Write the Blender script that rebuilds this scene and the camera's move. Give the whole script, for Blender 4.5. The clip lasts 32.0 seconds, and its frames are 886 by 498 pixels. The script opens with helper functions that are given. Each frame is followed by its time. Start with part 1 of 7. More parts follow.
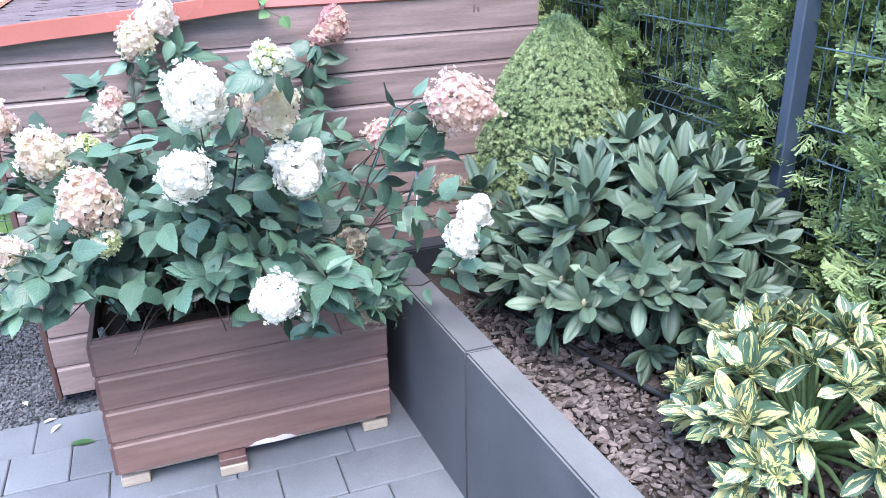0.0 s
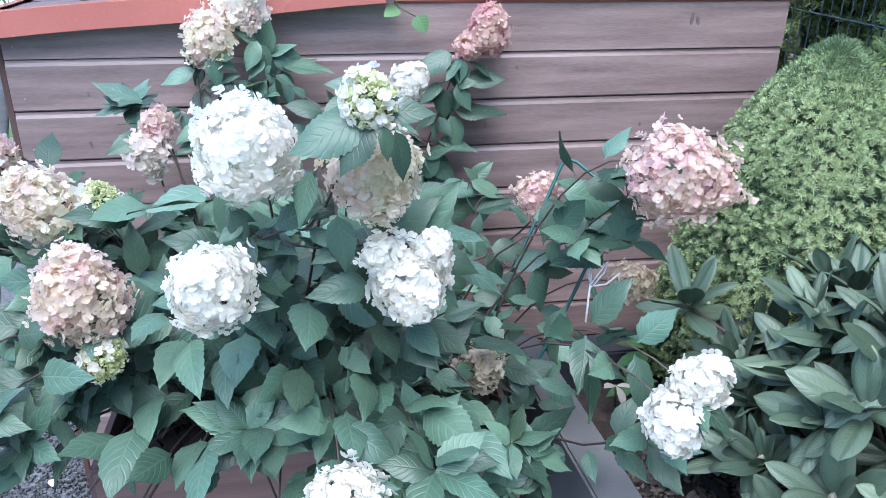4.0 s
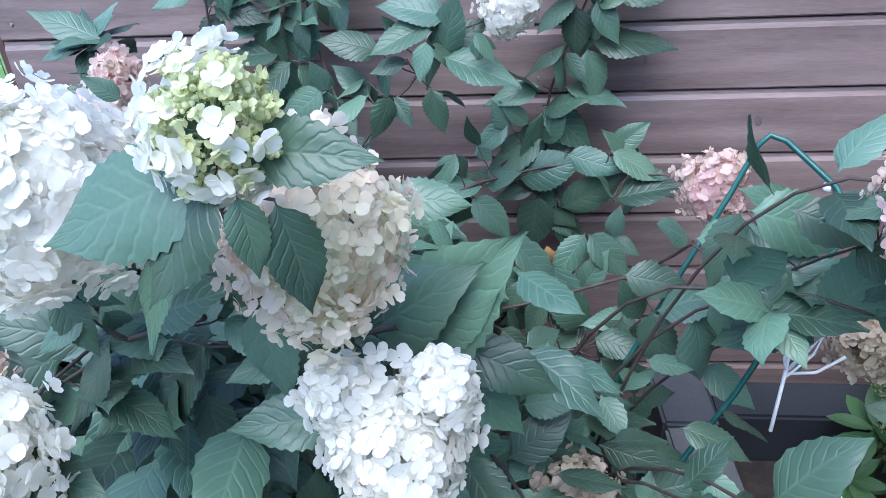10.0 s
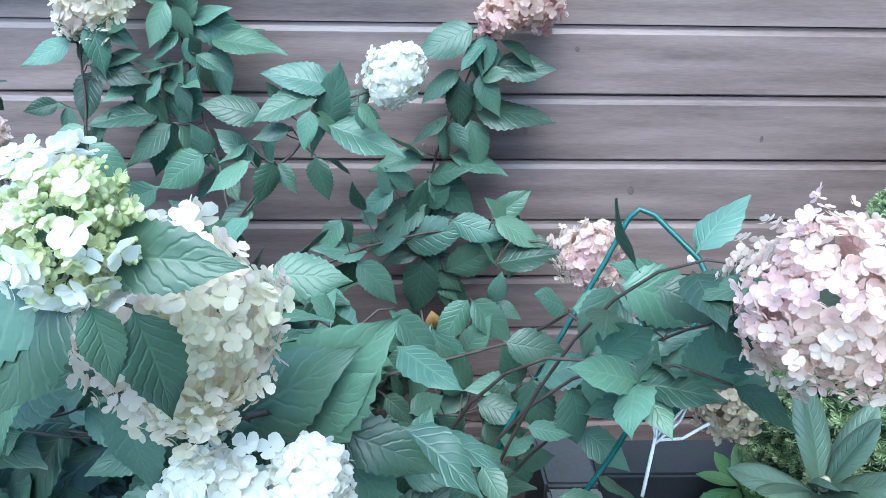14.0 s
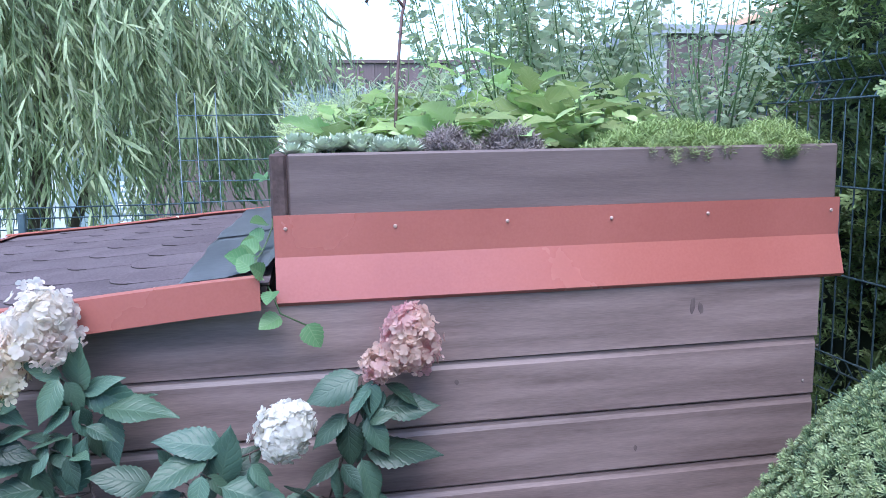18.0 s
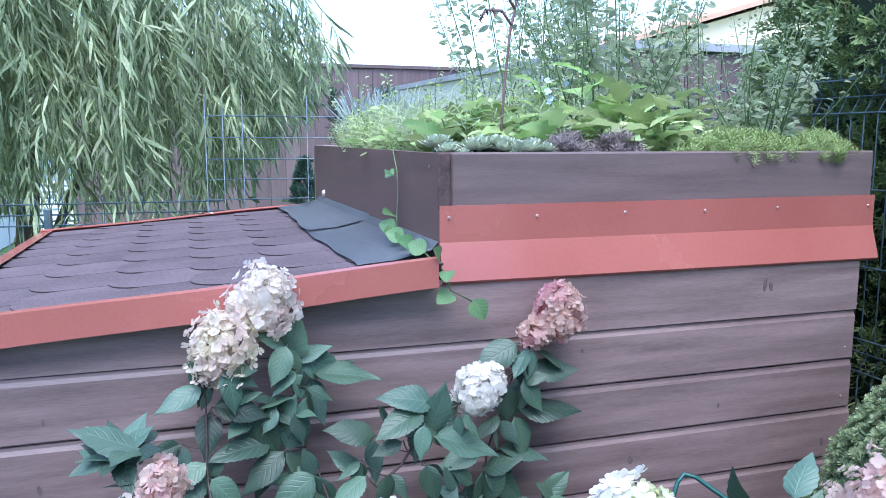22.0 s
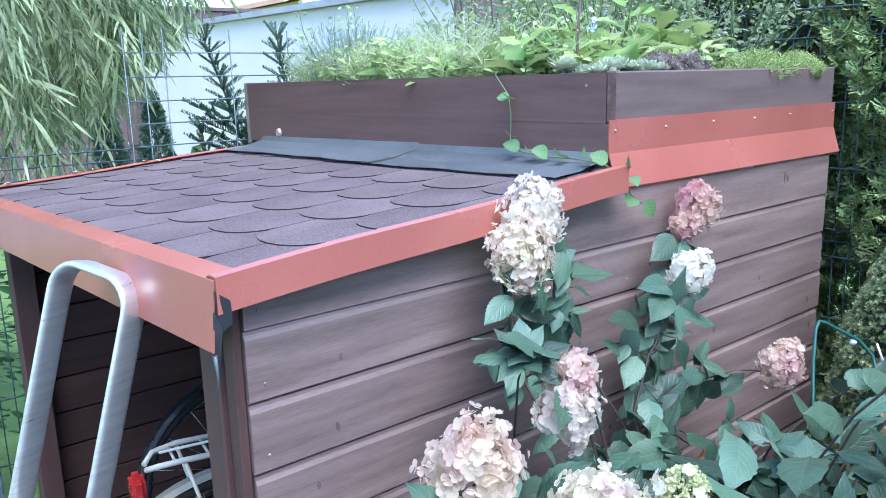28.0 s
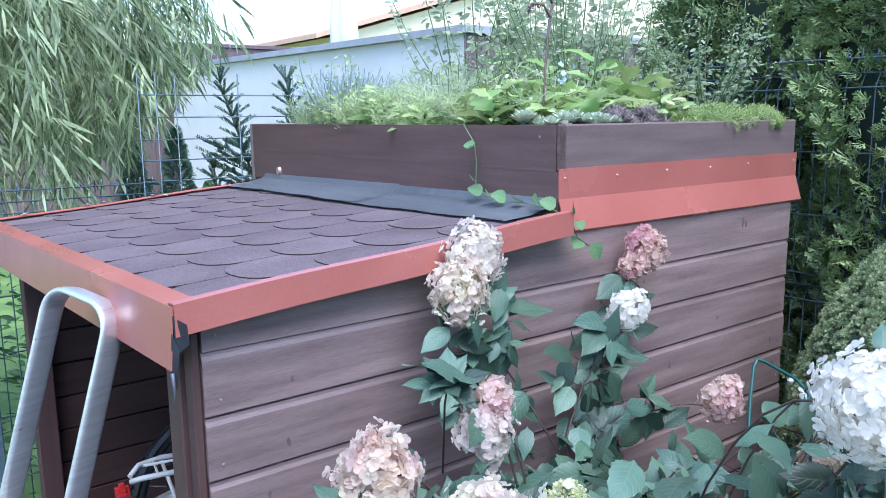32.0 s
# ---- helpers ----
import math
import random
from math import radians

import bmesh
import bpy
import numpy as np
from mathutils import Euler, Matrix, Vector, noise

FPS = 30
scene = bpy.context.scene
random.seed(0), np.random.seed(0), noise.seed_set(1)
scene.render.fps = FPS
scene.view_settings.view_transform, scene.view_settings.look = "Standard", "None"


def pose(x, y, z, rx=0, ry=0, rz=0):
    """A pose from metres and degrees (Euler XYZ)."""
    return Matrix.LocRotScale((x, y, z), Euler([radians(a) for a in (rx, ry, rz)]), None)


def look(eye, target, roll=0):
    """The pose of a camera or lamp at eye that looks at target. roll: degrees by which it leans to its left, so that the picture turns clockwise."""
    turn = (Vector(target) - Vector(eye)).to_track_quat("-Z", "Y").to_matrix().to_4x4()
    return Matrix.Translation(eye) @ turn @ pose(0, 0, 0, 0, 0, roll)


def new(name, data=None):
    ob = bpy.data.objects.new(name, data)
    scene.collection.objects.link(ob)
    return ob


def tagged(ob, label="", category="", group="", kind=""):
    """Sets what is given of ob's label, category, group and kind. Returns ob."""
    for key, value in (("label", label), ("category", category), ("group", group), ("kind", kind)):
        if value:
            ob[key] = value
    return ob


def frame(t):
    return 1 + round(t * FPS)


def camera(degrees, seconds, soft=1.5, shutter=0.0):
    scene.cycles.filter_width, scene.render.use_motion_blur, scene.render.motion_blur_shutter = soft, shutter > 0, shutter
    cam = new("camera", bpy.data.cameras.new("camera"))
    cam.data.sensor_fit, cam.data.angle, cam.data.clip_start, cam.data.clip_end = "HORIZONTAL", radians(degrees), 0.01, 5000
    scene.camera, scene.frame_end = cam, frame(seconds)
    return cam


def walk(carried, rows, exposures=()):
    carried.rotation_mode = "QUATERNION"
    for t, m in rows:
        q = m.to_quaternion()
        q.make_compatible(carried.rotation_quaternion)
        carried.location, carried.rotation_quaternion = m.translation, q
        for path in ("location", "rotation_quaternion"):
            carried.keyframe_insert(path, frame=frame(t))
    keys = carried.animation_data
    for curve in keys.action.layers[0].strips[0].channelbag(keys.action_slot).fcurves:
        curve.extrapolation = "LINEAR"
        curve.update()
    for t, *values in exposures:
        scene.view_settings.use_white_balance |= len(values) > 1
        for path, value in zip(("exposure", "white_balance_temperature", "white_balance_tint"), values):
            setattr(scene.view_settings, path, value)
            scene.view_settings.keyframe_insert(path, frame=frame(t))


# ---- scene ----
cam = camera(59.2, 32.0, 0.6)
EXPOSURES = [(0.0, 2.66, 6030, 14), (2.5, 2.52, 5960, 13), (5.0, 2.04, 5600, 8), (6.0, 2.13, 5500, 5), (7.0, 2.46, 5490, -1), (8.0, 2.49, 5450, -4), (9.0, 2.02, 5540, 9), (10.0, 2.02, 5540, 11), (11.0, 1.99, 5520, 12), (12.0, 2.02, 5480, 8), (13.0, 2.05, 5420, 2), (14.0, 2.32, 5300, -4), (14.5, 2.47, 5220, -7), (15.0, 2.50, 5150, -11), (15.5, 2.45, 5200, -3),
             (17.5, 1.82, 5470, 14), (20.0, 1.79, 5470, 15), (23.0, 1.92, 5480, 15), (24.0, 2.16, 5460, 10), (26.5, 2.3, 5560, 8), (27.0, 2.3, 5560, 8), (28.0, 2.1, 5570, 9), (31.0, 1.92, 5590, 13), (32.0, 1.88, 5590, 14)]
ROWS = [
    (0.0, 0.625, -2.865, 1.680, 66.66, 1.24, -19.99),
    (0.5, 0.693, -2.760, 1.661, 66.20, 0.78, -16.92),
    (1.0, 0.684, -2.663, 1.649, 65.34, -1.23, -14.51),
    (1.5, 0.646, -2.518, 1.651, 65.89, -0.99, -14.79),
    (2.0, 0.636, -2.429, 1.644, 66.40, -0.09, -15.02),
    (2.5, 0.683, -2.331, 1.637, 66.22, 0.22, -14.25),
    (4.5, 0.835, -1.866, 1.595, 66.20, -0.21, -8.06),
    (5.0, 0.902, -1.752, 1.587, 66.13, 1.18, -8.48),
    (5.5, 1.014, -1.646, 1.579, 66.81, 0.34, -7.60),
    (6.0, 1.074, -1.566, 1.560, 66.21, 0.02, -6.89),
    (6.5, 1.066, -1.447, 1.553, 65.43, 0.72, -8.17),
    (7.0, 1.050, -1.379, 1.552, 65.47, 0.51, -10.85),
    (7.5, 1.045, -1.366, 1.557, 65.39, -0.24, -12.86),
    (8.0, 1.036, -1.343, 1.538, 63.20, 1.59, -7.78),
    (8.5, 1.024, -1.324, 1.532, 58.84, 2.70, -2.77),
    (9.0, 1.022, -1.336, 1.531, 58.87, 1.98, 1.91),
    (9.5, 1.029, -1.347, 1.533, 59.59, 2.87, 3.85),
    (10.0, 1.029, -1.336, 1.525, 58.22, 2.94, 4.96),
    (10.5, 1.022, -1.329, 1.522, 56.57, 2.17, 4.29),
    (11.0, 1.022, -1.327, 1.518, 55.03, 1.89, 5.04),
    (11.5, 1.020, -1.332, 1.532, 56.57, 1.51, 4.78),
    (12.0, 1.027, -1.337, 1.541, 58.33, 0.87, 3.63),
    (12.5, 1.045, -1.338, 1.549, 60.81, 0.67, 1.41),
    (13.0, 1.044, -1.332, 1.548, 61.82, 0.86, 0.31),
    (13.5, 1.037, -1.327, 1.543, 61.16, 0.44, 0.36),
    (14.0, 1.044, -1.323, 1.555, 61.47, -1.23, -1.63),
    (14.5, 1.054, -1.322, 1.574, 63.39, -1.61, -2.99),
    (15.0, 1.068, -1.314, 1.598, 68.61, 0.01, -3.83),
    (15.5, 1.077, -1.293, 1.619, 70.48, -0.72, -8.27),
    (17.5, 1.083, -1.330, 1.684, 81.44, 0.87, -10.09),
    (18.0, 1.061, -1.366, 1.680, 81.63, 0.89, -9.92),
    (18.5, 1.050, -1.417, 1.685, 81.85, 0.73, -9.85),
    (19.0, 1.055, -1.493, 1.682, 83.55, 0.72, -8.63),
    (19.5, 1.043, -1.611, 1.689, 82.89, -0.21, -7.85),
    (20.0, 0.958, -1.659, 1.683, 81.80, -1.71, -8.08),
    (20.5, 0.795, -1.686, 1.690, 81.95, -0.64, -10.97),
    (21.0, 0.689, -1.680, 1.687, 82.34, 0.27, -14.43),
    (21.5, 0.623, -1.591, 1.683, 81.91, -0.28, -15.06),
    (22.0, 0.549, -1.474, 1.678, 81.93, -0.08, -16.96),
    (22.5, 0.446, -1.387, 1.681, 81.88, -0.57, -20.68),
    (23.0, 0.286, -1.322, 1.677, 81.04, 1.35, -24.36),
    (23.5, 0.164, -1.295, 1.651, 78.33, 1.20, -23.33),
    (24.0, 0.073, -1.216, 1.624, 74.75, -0.89, -21.29),
    (24.5, -0.021, -1.113, 1.610, 73.11, 0.55, -24.19),
    (26.5, -0.403, -1.117, 1.625, 73.82, 0.66, -40.00),
    (27.0, -0.412, -1.102, 1.625, 74.00, 0.47, -39.03),
    (27.5, -0.409, -1.103, 1.636, 77.06, 0.94, -38.89),
    (28.0, -0.402, -1.108, 1.638, 77.84, 1.43, -39.15),
    (28.5, -0.396, -1.113, 1.638, 77.57, 1.32, -39.48),
    (29.0, -0.400, -1.120, 1.642, 77.52, 1.04, -40.97),
    (29.5, -0.385, -1.126, 1.655, 78.81, 1.18, -41.61),
    (30.0, -0.341, -1.151, 1.662, 80.47, 1.48, -41.61),
    (30.5, -0.300, -1.222, 1.668, 81.20, 1.34, -40.87),
    (31.0, -0.277, -1.299, 1.668, 80.21, 0.89, -39.63),
    (31.5, -0.287, -1.331, 1.668, 80.38, -0.22, -37.51),
    (32.0, -0.369, -1.329, 1.673, 80.33, 0.61, -36.85),
]
walk(cam, [(t, pose(x, y, z, rx, ry, rz)) for t, x, y, z, rx, ry, rz in ROWS], EXPOSURES)
SUN_EL, SUN_AZ = 63.0, 195.0   # degrees; azimuth clockwise from +y
w = bpy.data.worlds.new("sky")
w.use_nodes = True
scene.world = w
nt = w.node_tree
sky = nt.nodes.new("ShaderNodeTexSky")
sky.sky_type = "NISHITA"
sky.sun_disc = False
sky.sun_elevation, sky.sun_rotation = radians(SUN_EL), radians(SUN_AZ)
sky.air_density, sky.dust_density, sky.ozone_density = 1.0, 1.0, 1.0
nt.nodes["Background"].inputs[1].default_value = 0.128
nt.links.new(sky.outputs[0], nt.nodes["Background"].inputs[0])
sun = new("sun", bpy.data.lights.new("sun", "SUN"))
sun.data.energy, sun.data.angle, sun.data.color = 1.4, radians(50.0), (1.0, 0.96, 0.9)
_a, _e = radians(SUN_AZ), radians(SUN_EL)
sun.matrix_world = look((math.sin(_a) * math.cos(_e) * 30, math.cos(_a) * math.cos(_e) * 30, math.sin(_e) * 30), (0, 0, 0))
GROUND = -0.03


# ---- materials ----
def mat(name, c1, c2, scale=8.0, rough=0.6, bump=0.2, stretch=(1, 1, 1), fine=90.0, metal=0.0, spec=0.5, vary=0.0, third=None, detail=6.0, dist=0.004, grain=0.35):
    """Two-scale noise colour between c1 and c2 with bump; vary: brightness change from piece to piece."""
    m = bpy.data.materials.new(name)
    m.use_nodes = True
    t = m.node_tree
    n, l = t.nodes, t.links
    b = n["Principled BSDF"]
    b.inputs["Metallic"].default_value = metal
    b.inputs["Specular IOR Level"].default_value = spec
    co = n.new("ShaderNodeTexCoord")
    oi = n.new("ShaderNodeObjectInfo")
    mp = n.new("ShaderNodeMapping")
    mp.inputs["Scale"].default_value = stretch
    l.new(co.outputs["Object"], mp.inputs["Vector"])
    off = n.new("ShaderNodeVectorMath")
    off.operation = "MULTIPLY_ADD"
    off.inputs[1].default_value = (1, 1, 1)
    l.new(mp.outputs[0], off.inputs[0])
    sc = n.new("ShaderNodeMath")
    sc.operation = "MULTIPLY"
    sc.inputs[1].default_value = 37.0
    l.new(oi.outputs["Random"], sc.inputs[0])
    l.new(sc.outputs[0], off.inputs[2])
    big = n.new("ShaderNodeTexNoise")
    big.inputs["Scale"].default_value, big.inputs["Detail"].default_value = scale, detail
    l.new(off.outputs[0], big.inputs["Vector"])
    sm = n.new("ShaderNodeTexNoise")
    sm.inputs["Scale"].default_value, sm.inputs["Detail"].default_value = fine, 3.0
    l.new(off.outputs[0], sm.inputs["Vector"])
    ramp = n.new("ShaderNodeValToRGB")
    ramp.color_ramp.elements[0].position, ramp.color_ramp.elements[1].position = 0.3, 0.7
    ramp.color_ramp.elements[0].color, ramp.color_ramp.elements[1].color = (*c1, 1), (*c2, 1)
    if third:
        e = ramp.color_ramp.elements.new(0.85)
        e.color = (*third, 1)
    mixn = n.new("ShaderNodeMath")
    mixn.operation = "MULTIPLY_ADD"
    mixn.inputs[1].default_value = grain
    l.new(sm.outputs[0], mixn.inputs[0])
    add = n.new("ShaderNodeMath")
    add.operation = "MULTIPLY_ADD"
    add.inputs[1].default_value, add.inputs[2].default_value = 0.82, -0.085 - (grain - 0.35) / 2
    l.new(big.outputs[0], add.inputs[0])
    l.new(add.outputs[0], mixn.inputs[2])
    l.new(mixn.outputs[0], ramp.inputs[0])
    col = ramp.outputs[0]
    if vary:
        hs = n.new("ShaderNodeHueSaturation")
        mr = n.new("ShaderNodeMapRange")
        mr.inputs[3].default_value, mr.inputs[4].default_value = 1 - vary, 1 + vary
        geo = n.new("ShaderNodeNewGeometry")
        ad = n.new("ShaderNodeMath")
        ad.operation = "ADD"
        fr = n.new("ShaderNodeMath")
        fr.operation = "FRACT"
        l.new(oi.outputs["Random"], ad.inputs[0])
        l.new(geo.outputs["Random Per Island"], ad.inputs[1])
        l.new(ad.outputs[0], fr.inputs[0])
        l.new(fr.outputs[0], mr.inputs[0])
        l.new(mr.outputs[0], hs.inputs["Value"])
        l.new(col, hs.inputs["Color"])
        col = hs.outputs[0]
    l.new(col, b.inputs["Base Color"])
    rr = n.new("ShaderNodeMapRange")
    rr.inputs[3].default_value, rr.inputs[4].default_value = max(rough - 0.12, 0.02), min(rough + 0.12, 1)
    l.new(big.outputs[0], rr.inputs[0])
    l.new(rr.outputs[0], b.inputs["Roughness"])
    if bump:
        bp = n.new("ShaderNodeBump")
        bp.inputs["Strength"].default_value, bp.inputs["Distance"].default_value = bump, dist
        l.new(mixn.outputs[0], bp.inputs["Height"])
        l.new(bp.outputs[0], b.inputs["Normal"])
    return m


def leaf_mat(name, c1, c2, vein=(0.2, 0.3, 0.15), veins=9.0, rough=0.45, vary=0.25, trans=0.25, blotch=None, veinmix=0.35, spec=0.4, hue=0.02):
    """A leaf: UV runs across (u) and along (v); midrib and side veins in colour and relief, light let through."""
    m = bpy.data.materials.new(name)
    m.use_nodes = True
    t = m.node_tree
    n, l = t.nodes, t.links
    b = n["Principled BSDF"]

    def math_(op, a, c=None, d=None):
        x = n.new("ShaderNodeMath")
        x.operation = op
        for i, s in enumerate((a, c, d)):
            if s is None:
                continue
            if isinstance(s, (int, float)):
                x.inputs[i].default_value = s
            else:
                l.new(s, x.inputs[i])
        return x.outputs[0]
    uv = n.new("ShaderNodeUVMap")
    sep = n.new("ShaderNodeSeparateXYZ")
    l.new(uv.outputs[0], sep.inputs[0])
    au = math_("ABSOLUTE", math_("SUBTRACT", sep.outputs[0], 0.5))
    ph = math_("SUBTRACT", math_("MULTIPLY", sep.outputs[1], veins), math_("MULTIPLY", au, veins * 0.55))
    tri = math_("ABSOLUTE", math_("SUBTRACT", math_("FRACT", ph), 0.5))
    side = math_("SMOOTH_MIN", math_("MULTIPLY", tri, 6.0), 1.0, 0.3)
    mid = math_("MINIMUM", math_("MULTIPLY", au, 22.0), 1.0)
    prof = math_("MULTIPLY", side, mid)
    oi = n.new("ShaderNodeObjectInfo")
    geo = n.new("ShaderNodeNewGeometry")
    rnd = math_("FRACT", math_("ADD", oi.outputs["Random"], geo.outputs["Random Per Island"]))
    co = n.new("ShaderNodeTexCoord")
    noi = n.new("ShaderNodeTexNoise")
    noi.inputs["Scale"].default_value, noi.inputs["Detail"].default_value = 40.0, 4.0
    l.new(co.outputs["Object"], noi.inputs["Vector"])
    mx = n.new("ShaderNodeMix")
    mx.data_type = "RGBA"
    mx.inputs[6].default_value, mx.inputs[7].default_value = (*c1, 1), (*c2, 1)
    l.new(math_("ADD", math_("MULTIPLY", rnd, 0.6), math_("MULTIPLY", noi.outputs[0], 0.4)), mx.inputs[0])
    col = mx.outputs[2]
    if blotch:
        # a pale flame along the middle of the leaf with an uneven border
        n2 = n.new("ShaderNodeTexNoise")
        n2.inputs["Scale"].default_value, n2.inputs["Detail"].default_value = 2.3, 2.0
        cmb = n.new("ShaderNodeCombineXYZ")
        l.new(math_("MULTIPLY", sep.outputs[0], 2.2), cmb.inputs[0])
        l.new(sep.outputs[1], cmb.inputs[1])
        l.new(math_("MULTIPLY", rnd, 50.0), cmb.inputs[2])
        l.new(cmb.outputs[0], n2.inputs["Vector"])
        edge = math_("ADD", math_("MULTIPLY", n2.outputs[0], 2.6), math_("MULTIPLY", math_("SUBTRACT", 0.16, au), blotch[3]))
        edge = math_("ADD", edge, math_("MULTIPLY", math_("SUBTRACT", rnd, 0.5), 0.3))
        st = n.new("ShaderNodeMapRange")
        st.inputs[1].default_value, st.inputs[2].default_value = 1.27, 1.34
        l.new(edge, st.inputs[0])
        mb = n.new("ShaderNodeMix")
        mb.data_type = "RGBA"
        mb.inputs[7].default_value = (*blotch[:3], 1)
        l.new(st.outputs[0], mb.inputs[0])
        l.new(col, mb.inputs[6])
        col = mb.outputs[2]
    mv = n.new("ShaderNodeMix")
    mv.data_type = "RGBA"
    mv.inputs[6].default_value = (*vein, 1)
    l.new(math_("ADD", math_("MULTIPLY", prof, veinmix), 1 - veinmix), mv.inputs[0])
    l.new(col, mv.inputs[7])
    hs = n.new("ShaderNodeHueSaturation")
    mr = n.new("ShaderNodeMapRange")
    mr.inputs[3].default_value, mr.inputs[4].default_value = 1 - vary, 1 + vary
    l.new(math_("FRACT", math_("MULTIPLY", rnd, 7.3)), mr.inputs[0])
    l.new(mr.outputs[0], hs.inputs["Value"])
    mh = n.new("ShaderNodeMapRange")
    mh.inputs[3].default_value, mh.inputs[4].default_value = 0.5 - hue, 0.5 + hue
    l.new(math_("FRACT", math_("MULTIPLY", rnd, 3.7)), mh.inputs[0])
    l.new(mh.outputs[0], hs.inputs["Hue"])
    l.new(mv.outputs[2], hs.inputs["Color"])
    l.new(hs.outputs[0], b.inputs["Base Color"])
    b.inputs["Roughness"].default_value = rough
    b.inputs["Specular IOR Level"].default_value = spec
    bp = n.new("ShaderNodeBump")
    bp.inputs["Strength"].default_value, bp.inputs["Distance"].default_value = 0.36, 0.0014
    l.new(prof, bp.inputs["Height"])
    l.new(bp.outputs[0], b.inputs["Normal"])
    if trans:
        tr = n.new("ShaderNodeBsdfTranslucent")
        l.new(hs.outputs[0], tr.inputs[0])
        ms = n.new("ShaderNodeMixShader")
        ms.inputs[0].default_value = trans
        l.new(b.outputs[0], ms.inputs[1])
        l.new(tr.outputs[0], ms.inputs[2])
        l.new(ms.outputs[0], n["Material Output"].inputs[0])
    return m


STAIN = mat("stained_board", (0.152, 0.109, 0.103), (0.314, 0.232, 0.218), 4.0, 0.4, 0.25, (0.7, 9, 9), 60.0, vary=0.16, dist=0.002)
# Grain along y or z: darker copies of STAIN, side shade put into colour
STAIN_Y = mat("stained_board_side_shade", (0.095, 0.052, 0.048), (0.15, 0.086, 0.078), 5.0, 0.55, 0.25, (9, 0.7, 9), 60.0, vary=0.12, dist=0.002)
STAIN_Z = mat("stained_post_shade", (0.06, 0.03, 0.027), (0.1, 0.052, 0.046), 5.0, 0.55, 0.25, (9, 9, 0.7), 60.0, vary=0.1, dist=0.002)
GREYED = mat("weathered_stained_board", (0.115, 0.083, 0.08), (0.175, 0.13, 0.125), 4.0, 0.6, 0.3, (0.8, 10, 10), 70.0, vary=0.05, dist=0.002)
BOXWOOD = mat("planter_board", (0.14, 0.08, 0.068), (0.225, 0.135, 0.115), 5.0, 0.5, 0.25, (0.7, 9, 9), 60.0, vary=0.1, dist=0.002)
# Inner boards: dark reddish stain, with the shed's interior shade put into it
INSIDE = mat("shaded_inner_board", (0.04, 0.019, 0.015), (0.075, 0.036, 0.03), 5.0, 0.7, 0.25, (0.7, 9, 9), 60.0, vary=0.15)
ENDGRAIN = mat("end_grain", (0.05, 0.03, 0.028), (0.12, 0.08, 0.075), 30.0, 0.8, 0.6, (1, 1, 1), 120.0)
# Near-black: shade of gaps put into the backing; also black shingle edges
DARKGAP = mat("gap_shade_and_bitumen", (0.012, 0.008, 0.007), (0.026, 0.017, 0.014), 6.0, 0.8, 0.2)
RAWWOOD = mat("raw_pine_block", (0.3, 0.24, 0.19), (0.46, 0.38, 0.3), 6.0, 0.7, 0.2, (1, 8, 8), 60.0)
KNOT = mat("knot", (0.1, 0.072, 0.069), (0.165, 0.122, 0.118), 60.0, 0.6, 0.3)
REDMETAL = mat("brick_red_coated_sheet", (0.33, 0.107, 0.087), (0.405, 0.14, 0.115), 3.0, 0.24, 0.05, (1, 1, 1), 200.0, dist=0.001)
DULLSCREW = mat("dull_screw_head", (0.24, 0.21, 0.2), (0.36, 0.32, 0.3), 90.0, 0.5, 0.1, metal=0.5)
SCREW = mat("zinc_screw", (0.5, 0.36, 0.32), (0.66, 0.5, 0.45), 90.0, 0.45, 0.1, metal=0.5)
SHINGLE = mat("brown_mineral_shingle", (0.1, 0.078, 0.084), (0.172, 0.14, 0.148), 5.0, 0.95, 0.8, (1, 1, 1), 260.0, vary=0.1, spec=0.12, grain=1.3, dist=0.002)
FELT = mat("black_bitumen_strip", (0.05, 0.06, 0.07), (0.085, 0.098, 0.115), 3.0, 0.3, 0.06, (1, 1, 1), 60.0)
TORN = mat("torn_black_felt", (0.012, 0.014, 0.018), (0.03, 0.034, 0.042), 20.0, 0.6, 0.2)
# Grey copy of the bitumen felt: the reflected sky is put into its colour
FELTGREY = mat("sky_sheen_bitumen_strip", (0.16, 0.18, 0.198), (0.25, 0.275, 0.3), 3.0, 0.4, 0.06, (1, 1, 1), 60.0)
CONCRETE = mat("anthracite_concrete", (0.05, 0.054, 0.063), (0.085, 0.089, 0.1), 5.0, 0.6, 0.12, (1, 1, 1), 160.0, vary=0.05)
# Anthracite blocks under the foliage: its deep shade is put into the colour
CONCDARK = mat("foliage_shaded_concrete", (0.014, 0.016, 0.022), (0.026, 0.029, 0.036), 5.0, 0.8, 0.12, (1, 1, 1), 160.0, vary=0.05)
# Lighter copy of CONCRETE for block tops: light from above put into colour
CONCTOP = mat("sky_lit_concrete", (0.1, 0.102, 0.104), (0.145, 0.147, 0.149), 6.0, 0.75, 0.15, (1, 1, 1), 200.0)
PAVER = mat("grey_concrete_paver", (0.1, 0.108, 0.122), (0.16, 0.17, 0.188), 4.0, 0.85, 0.25, (1, 1, 1), 140.0, vary=0.08)
JOINT = mat("joint_sand", (0.07, 0.072, 0.078), (0.12, 0.123, 0.13), 30.0, 0.95, 0.4)
GRAVEL = mat("dark_gravel", (0.035, 0.039, 0.046), (0.12, 0.125, 0.137), 60.0, 0.9, 0.3, vary=0.5)
BARK = mat("bark_mulch", (0.042, 0.033, 0.03), (0.165, 0.132, 0.122), 25.0, 0.9, 0.5, (1, 4, 1), 120.0, vary=0.6)
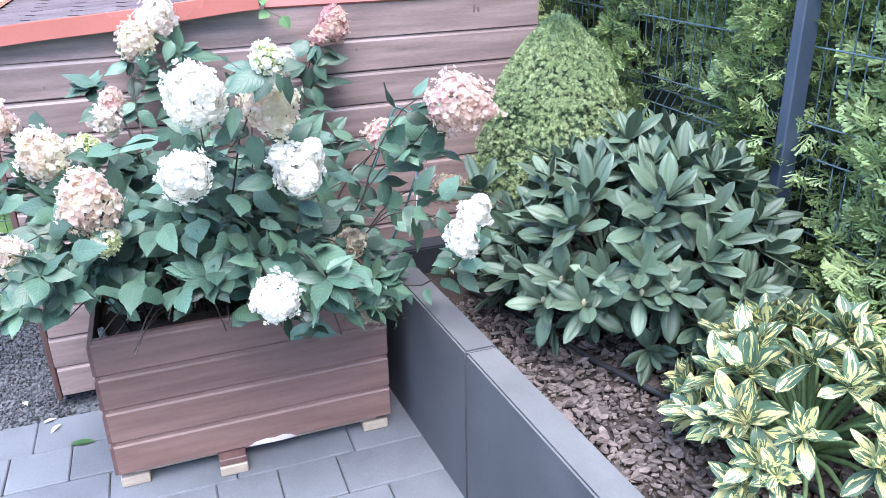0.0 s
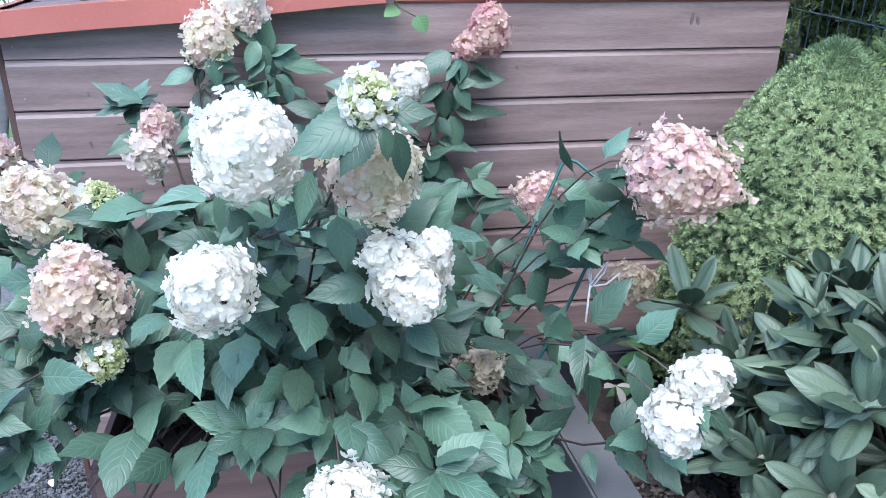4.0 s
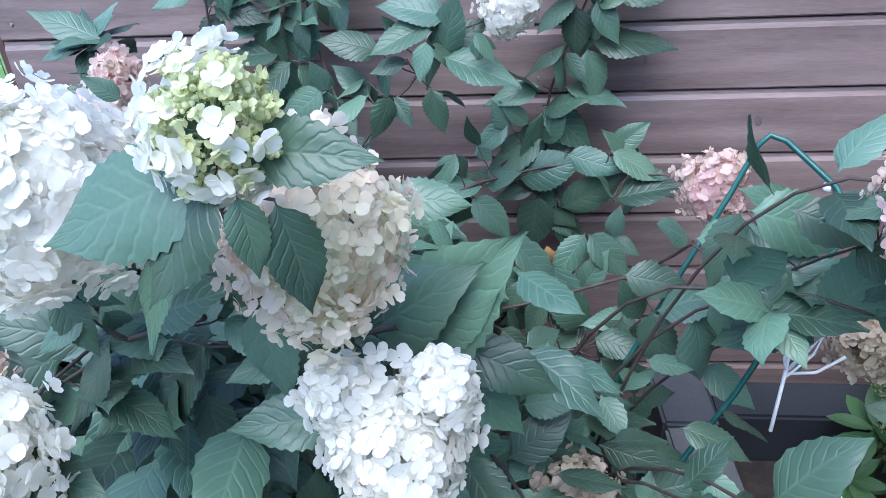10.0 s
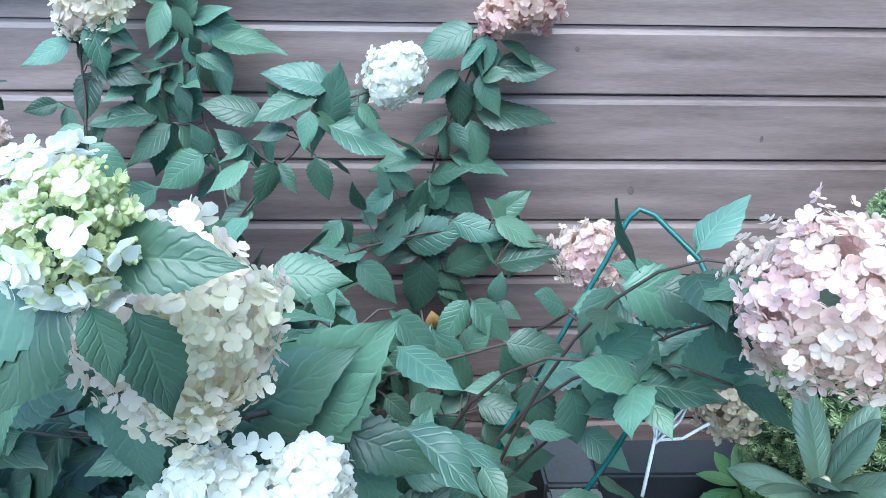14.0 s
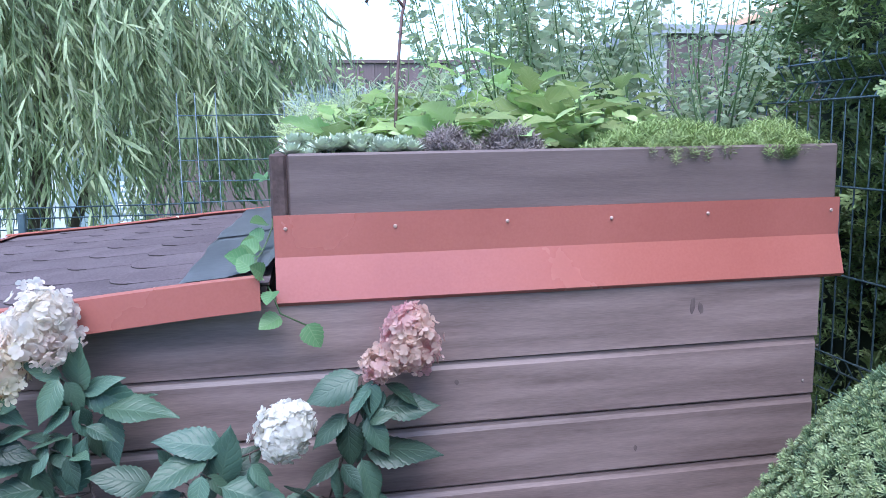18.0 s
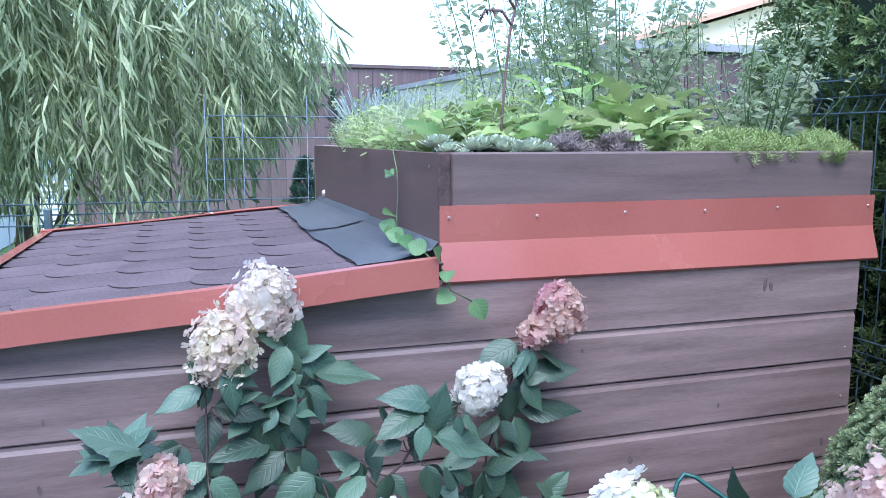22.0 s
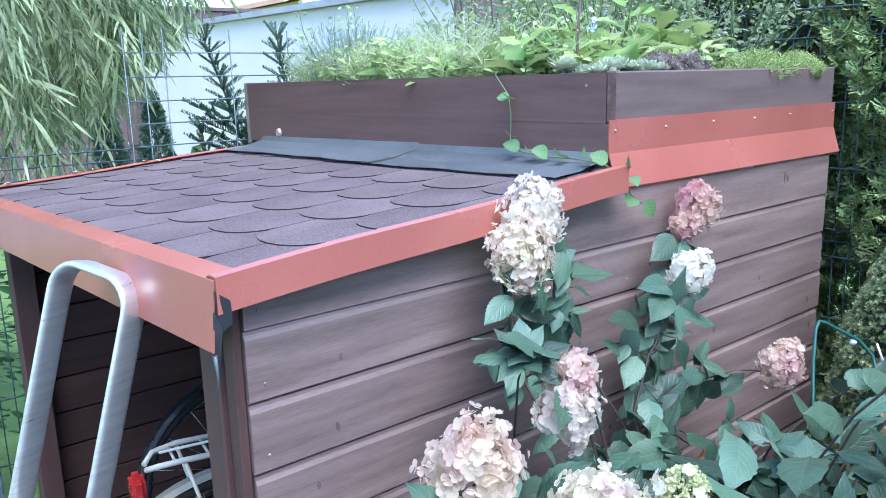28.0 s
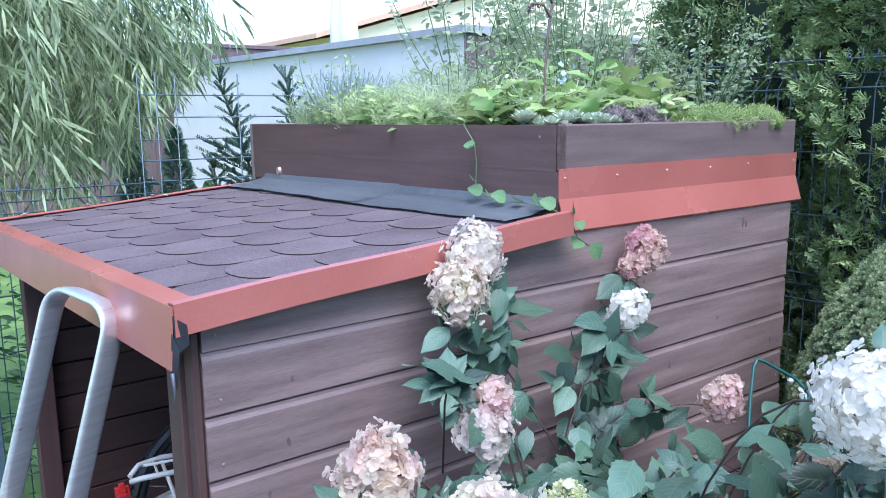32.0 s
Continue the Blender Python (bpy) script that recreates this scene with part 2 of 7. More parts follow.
SOIL = mat("dark_soil", (0.02, 0.015, 0.012), (0.055, 0.04, 0.033), 25.0, 0.95, 0.8, dist=0.01)
LAWN = mat("lawn", (0.06, 0.13, 0.03), (0.16, 0.26, 0.07), 3.0, 0.9, 0.6, (1, 1, 1), 120.0)
FENCEMETAL = mat("green_coated_wire", (0.07, 0.11, 0.13), (0.1, 0.145, 0.17), 20.0, 0.26, 0.05)
POSTMETAL = mat("anthracite_post", (0.045, 0.062, 0.095), (0.065, 0.085, 0.125), 6.0, 0.4, 0.05)
RENDERW = mat("pale_rendered_wall", (0.62, 0.65, 0.68), (0.7, 0.73, 0.75), 2.0, 0.9, 0.1)
ALU = mat("brushed_aluminium", (0.6, 0.62, 0.64), (0.78, 0.8, 0.82), 10.0, 0.33, 0.06, (1, 1, 12), 150.0, metal=0.75)
STEM = mat("reddish_stem", (0.036, 0.026, 0.024), (0.078, 0.056, 0.047), 40.0, 0.6, 0.2)
STEMG = mat("green_stem", (0.08, 0.14, 0.06), (0.16, 0.24, 0.1), 40.0, 0.6, 0.2)
WILLOWBARK = mat("willow_bark", (0.07, 0.058, 0.048), (0.15, 0.125, 0.1), 14.0, 0.9, 0.6, (1, 1, 0.3), 80.0)
HOOPM = mat("green_plastic_hoop", (0.01, 0.075, 0.065), (0.02, 0.1, 0.09), 30.0, 0.4, 0.05)
STRING = mat("white_string", (0.7, 0.7, 0.7), (0.82, 0.82, 0.82), 80.0, 0.8, 0.2)

HYD = leaf_mat("hydrangea_leaf", (0.023, 0.056, 0.04), (0.1, 0.172, 0.116), (0.13, 0.2, 0.138), 8.0, 0.4, 0.5, 0.06, veinmix=0.3, spec=0.42)
RHODO = leaf_mat("rhododendron_leaf", (0.042, 0.074, 0.05), (0.112, 0.16, 0.106), (0.16, 0.21, 0.13), 12.0, 0.42, 0.25, 0.05, veinmix=0.14, spec=0.5)
VARIEG = leaf_mat("variegated_leaf", (0.05, 0.1, 0.065), (0.1, 0.17, 0.1), (0.3, 0.36, 0.2), 8.0, 0.4, 0.15, 0.15, blotch=(0.56, 0.53, 0.24, 0.5), veinmix=0.05)


# ---- mesh helpers ----
def part(name, bm, material, parent=None, label=""):
    """Links a bmesh (or a mesh) as one mesh object under a thing or part."""
    if isinstance(bm, bmesh.types.BMesh):
        me = bpy.data.meshes.new(name)
        bm.to_mesh(me)
        bm.free()
    else:
        me = bm
    if material and not me.materials:
        me.materials.append(material)
    ob = new(name, me)
    if parent:
        ob.parent = parent
        ob.matrix_parent_inverse = Matrix.Translation(-base_of(parent))
    if label:
        ob["label"] = label
    return ob


def base_of(ob):
    v = Vector((0, 0, 0))
    while ob:
        v = v + Vector(ob.location)
        if ob.parent:
            v = v + ob.matrix_parent_inverse.translation
        ob = ob.parent
    return v


def thing(name, at, label, category, group="", kind=""):
    ob = new(name)
    ob.location = at
    ob.empty_display_size = 0.05
    return tagged(ob, label, category, group, kind)


def slab(x0, x1, y0, y1, z0, z1, bev=0.004, seg=1):
    bm = bmesh.new()
    bmesh.ops.create_cube(bm, size=1.0, matrix=Matrix.LocRotScale(((x0 + x1) / 2, (y0 + y1) / 2, (z0 + z1) / 2), None, (x1 - x0, y1 - y0, z1 - z0)))
    if bev:
        bmesh.ops.bevel(bm, geom=bm.edges[:], offset=bev, segments=seg, affect="EDGES")
    return bm


def beam(p, q, wx, wy, bev=0.003, up=(0, 0, 1)):
    """A square bar from p to q."""
    p, q = Vector(p), Vector(q)
    bm = bmesh.new()
    d = q - p
    rot = d.to_track_quat("Z", "Y").to_matrix().to_4x4()
    m = Matrix.Translation((p + q) / 2) @ rot @ Matrix.Diagonal((wx, wy, d.length, 1))
    bmesh.ops.create_cube(bm, size=1.0, matrix=m)
    if bev:
        bmesh.ops.bevel(bm, geom=bm.edges[:], offset=bev, segments=1, affect="EDGES")
    return bm


def prism(profile, axis, a, b):
    """Extrudes a closed profile along an axis from a to b. Profile pairs are the two other axes in x, y, z order."""
    bm = bmesh.new()
    put = {"x": lambda s, u, v: (s, u, v), "y": lambda s, u, v: (u, s, v), "z": lambda s, u, v: (u, v, s)}[axis]
    r0 = [bm.verts.new(put(a, u, v)) for u, v in profile]
    r1 = [bm.verts.new(put(b, u, v)) for u, v in profile]
    k = len(profile)
    for i in range(k):
        bm.faces.new((r0[i], r0[(i + 1) % k], r1[(i + 1) % k], r1[i]))
    bm.faces.new(r0[::-1])
    bm.faces.new(r1)
    bmesh.ops.recalc_face_normals(bm, faces=bm.faces[:])
    return bm


def tube(pts, radii, sides=6, bm=None, closed=False):
    """A round rod along points."""
    bm = bm or bmesh.new()
    pts = [Vector(p) for p in pts]
    if isinstance(radii, (int, float)):
        radii = [radii] * len(pts)
    rings = []
    side = None
    for i, p in enumerate(pts):
        d = (pts[min(i + 1, len(pts) - 1)] - pts[max(i - 1, 0)]).normalized()
        if side is None:
            side = d.cross(Vector((0.31, 0.17, 0.93)))
            if side.length < 0.1:
                side = d.cross(Vector((1, 0, 0)))
        side = (side - d * side.dot(d)).normalized()
        oth = d.cross(side)
        rings.append([bm.verts.new(p + radii[i] * (math.cos(2 * math.pi * k / sides) * side + math.sin(2 * math.pi * k / sides) * oth)) for k in range(sides)])
    for a, b in zip(rings, rings[1:]):
        for k in range(sides):
            f = bm.faces.new((a[k], a[(k + 1) % sides], b[(k + 1) % sides], b[k]))
            f.smooth = True
    bm.faces.new(rings[0][::-1])
    bm.faces.new(rings[-1])
    return bm


def bend(p, q, sag=0.0, side=(0, 0, -1), n=6):
    p, q, side = Vector(p), Vector(q), Vector(side)
    return [p.lerp(q, i / n) + side * sag * 4 * (i / n) * (1 - i / n) for i in range(n + 1)]


def raw_mesh(name, verts, faces, uvs=None, smooth=True):
    """verts: n x 3 array, faces: k x m array, uvs per loop."""
    me = bpy.data.meshes.new(name)
    k, c = faces.shape
    me.vertices.add(len(verts))
    me.vertices.foreach_set("co", np.ascontiguousarray(verts, dtype=np.float32).ravel())
    me.loops.add(k * c)
    me.loops.foreach_set("vertex_index", np.ascontiguousarray(faces, dtype=np.int32).ravel())
    me.polygons.add(k)
    me.polygons.foreach_set("loop_start", np.arange(0, k * c, c, dtype=np.int32))
    me.polygons.foreach_set("use_smooth", np.full(k, smooth))
    if uvs is not None:
        me.uv_layers.new(name="UVMap").data.foreach_set("uv", np.ascontiguousarray(uvs, dtype=np.float32).ravel())
    me.update(calc_edges=True)
    me.validate()
    return me


def leaf_grid(length, width, shape=0.42, nv=6, nu=4, fold=0.25, curl=0.2, point=1.0, serr=0.0, wave=0.0, ph=0.0, lobes=0):
    """A leaf along +y with its face to +z: verts, quad faces and loop UVs."""
    v = []
    for j in range(nv + 1):
        s = j / nv
        a = math.log(0.5) / math.log(shape)
        prof = math.sin(math.pi * min(max(s ** a, 0), 1)) ** point
        if serr:
            prof *= 1 + serr * (1 if j % 2 else -1)
        if lobes:
            prof *= 0.72 + 0.45 * math.sin(s * math.pi * 2 * lobes) ** 2
        wd = width / 2 * max(prof, 0.03)
        for i in range(nu + 1):
            u = i / nu * 2 - 1
            x = u * wd
            z = abs(u) * wd * fold - curl * length * s * s + wave * length * math.sin(s * 9 + ph + (2 if u > 0 else 0)) * abs(u)
            v.append((x, s * length * (1 - 0.15 * curl * s), z))
    f, uv = [], []
    for j in range(nv):
        for i in range(nu):
            a = j * (nu + 1) + i
            f.append((a, a + 1, a + nu + 2, a + nu + 1))
            uv += [(i / nu, j / nv), ((i + 1) / nu, j / nv), ((i + 1) / nu, (j + 1) / nv), (i / nu, (j + 1) / nv)]
    return np.array(v), np.array(f), np.array(uv)


def strew(name, tmpl, mats):
    """One mesh of many copies of a template at 4 x 4 matrices (n, 4, 4)."""
    v, f, uv = tmpl
    mats = np.asarray(mats)
    n = len(mats)
    vv = np.einsum("nij,vj->nvi", mats[:, :3, :3], v) + mats[:, None, :3, 3]
    ff = f[None] + (np.arange(n) * len(v))[:, None, None]
    return raw_mesh(name, vv.reshape(-1, 3), ff.reshape(-1, f.shape[1]), None if uv is None else np.tile(uv, (n, 1)))


def aim(at, out, size=1.0, roll=0.0, up=(0, 0, 1)):
    """A matrix that sends +y along out and +z as near up as it can."""
    y = Vector(out).normalized()
    x = y.cross(Vector(up))
    if x.length < 1e-3:
        x = Vector((1, 0, 0))
    x.normalize()
    z = x.cross(y)
    m = Matrix((x, y, z)).transposed()
    return Matrix.Translation(at) @ (m.to_4x4() @ Matrix.Rotation(roll, 4, "Y")) @ Matrix.Diagonal((size, size, size, 1))
rnd = random.Random(7)


def piece(name, me, m, parent):
    """A further object on shared mesh data at the world matrix m, under parent."""
    ob = new(name, me)
    ob.parent = parent
    ob.matrix_parent_inverse = Matrix.Translation(-base_of(parent))
    ob.matrix_basis = m
    return ob


# ---- ground ----
ground = part("ground", slab(-60, 60, -60, 90, GROUND - 0.5, GROUND - 0.02, 0), LAWN)
tagged(ground, "green mown lawn ground round the garden shed", "ground", kind="structure")
paving = part("pavement", slab(-3.2, 1.6, -6.0, -0.07, GROUND - 0.06, GROUND - 0.012, 0), JOINT)
tagged(paving, "grey rectangular concrete pavers with sandy joints", "pavement", kind="structure")
gravel_bed = part("gravel_bed", slab(-3.2, 2.05, -0.066, 1.9, GROUND - 0.06, GROUND - 0.014, 0), GRAVEL)
tagged(gravel_bed, "dark grey fine gravel under the shed", "gravel", kind="structure")

# ---- shed ----
shed = thing("garden_shed", (1.0, 0.9, GROUND), "low brown-stained timber bike shed with shingle roof and planted roof box", "shed")
WX0, WX1, PITCH, TOPG = 0.085, 2.073, 0.1245, 1.263


def roof_z(x, y):
    return 1.352 + 0.082 * x - 0.017 * y


def skew(x, y):
    """The eave is not quite square to the side wall."""
    return x + (0.07 - 0.04 * y) * (1 - x)


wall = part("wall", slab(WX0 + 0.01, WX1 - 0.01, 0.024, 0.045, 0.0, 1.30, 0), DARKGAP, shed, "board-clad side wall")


def board_profile(z0, z1):
    return [(0.024, z0 + 0.001), (0.003, z0 + 0.001), (0.0, z0 + 0.004), (0.0, z1 - 0.017), (0.0042, z1 - 0.009), (0.0048, z1 - 0.003), (0.012, z1 - 0.0015), (0.024, z1 - 0.0015)]


def knots(ob_parent, x0, x1, z0, z1, count, y=-0.0006):
    """Flat knots of uneven outline, lying almost flush in the board."""
    for _ in range(count):
        r, tall = rnd.uniform(0.004, 0.008), rnd.uniform(1.2, 2.4)
        x, z = rnd.uniform(x0 + 0.04, x1 - 0.04), rnd.uniform(z0 + 0.035, z1 - 0.04)
        lean, ph = rnd.uniform(-0.2, 0.2), rnd.uniform(0, 6)
        rim, low = [], []
        bm = bmesh.new()
        for q in range(14):
            a = 2 * math.pi * q / 14
            k = r * (1 + 0.14 * math.sin(2 * a + ph) + 0.08 * math.sin(5 * a + 2 * ph))
            u, v = math.cos(a) * k, math.sin(a) * k * tall
            rim.append(bm.verts.new((x + (u + lean * v) * 0.8, y + 0.0002, z + v * 0.8)))
            low.append(bm.verts.new((x + u + lean * v, y + 0.0014, z + v)))
        bm.faces.new(rim)
        for q in range(14):
            bm.faces.new((rim[q], low[q], low[(q + 1) % 14], rim[(q + 1) % 14]))
        bmesh.ops.recalc_face_normals(bm, faces=bm.faces[:])
        part("knot", bm, KNOT, ob_parent)


def screw(at, parent, r=0.0035, axis="y", material=None):
    bm = bmesh.new()
    e = Euler((math.pi / 2, 0, 0)) if axis == "y" else Euler((0, math.pi / 2, 0)) if axis == "x" else Euler((0, 0, 0))
    bmesh.ops.create_cone(bm, cap_ends=True, segments=10, radius1=r, radius2=r * 0.6, depth=0.003, matrix=Matrix.LocRotScale(at, e, None))
    part("screw", bm, material or DULLSCREW, parent)


k = 0
z1 = TOPG
while z1 > 0.05:
    z0 = max(z1 - PITCH, 0.004)
    ends = rnd.uniform(-0.003, 0.003)
    b = part("board", prism(board_profile(z0, z1), "x", WX0 + ends, WX1 + rnd.uniform(-0.004, 0.004)), STAIN, wall)
    if z1 > 0.6:
        knots(wall, WX0, WX1, z0, z1, 3)
    for xx in (WX0 + 0.025, 1.06, WX1 - 0.03):
        screw((xx + rnd.uniform(-0.004, 0.004), -0.001, z0 + 0.03), wall)
    z1 -= PITCH
# the topmost board, cut to the slope of the roof
cap = [(0.0, TOPG), (WX1 - WX0, TOPG), (WX1 - WX0, 1.40), (0.95, 1.40), (0.0, 1.315)]
bm = prism([(WX0 + u, v) for u, v in cap], "y", 0.0, 0.022)
part("board", bm, STAIN, wall)
knots(wall, WX0 + 0.3, WX1, TOPG, 1.39, 3)
screw((WX0 + 0.025, -0.001, 1.292), wall)
# the side wall stands not quite square
OFF = Matrix(((1, 0, 0, 0), (0.016, 1, 0, -0.004), (0, 0, 1, 0), (0, 0, 0, 1)))
wall.data.transform(OFF)
for ob in wall.children:
    ob.data.transform(OFF)
# north, east and partition walls
for nm, args, ax in (("wall", (WX0, WX1, 1.76, 1.80), 0), ("wall", (WX1 - 0.045, WX1 - 0.01, 0.046, 1.758), 1)):
    wl = part(nm, slab(*args, 0.0, 1.34 if ax else 1.30, 0), DARKGAP, shed)
    for i in range(10):
        zz = 0.02 + i * 0.128
        if ax == 0:
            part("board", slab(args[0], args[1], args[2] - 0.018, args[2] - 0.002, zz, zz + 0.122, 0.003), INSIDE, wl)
        else:
            part("board", slab(args[1], args[1] + 0.016, args[2], args[3], zz, zz + 0.122, 0.003), STAIN_Y, wl)
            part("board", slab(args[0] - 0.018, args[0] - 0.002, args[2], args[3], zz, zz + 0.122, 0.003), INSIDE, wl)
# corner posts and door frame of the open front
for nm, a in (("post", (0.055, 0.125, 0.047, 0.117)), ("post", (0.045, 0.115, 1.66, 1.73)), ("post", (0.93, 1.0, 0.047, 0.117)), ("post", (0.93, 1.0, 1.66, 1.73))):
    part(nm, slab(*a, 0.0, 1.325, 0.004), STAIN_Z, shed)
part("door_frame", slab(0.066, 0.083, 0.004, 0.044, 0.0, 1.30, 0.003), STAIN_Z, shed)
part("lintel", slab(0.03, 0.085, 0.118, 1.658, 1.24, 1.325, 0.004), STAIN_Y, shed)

# ---- roof ----
def sloped(x0, x1, y0, y1, up, thick, bev=0.0):
    bm = slab(x0, x1, y0, y1, 0, thick, bev)
    for v in bm.verts:
        v.co.x = skew(v.co.x, v.co.y)
        v.co.z += roof_z(v.co.x, v.co.y) + up
    return bm


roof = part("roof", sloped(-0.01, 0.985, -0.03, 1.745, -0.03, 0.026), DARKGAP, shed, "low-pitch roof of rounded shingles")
# rounded shingle tabs, rows across, tips to the eave
TABW, EXPO = 0.205, 0.17
for row in range(6):
    xt = -0.03 + row * EXPO
    shift = (0.16, 0.05, 0.175, 0.08, 0.175, 0.08)[row] - TABW
    for i in range(-1, 11):
        y0 = -0.03 + shift + i * TABW
        ya, yb = max(y0 + 0.0016, -0.03), min(y0 + TABW - 0.0016, 1.742)
        if yb - ya < 0.03:
            continue
        bm = bmesh.new()
        outl = []
        r = TABW * 0.5
        for s in range(13):
            a = math.pi * s / 12
            yy = y0 + r - math.copysign(abs(math.cos(a)) ** 0.85, math.cos(a)) * (r - 0.001)
            outl.append((xt + 0.09 - math.sin(a) ** 0.9 * 0.09, min(max(yy, ya), yb)))
        xe = min(xt + EXPO + 0.11, 0.99)
        outl += [(xe, yb), (xe, ya)]
        lo, hi = [], []
        for x, y in outl:
            lift = 0.0046 - 0.0042 * min((x - xt) / (EXPO + 0.1), 1)
            x = skew(x, y)
            z = roof_z(x, y) + lift
            hi.append(bm.verts.new((x, y, z)))
            lo.append(bm.verts.new((x, y, z - 0.0042)))
        bm.faces.new(hi)
        n = len(hi)
        for q in range(n):
            bm.faces.new((hi[q], lo[q], lo[(q + 1) % n], hi[(q + 1) % n]))
        bmesh.ops.recalc_face_normals(bm, faces=bm.faces[:])
        ob = part("shingle", bm, SHINGLE, roof)
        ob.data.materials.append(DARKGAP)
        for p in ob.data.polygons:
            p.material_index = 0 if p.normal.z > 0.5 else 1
# red sheet verge trims with upstand, front and back
for nm, ya, yb, sgn in (("verge_trim", -0.048, -0.03, 1), ("verge_trim", 1.745, 1.762, -1)):
    bm = bmesh.new()
    xs = [-0.048 + (1.022 if sgn > 0 else 1.066) * i / 12 for i in range(13)]
    o, t = (ya, yb) if sgn > 0 else (yb, ya)
    prof = [(o, -0.043), (o, 0.014), (t, 0.016), (t + sgn * 0.012, 0.012), (t + sgn * 0.012, 0.010), (t, 0.012), (o + sgn * 0.003, 0.011), (o + sgn * 0.003, -0.043)]
    rings = [[bm.verts.new((skew(x, y), y, roof_z(skew(x, y), y) + dz + 0.002 * math.sin(x * 9 + y))) for y, dz in prof] for x in xs]
    for a, b in zip(rings, rings[1:]):
        for q in range(len(prof)):
            bm.faces.new((a[q], a[(q + 1) % len(prof)], b[(q + 1) % len(prof)], b[q]))
    bm.faces.new(rings[0])
    bm.faces.new(rings[-1][::-1])
    bmesh.ops.recalc_face_normals(bm, faces=bm.faces[:])
    part(nm, bm, REDMETAL, shed, "brick-red folded sheet edging")
# eave: red cap on the roof edge and a deep fascia sheet
EC = [(-0.003, 0.0105), (-0.002, 0.0125), (-0.05, 0.0085), (-0.06, -0.10), (-0.0575, -0.1), (-0.0475, 0.0065)]
bm = bmesh.new()
rings = [[bm.verts.new((skew(x, y), y, roof_z(skew(x, y), y) + dz)) for x, dz in EC] for y in (-0.044, 0.4, 0.9, 1.4, 1.758)]
for a, b in zip(rings, rings[1:]):
    for q in range(len(EC)):
        bm.faces.new((a[q], a[(q + 1) % len(EC)], b[(q + 1) % len(EC)], b[q]))
bm.faces.new(rings[0])
bm.faces.new(rings[-1][::-1])
bmesh.ops.recalc_face_normals(bm, faces=bm.faces[:])
part("eave_trim", bm, REDMETAL, shed, "brick-red fascia sheet over the open front")
# torn black felt at the open corner of the eave
for pts in ([(-0.052, -0.047, 0.0), (-0.028, -0.05, -0.02), (-0.026, -0.05, -0.055), (-0.048, -0.045, -0.07)], [(-0.055, -0.046, -0.03), (-0.044, -0.05, -0.06), (-0.05, -0.04, -0.13), (-0.06, -0.04, -0.11)]):
    bm = bmesh.new()
    vs = [bm.verts.new((skew(x, y), y, roof_z(x, y) + z)) for x, y, z in pts]
    ws = [bm.verts.new((v.co.x + 0.002, v.co.y + 0.003, v.co.z)) for v in vs]
    bm.faces.new(vs)
    bm.faces.new(ws[::-1])
    for q in range(4):
        bm.faces.new((vs[q], ws[q], ws[(q + 1) % 4], vs[(q + 1) % 4]))
    part("torn_felt", bm, TORN, shed, "frayed black roofing felt")
part("torn_felt", tube([(0.018, -0.045, 1.25), (0.02, -0.045, 1.215), (0.015, -0.047, 1.19)], [0.004, 0.002, 0.001], 5), FELT, shed)
# bitumen strip along the roof box, two overlapping sheets with uneven lower edges
for y0, y1, lift in ((0.035, 0.78, 0.0), (0.73, 1.74, 0.004)):
    bm = bmesh.new()
    n = 18
    rows_ = []
    for i in range(n + 1):
        y = y0 + (y1 - y0) * i / n
        xe = 0.825 + 0.006 * math.sin(y * 5 + 1) + 0.003 * math.sin(y * 19)
        cols = []
        for j, x in enumerate((xe, xe + 0.03, 0.91, 0.985, 1.003)):
            wav = 0.0006 * math.sin(y * 14 + j)
            zz = roof_z(x, y) + 0.009 + lift + wav + (0.012 if j == 3 else 0.032 if j == 4 else 0.001 * math.sin(y * 11) ** 2)
            cols.append(bm.verts.new((x, y, zz)))
        rows_.append(cols)
    for a, b in zip(rows_, rows_[1:]):
        for j in range(4):
            f = bm.faces.new((a[j], a[j + 1], b[j + 1], b[j]))
            f.smooth = False
    bmesh.ops.solidify(bm, geom=bm.faces[:], thickness=0.0025)
    part("flashing_strip", bm, FELTGREY, shed, "bitumen felt strip at the foot of the box, sky sheen in its grey")

# ---- planted box on the roof ----
roof_box = thing("roof_planter", (1.55, 0.9, 1.37), "brown-stained timber planter box on the shed roof with red sheet apron", "planter")
PX0, PX1, PY0, PY1, PZ = 0.999, 2.115, 0.0, 1.83, 1.650
part("front_board", slab(PX0 + 0.028, PX1, PY0 + 0.01, PY0 + 0.042, 1.535, PZ, 0.004), GREYED, roof_box)
part("front_board", slab(PX0 + 0.028, PX1, PY0 + 0.014, PY0 + 0.042, 1.40, 1.533, 0.003), GREYED, roof_box)
part("corner_post", slab(PX0 - 0.002, PX0 + 0.026, PY0 + 0.004, PY0 + 0.013, 1.535, PZ + 0.001, 0.004), ENDGRAIN, roof_box, "weathered board end at the corner")
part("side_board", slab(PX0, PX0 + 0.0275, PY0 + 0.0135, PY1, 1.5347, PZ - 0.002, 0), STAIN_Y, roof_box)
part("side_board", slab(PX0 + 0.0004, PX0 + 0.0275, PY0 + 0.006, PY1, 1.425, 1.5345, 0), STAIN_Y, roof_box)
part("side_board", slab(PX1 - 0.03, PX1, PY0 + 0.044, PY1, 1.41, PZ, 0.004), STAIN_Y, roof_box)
part("back_board", slab(PX0, PX1, PY1 + 0.001, PY1 + 0.03, 1.41, PZ, 0.004), STAIN, roof_box)
for zz in (1.62, 1.45):
    screw((PX0 - 0.001, 0.07, zz), roof_box, 0.004, "x")
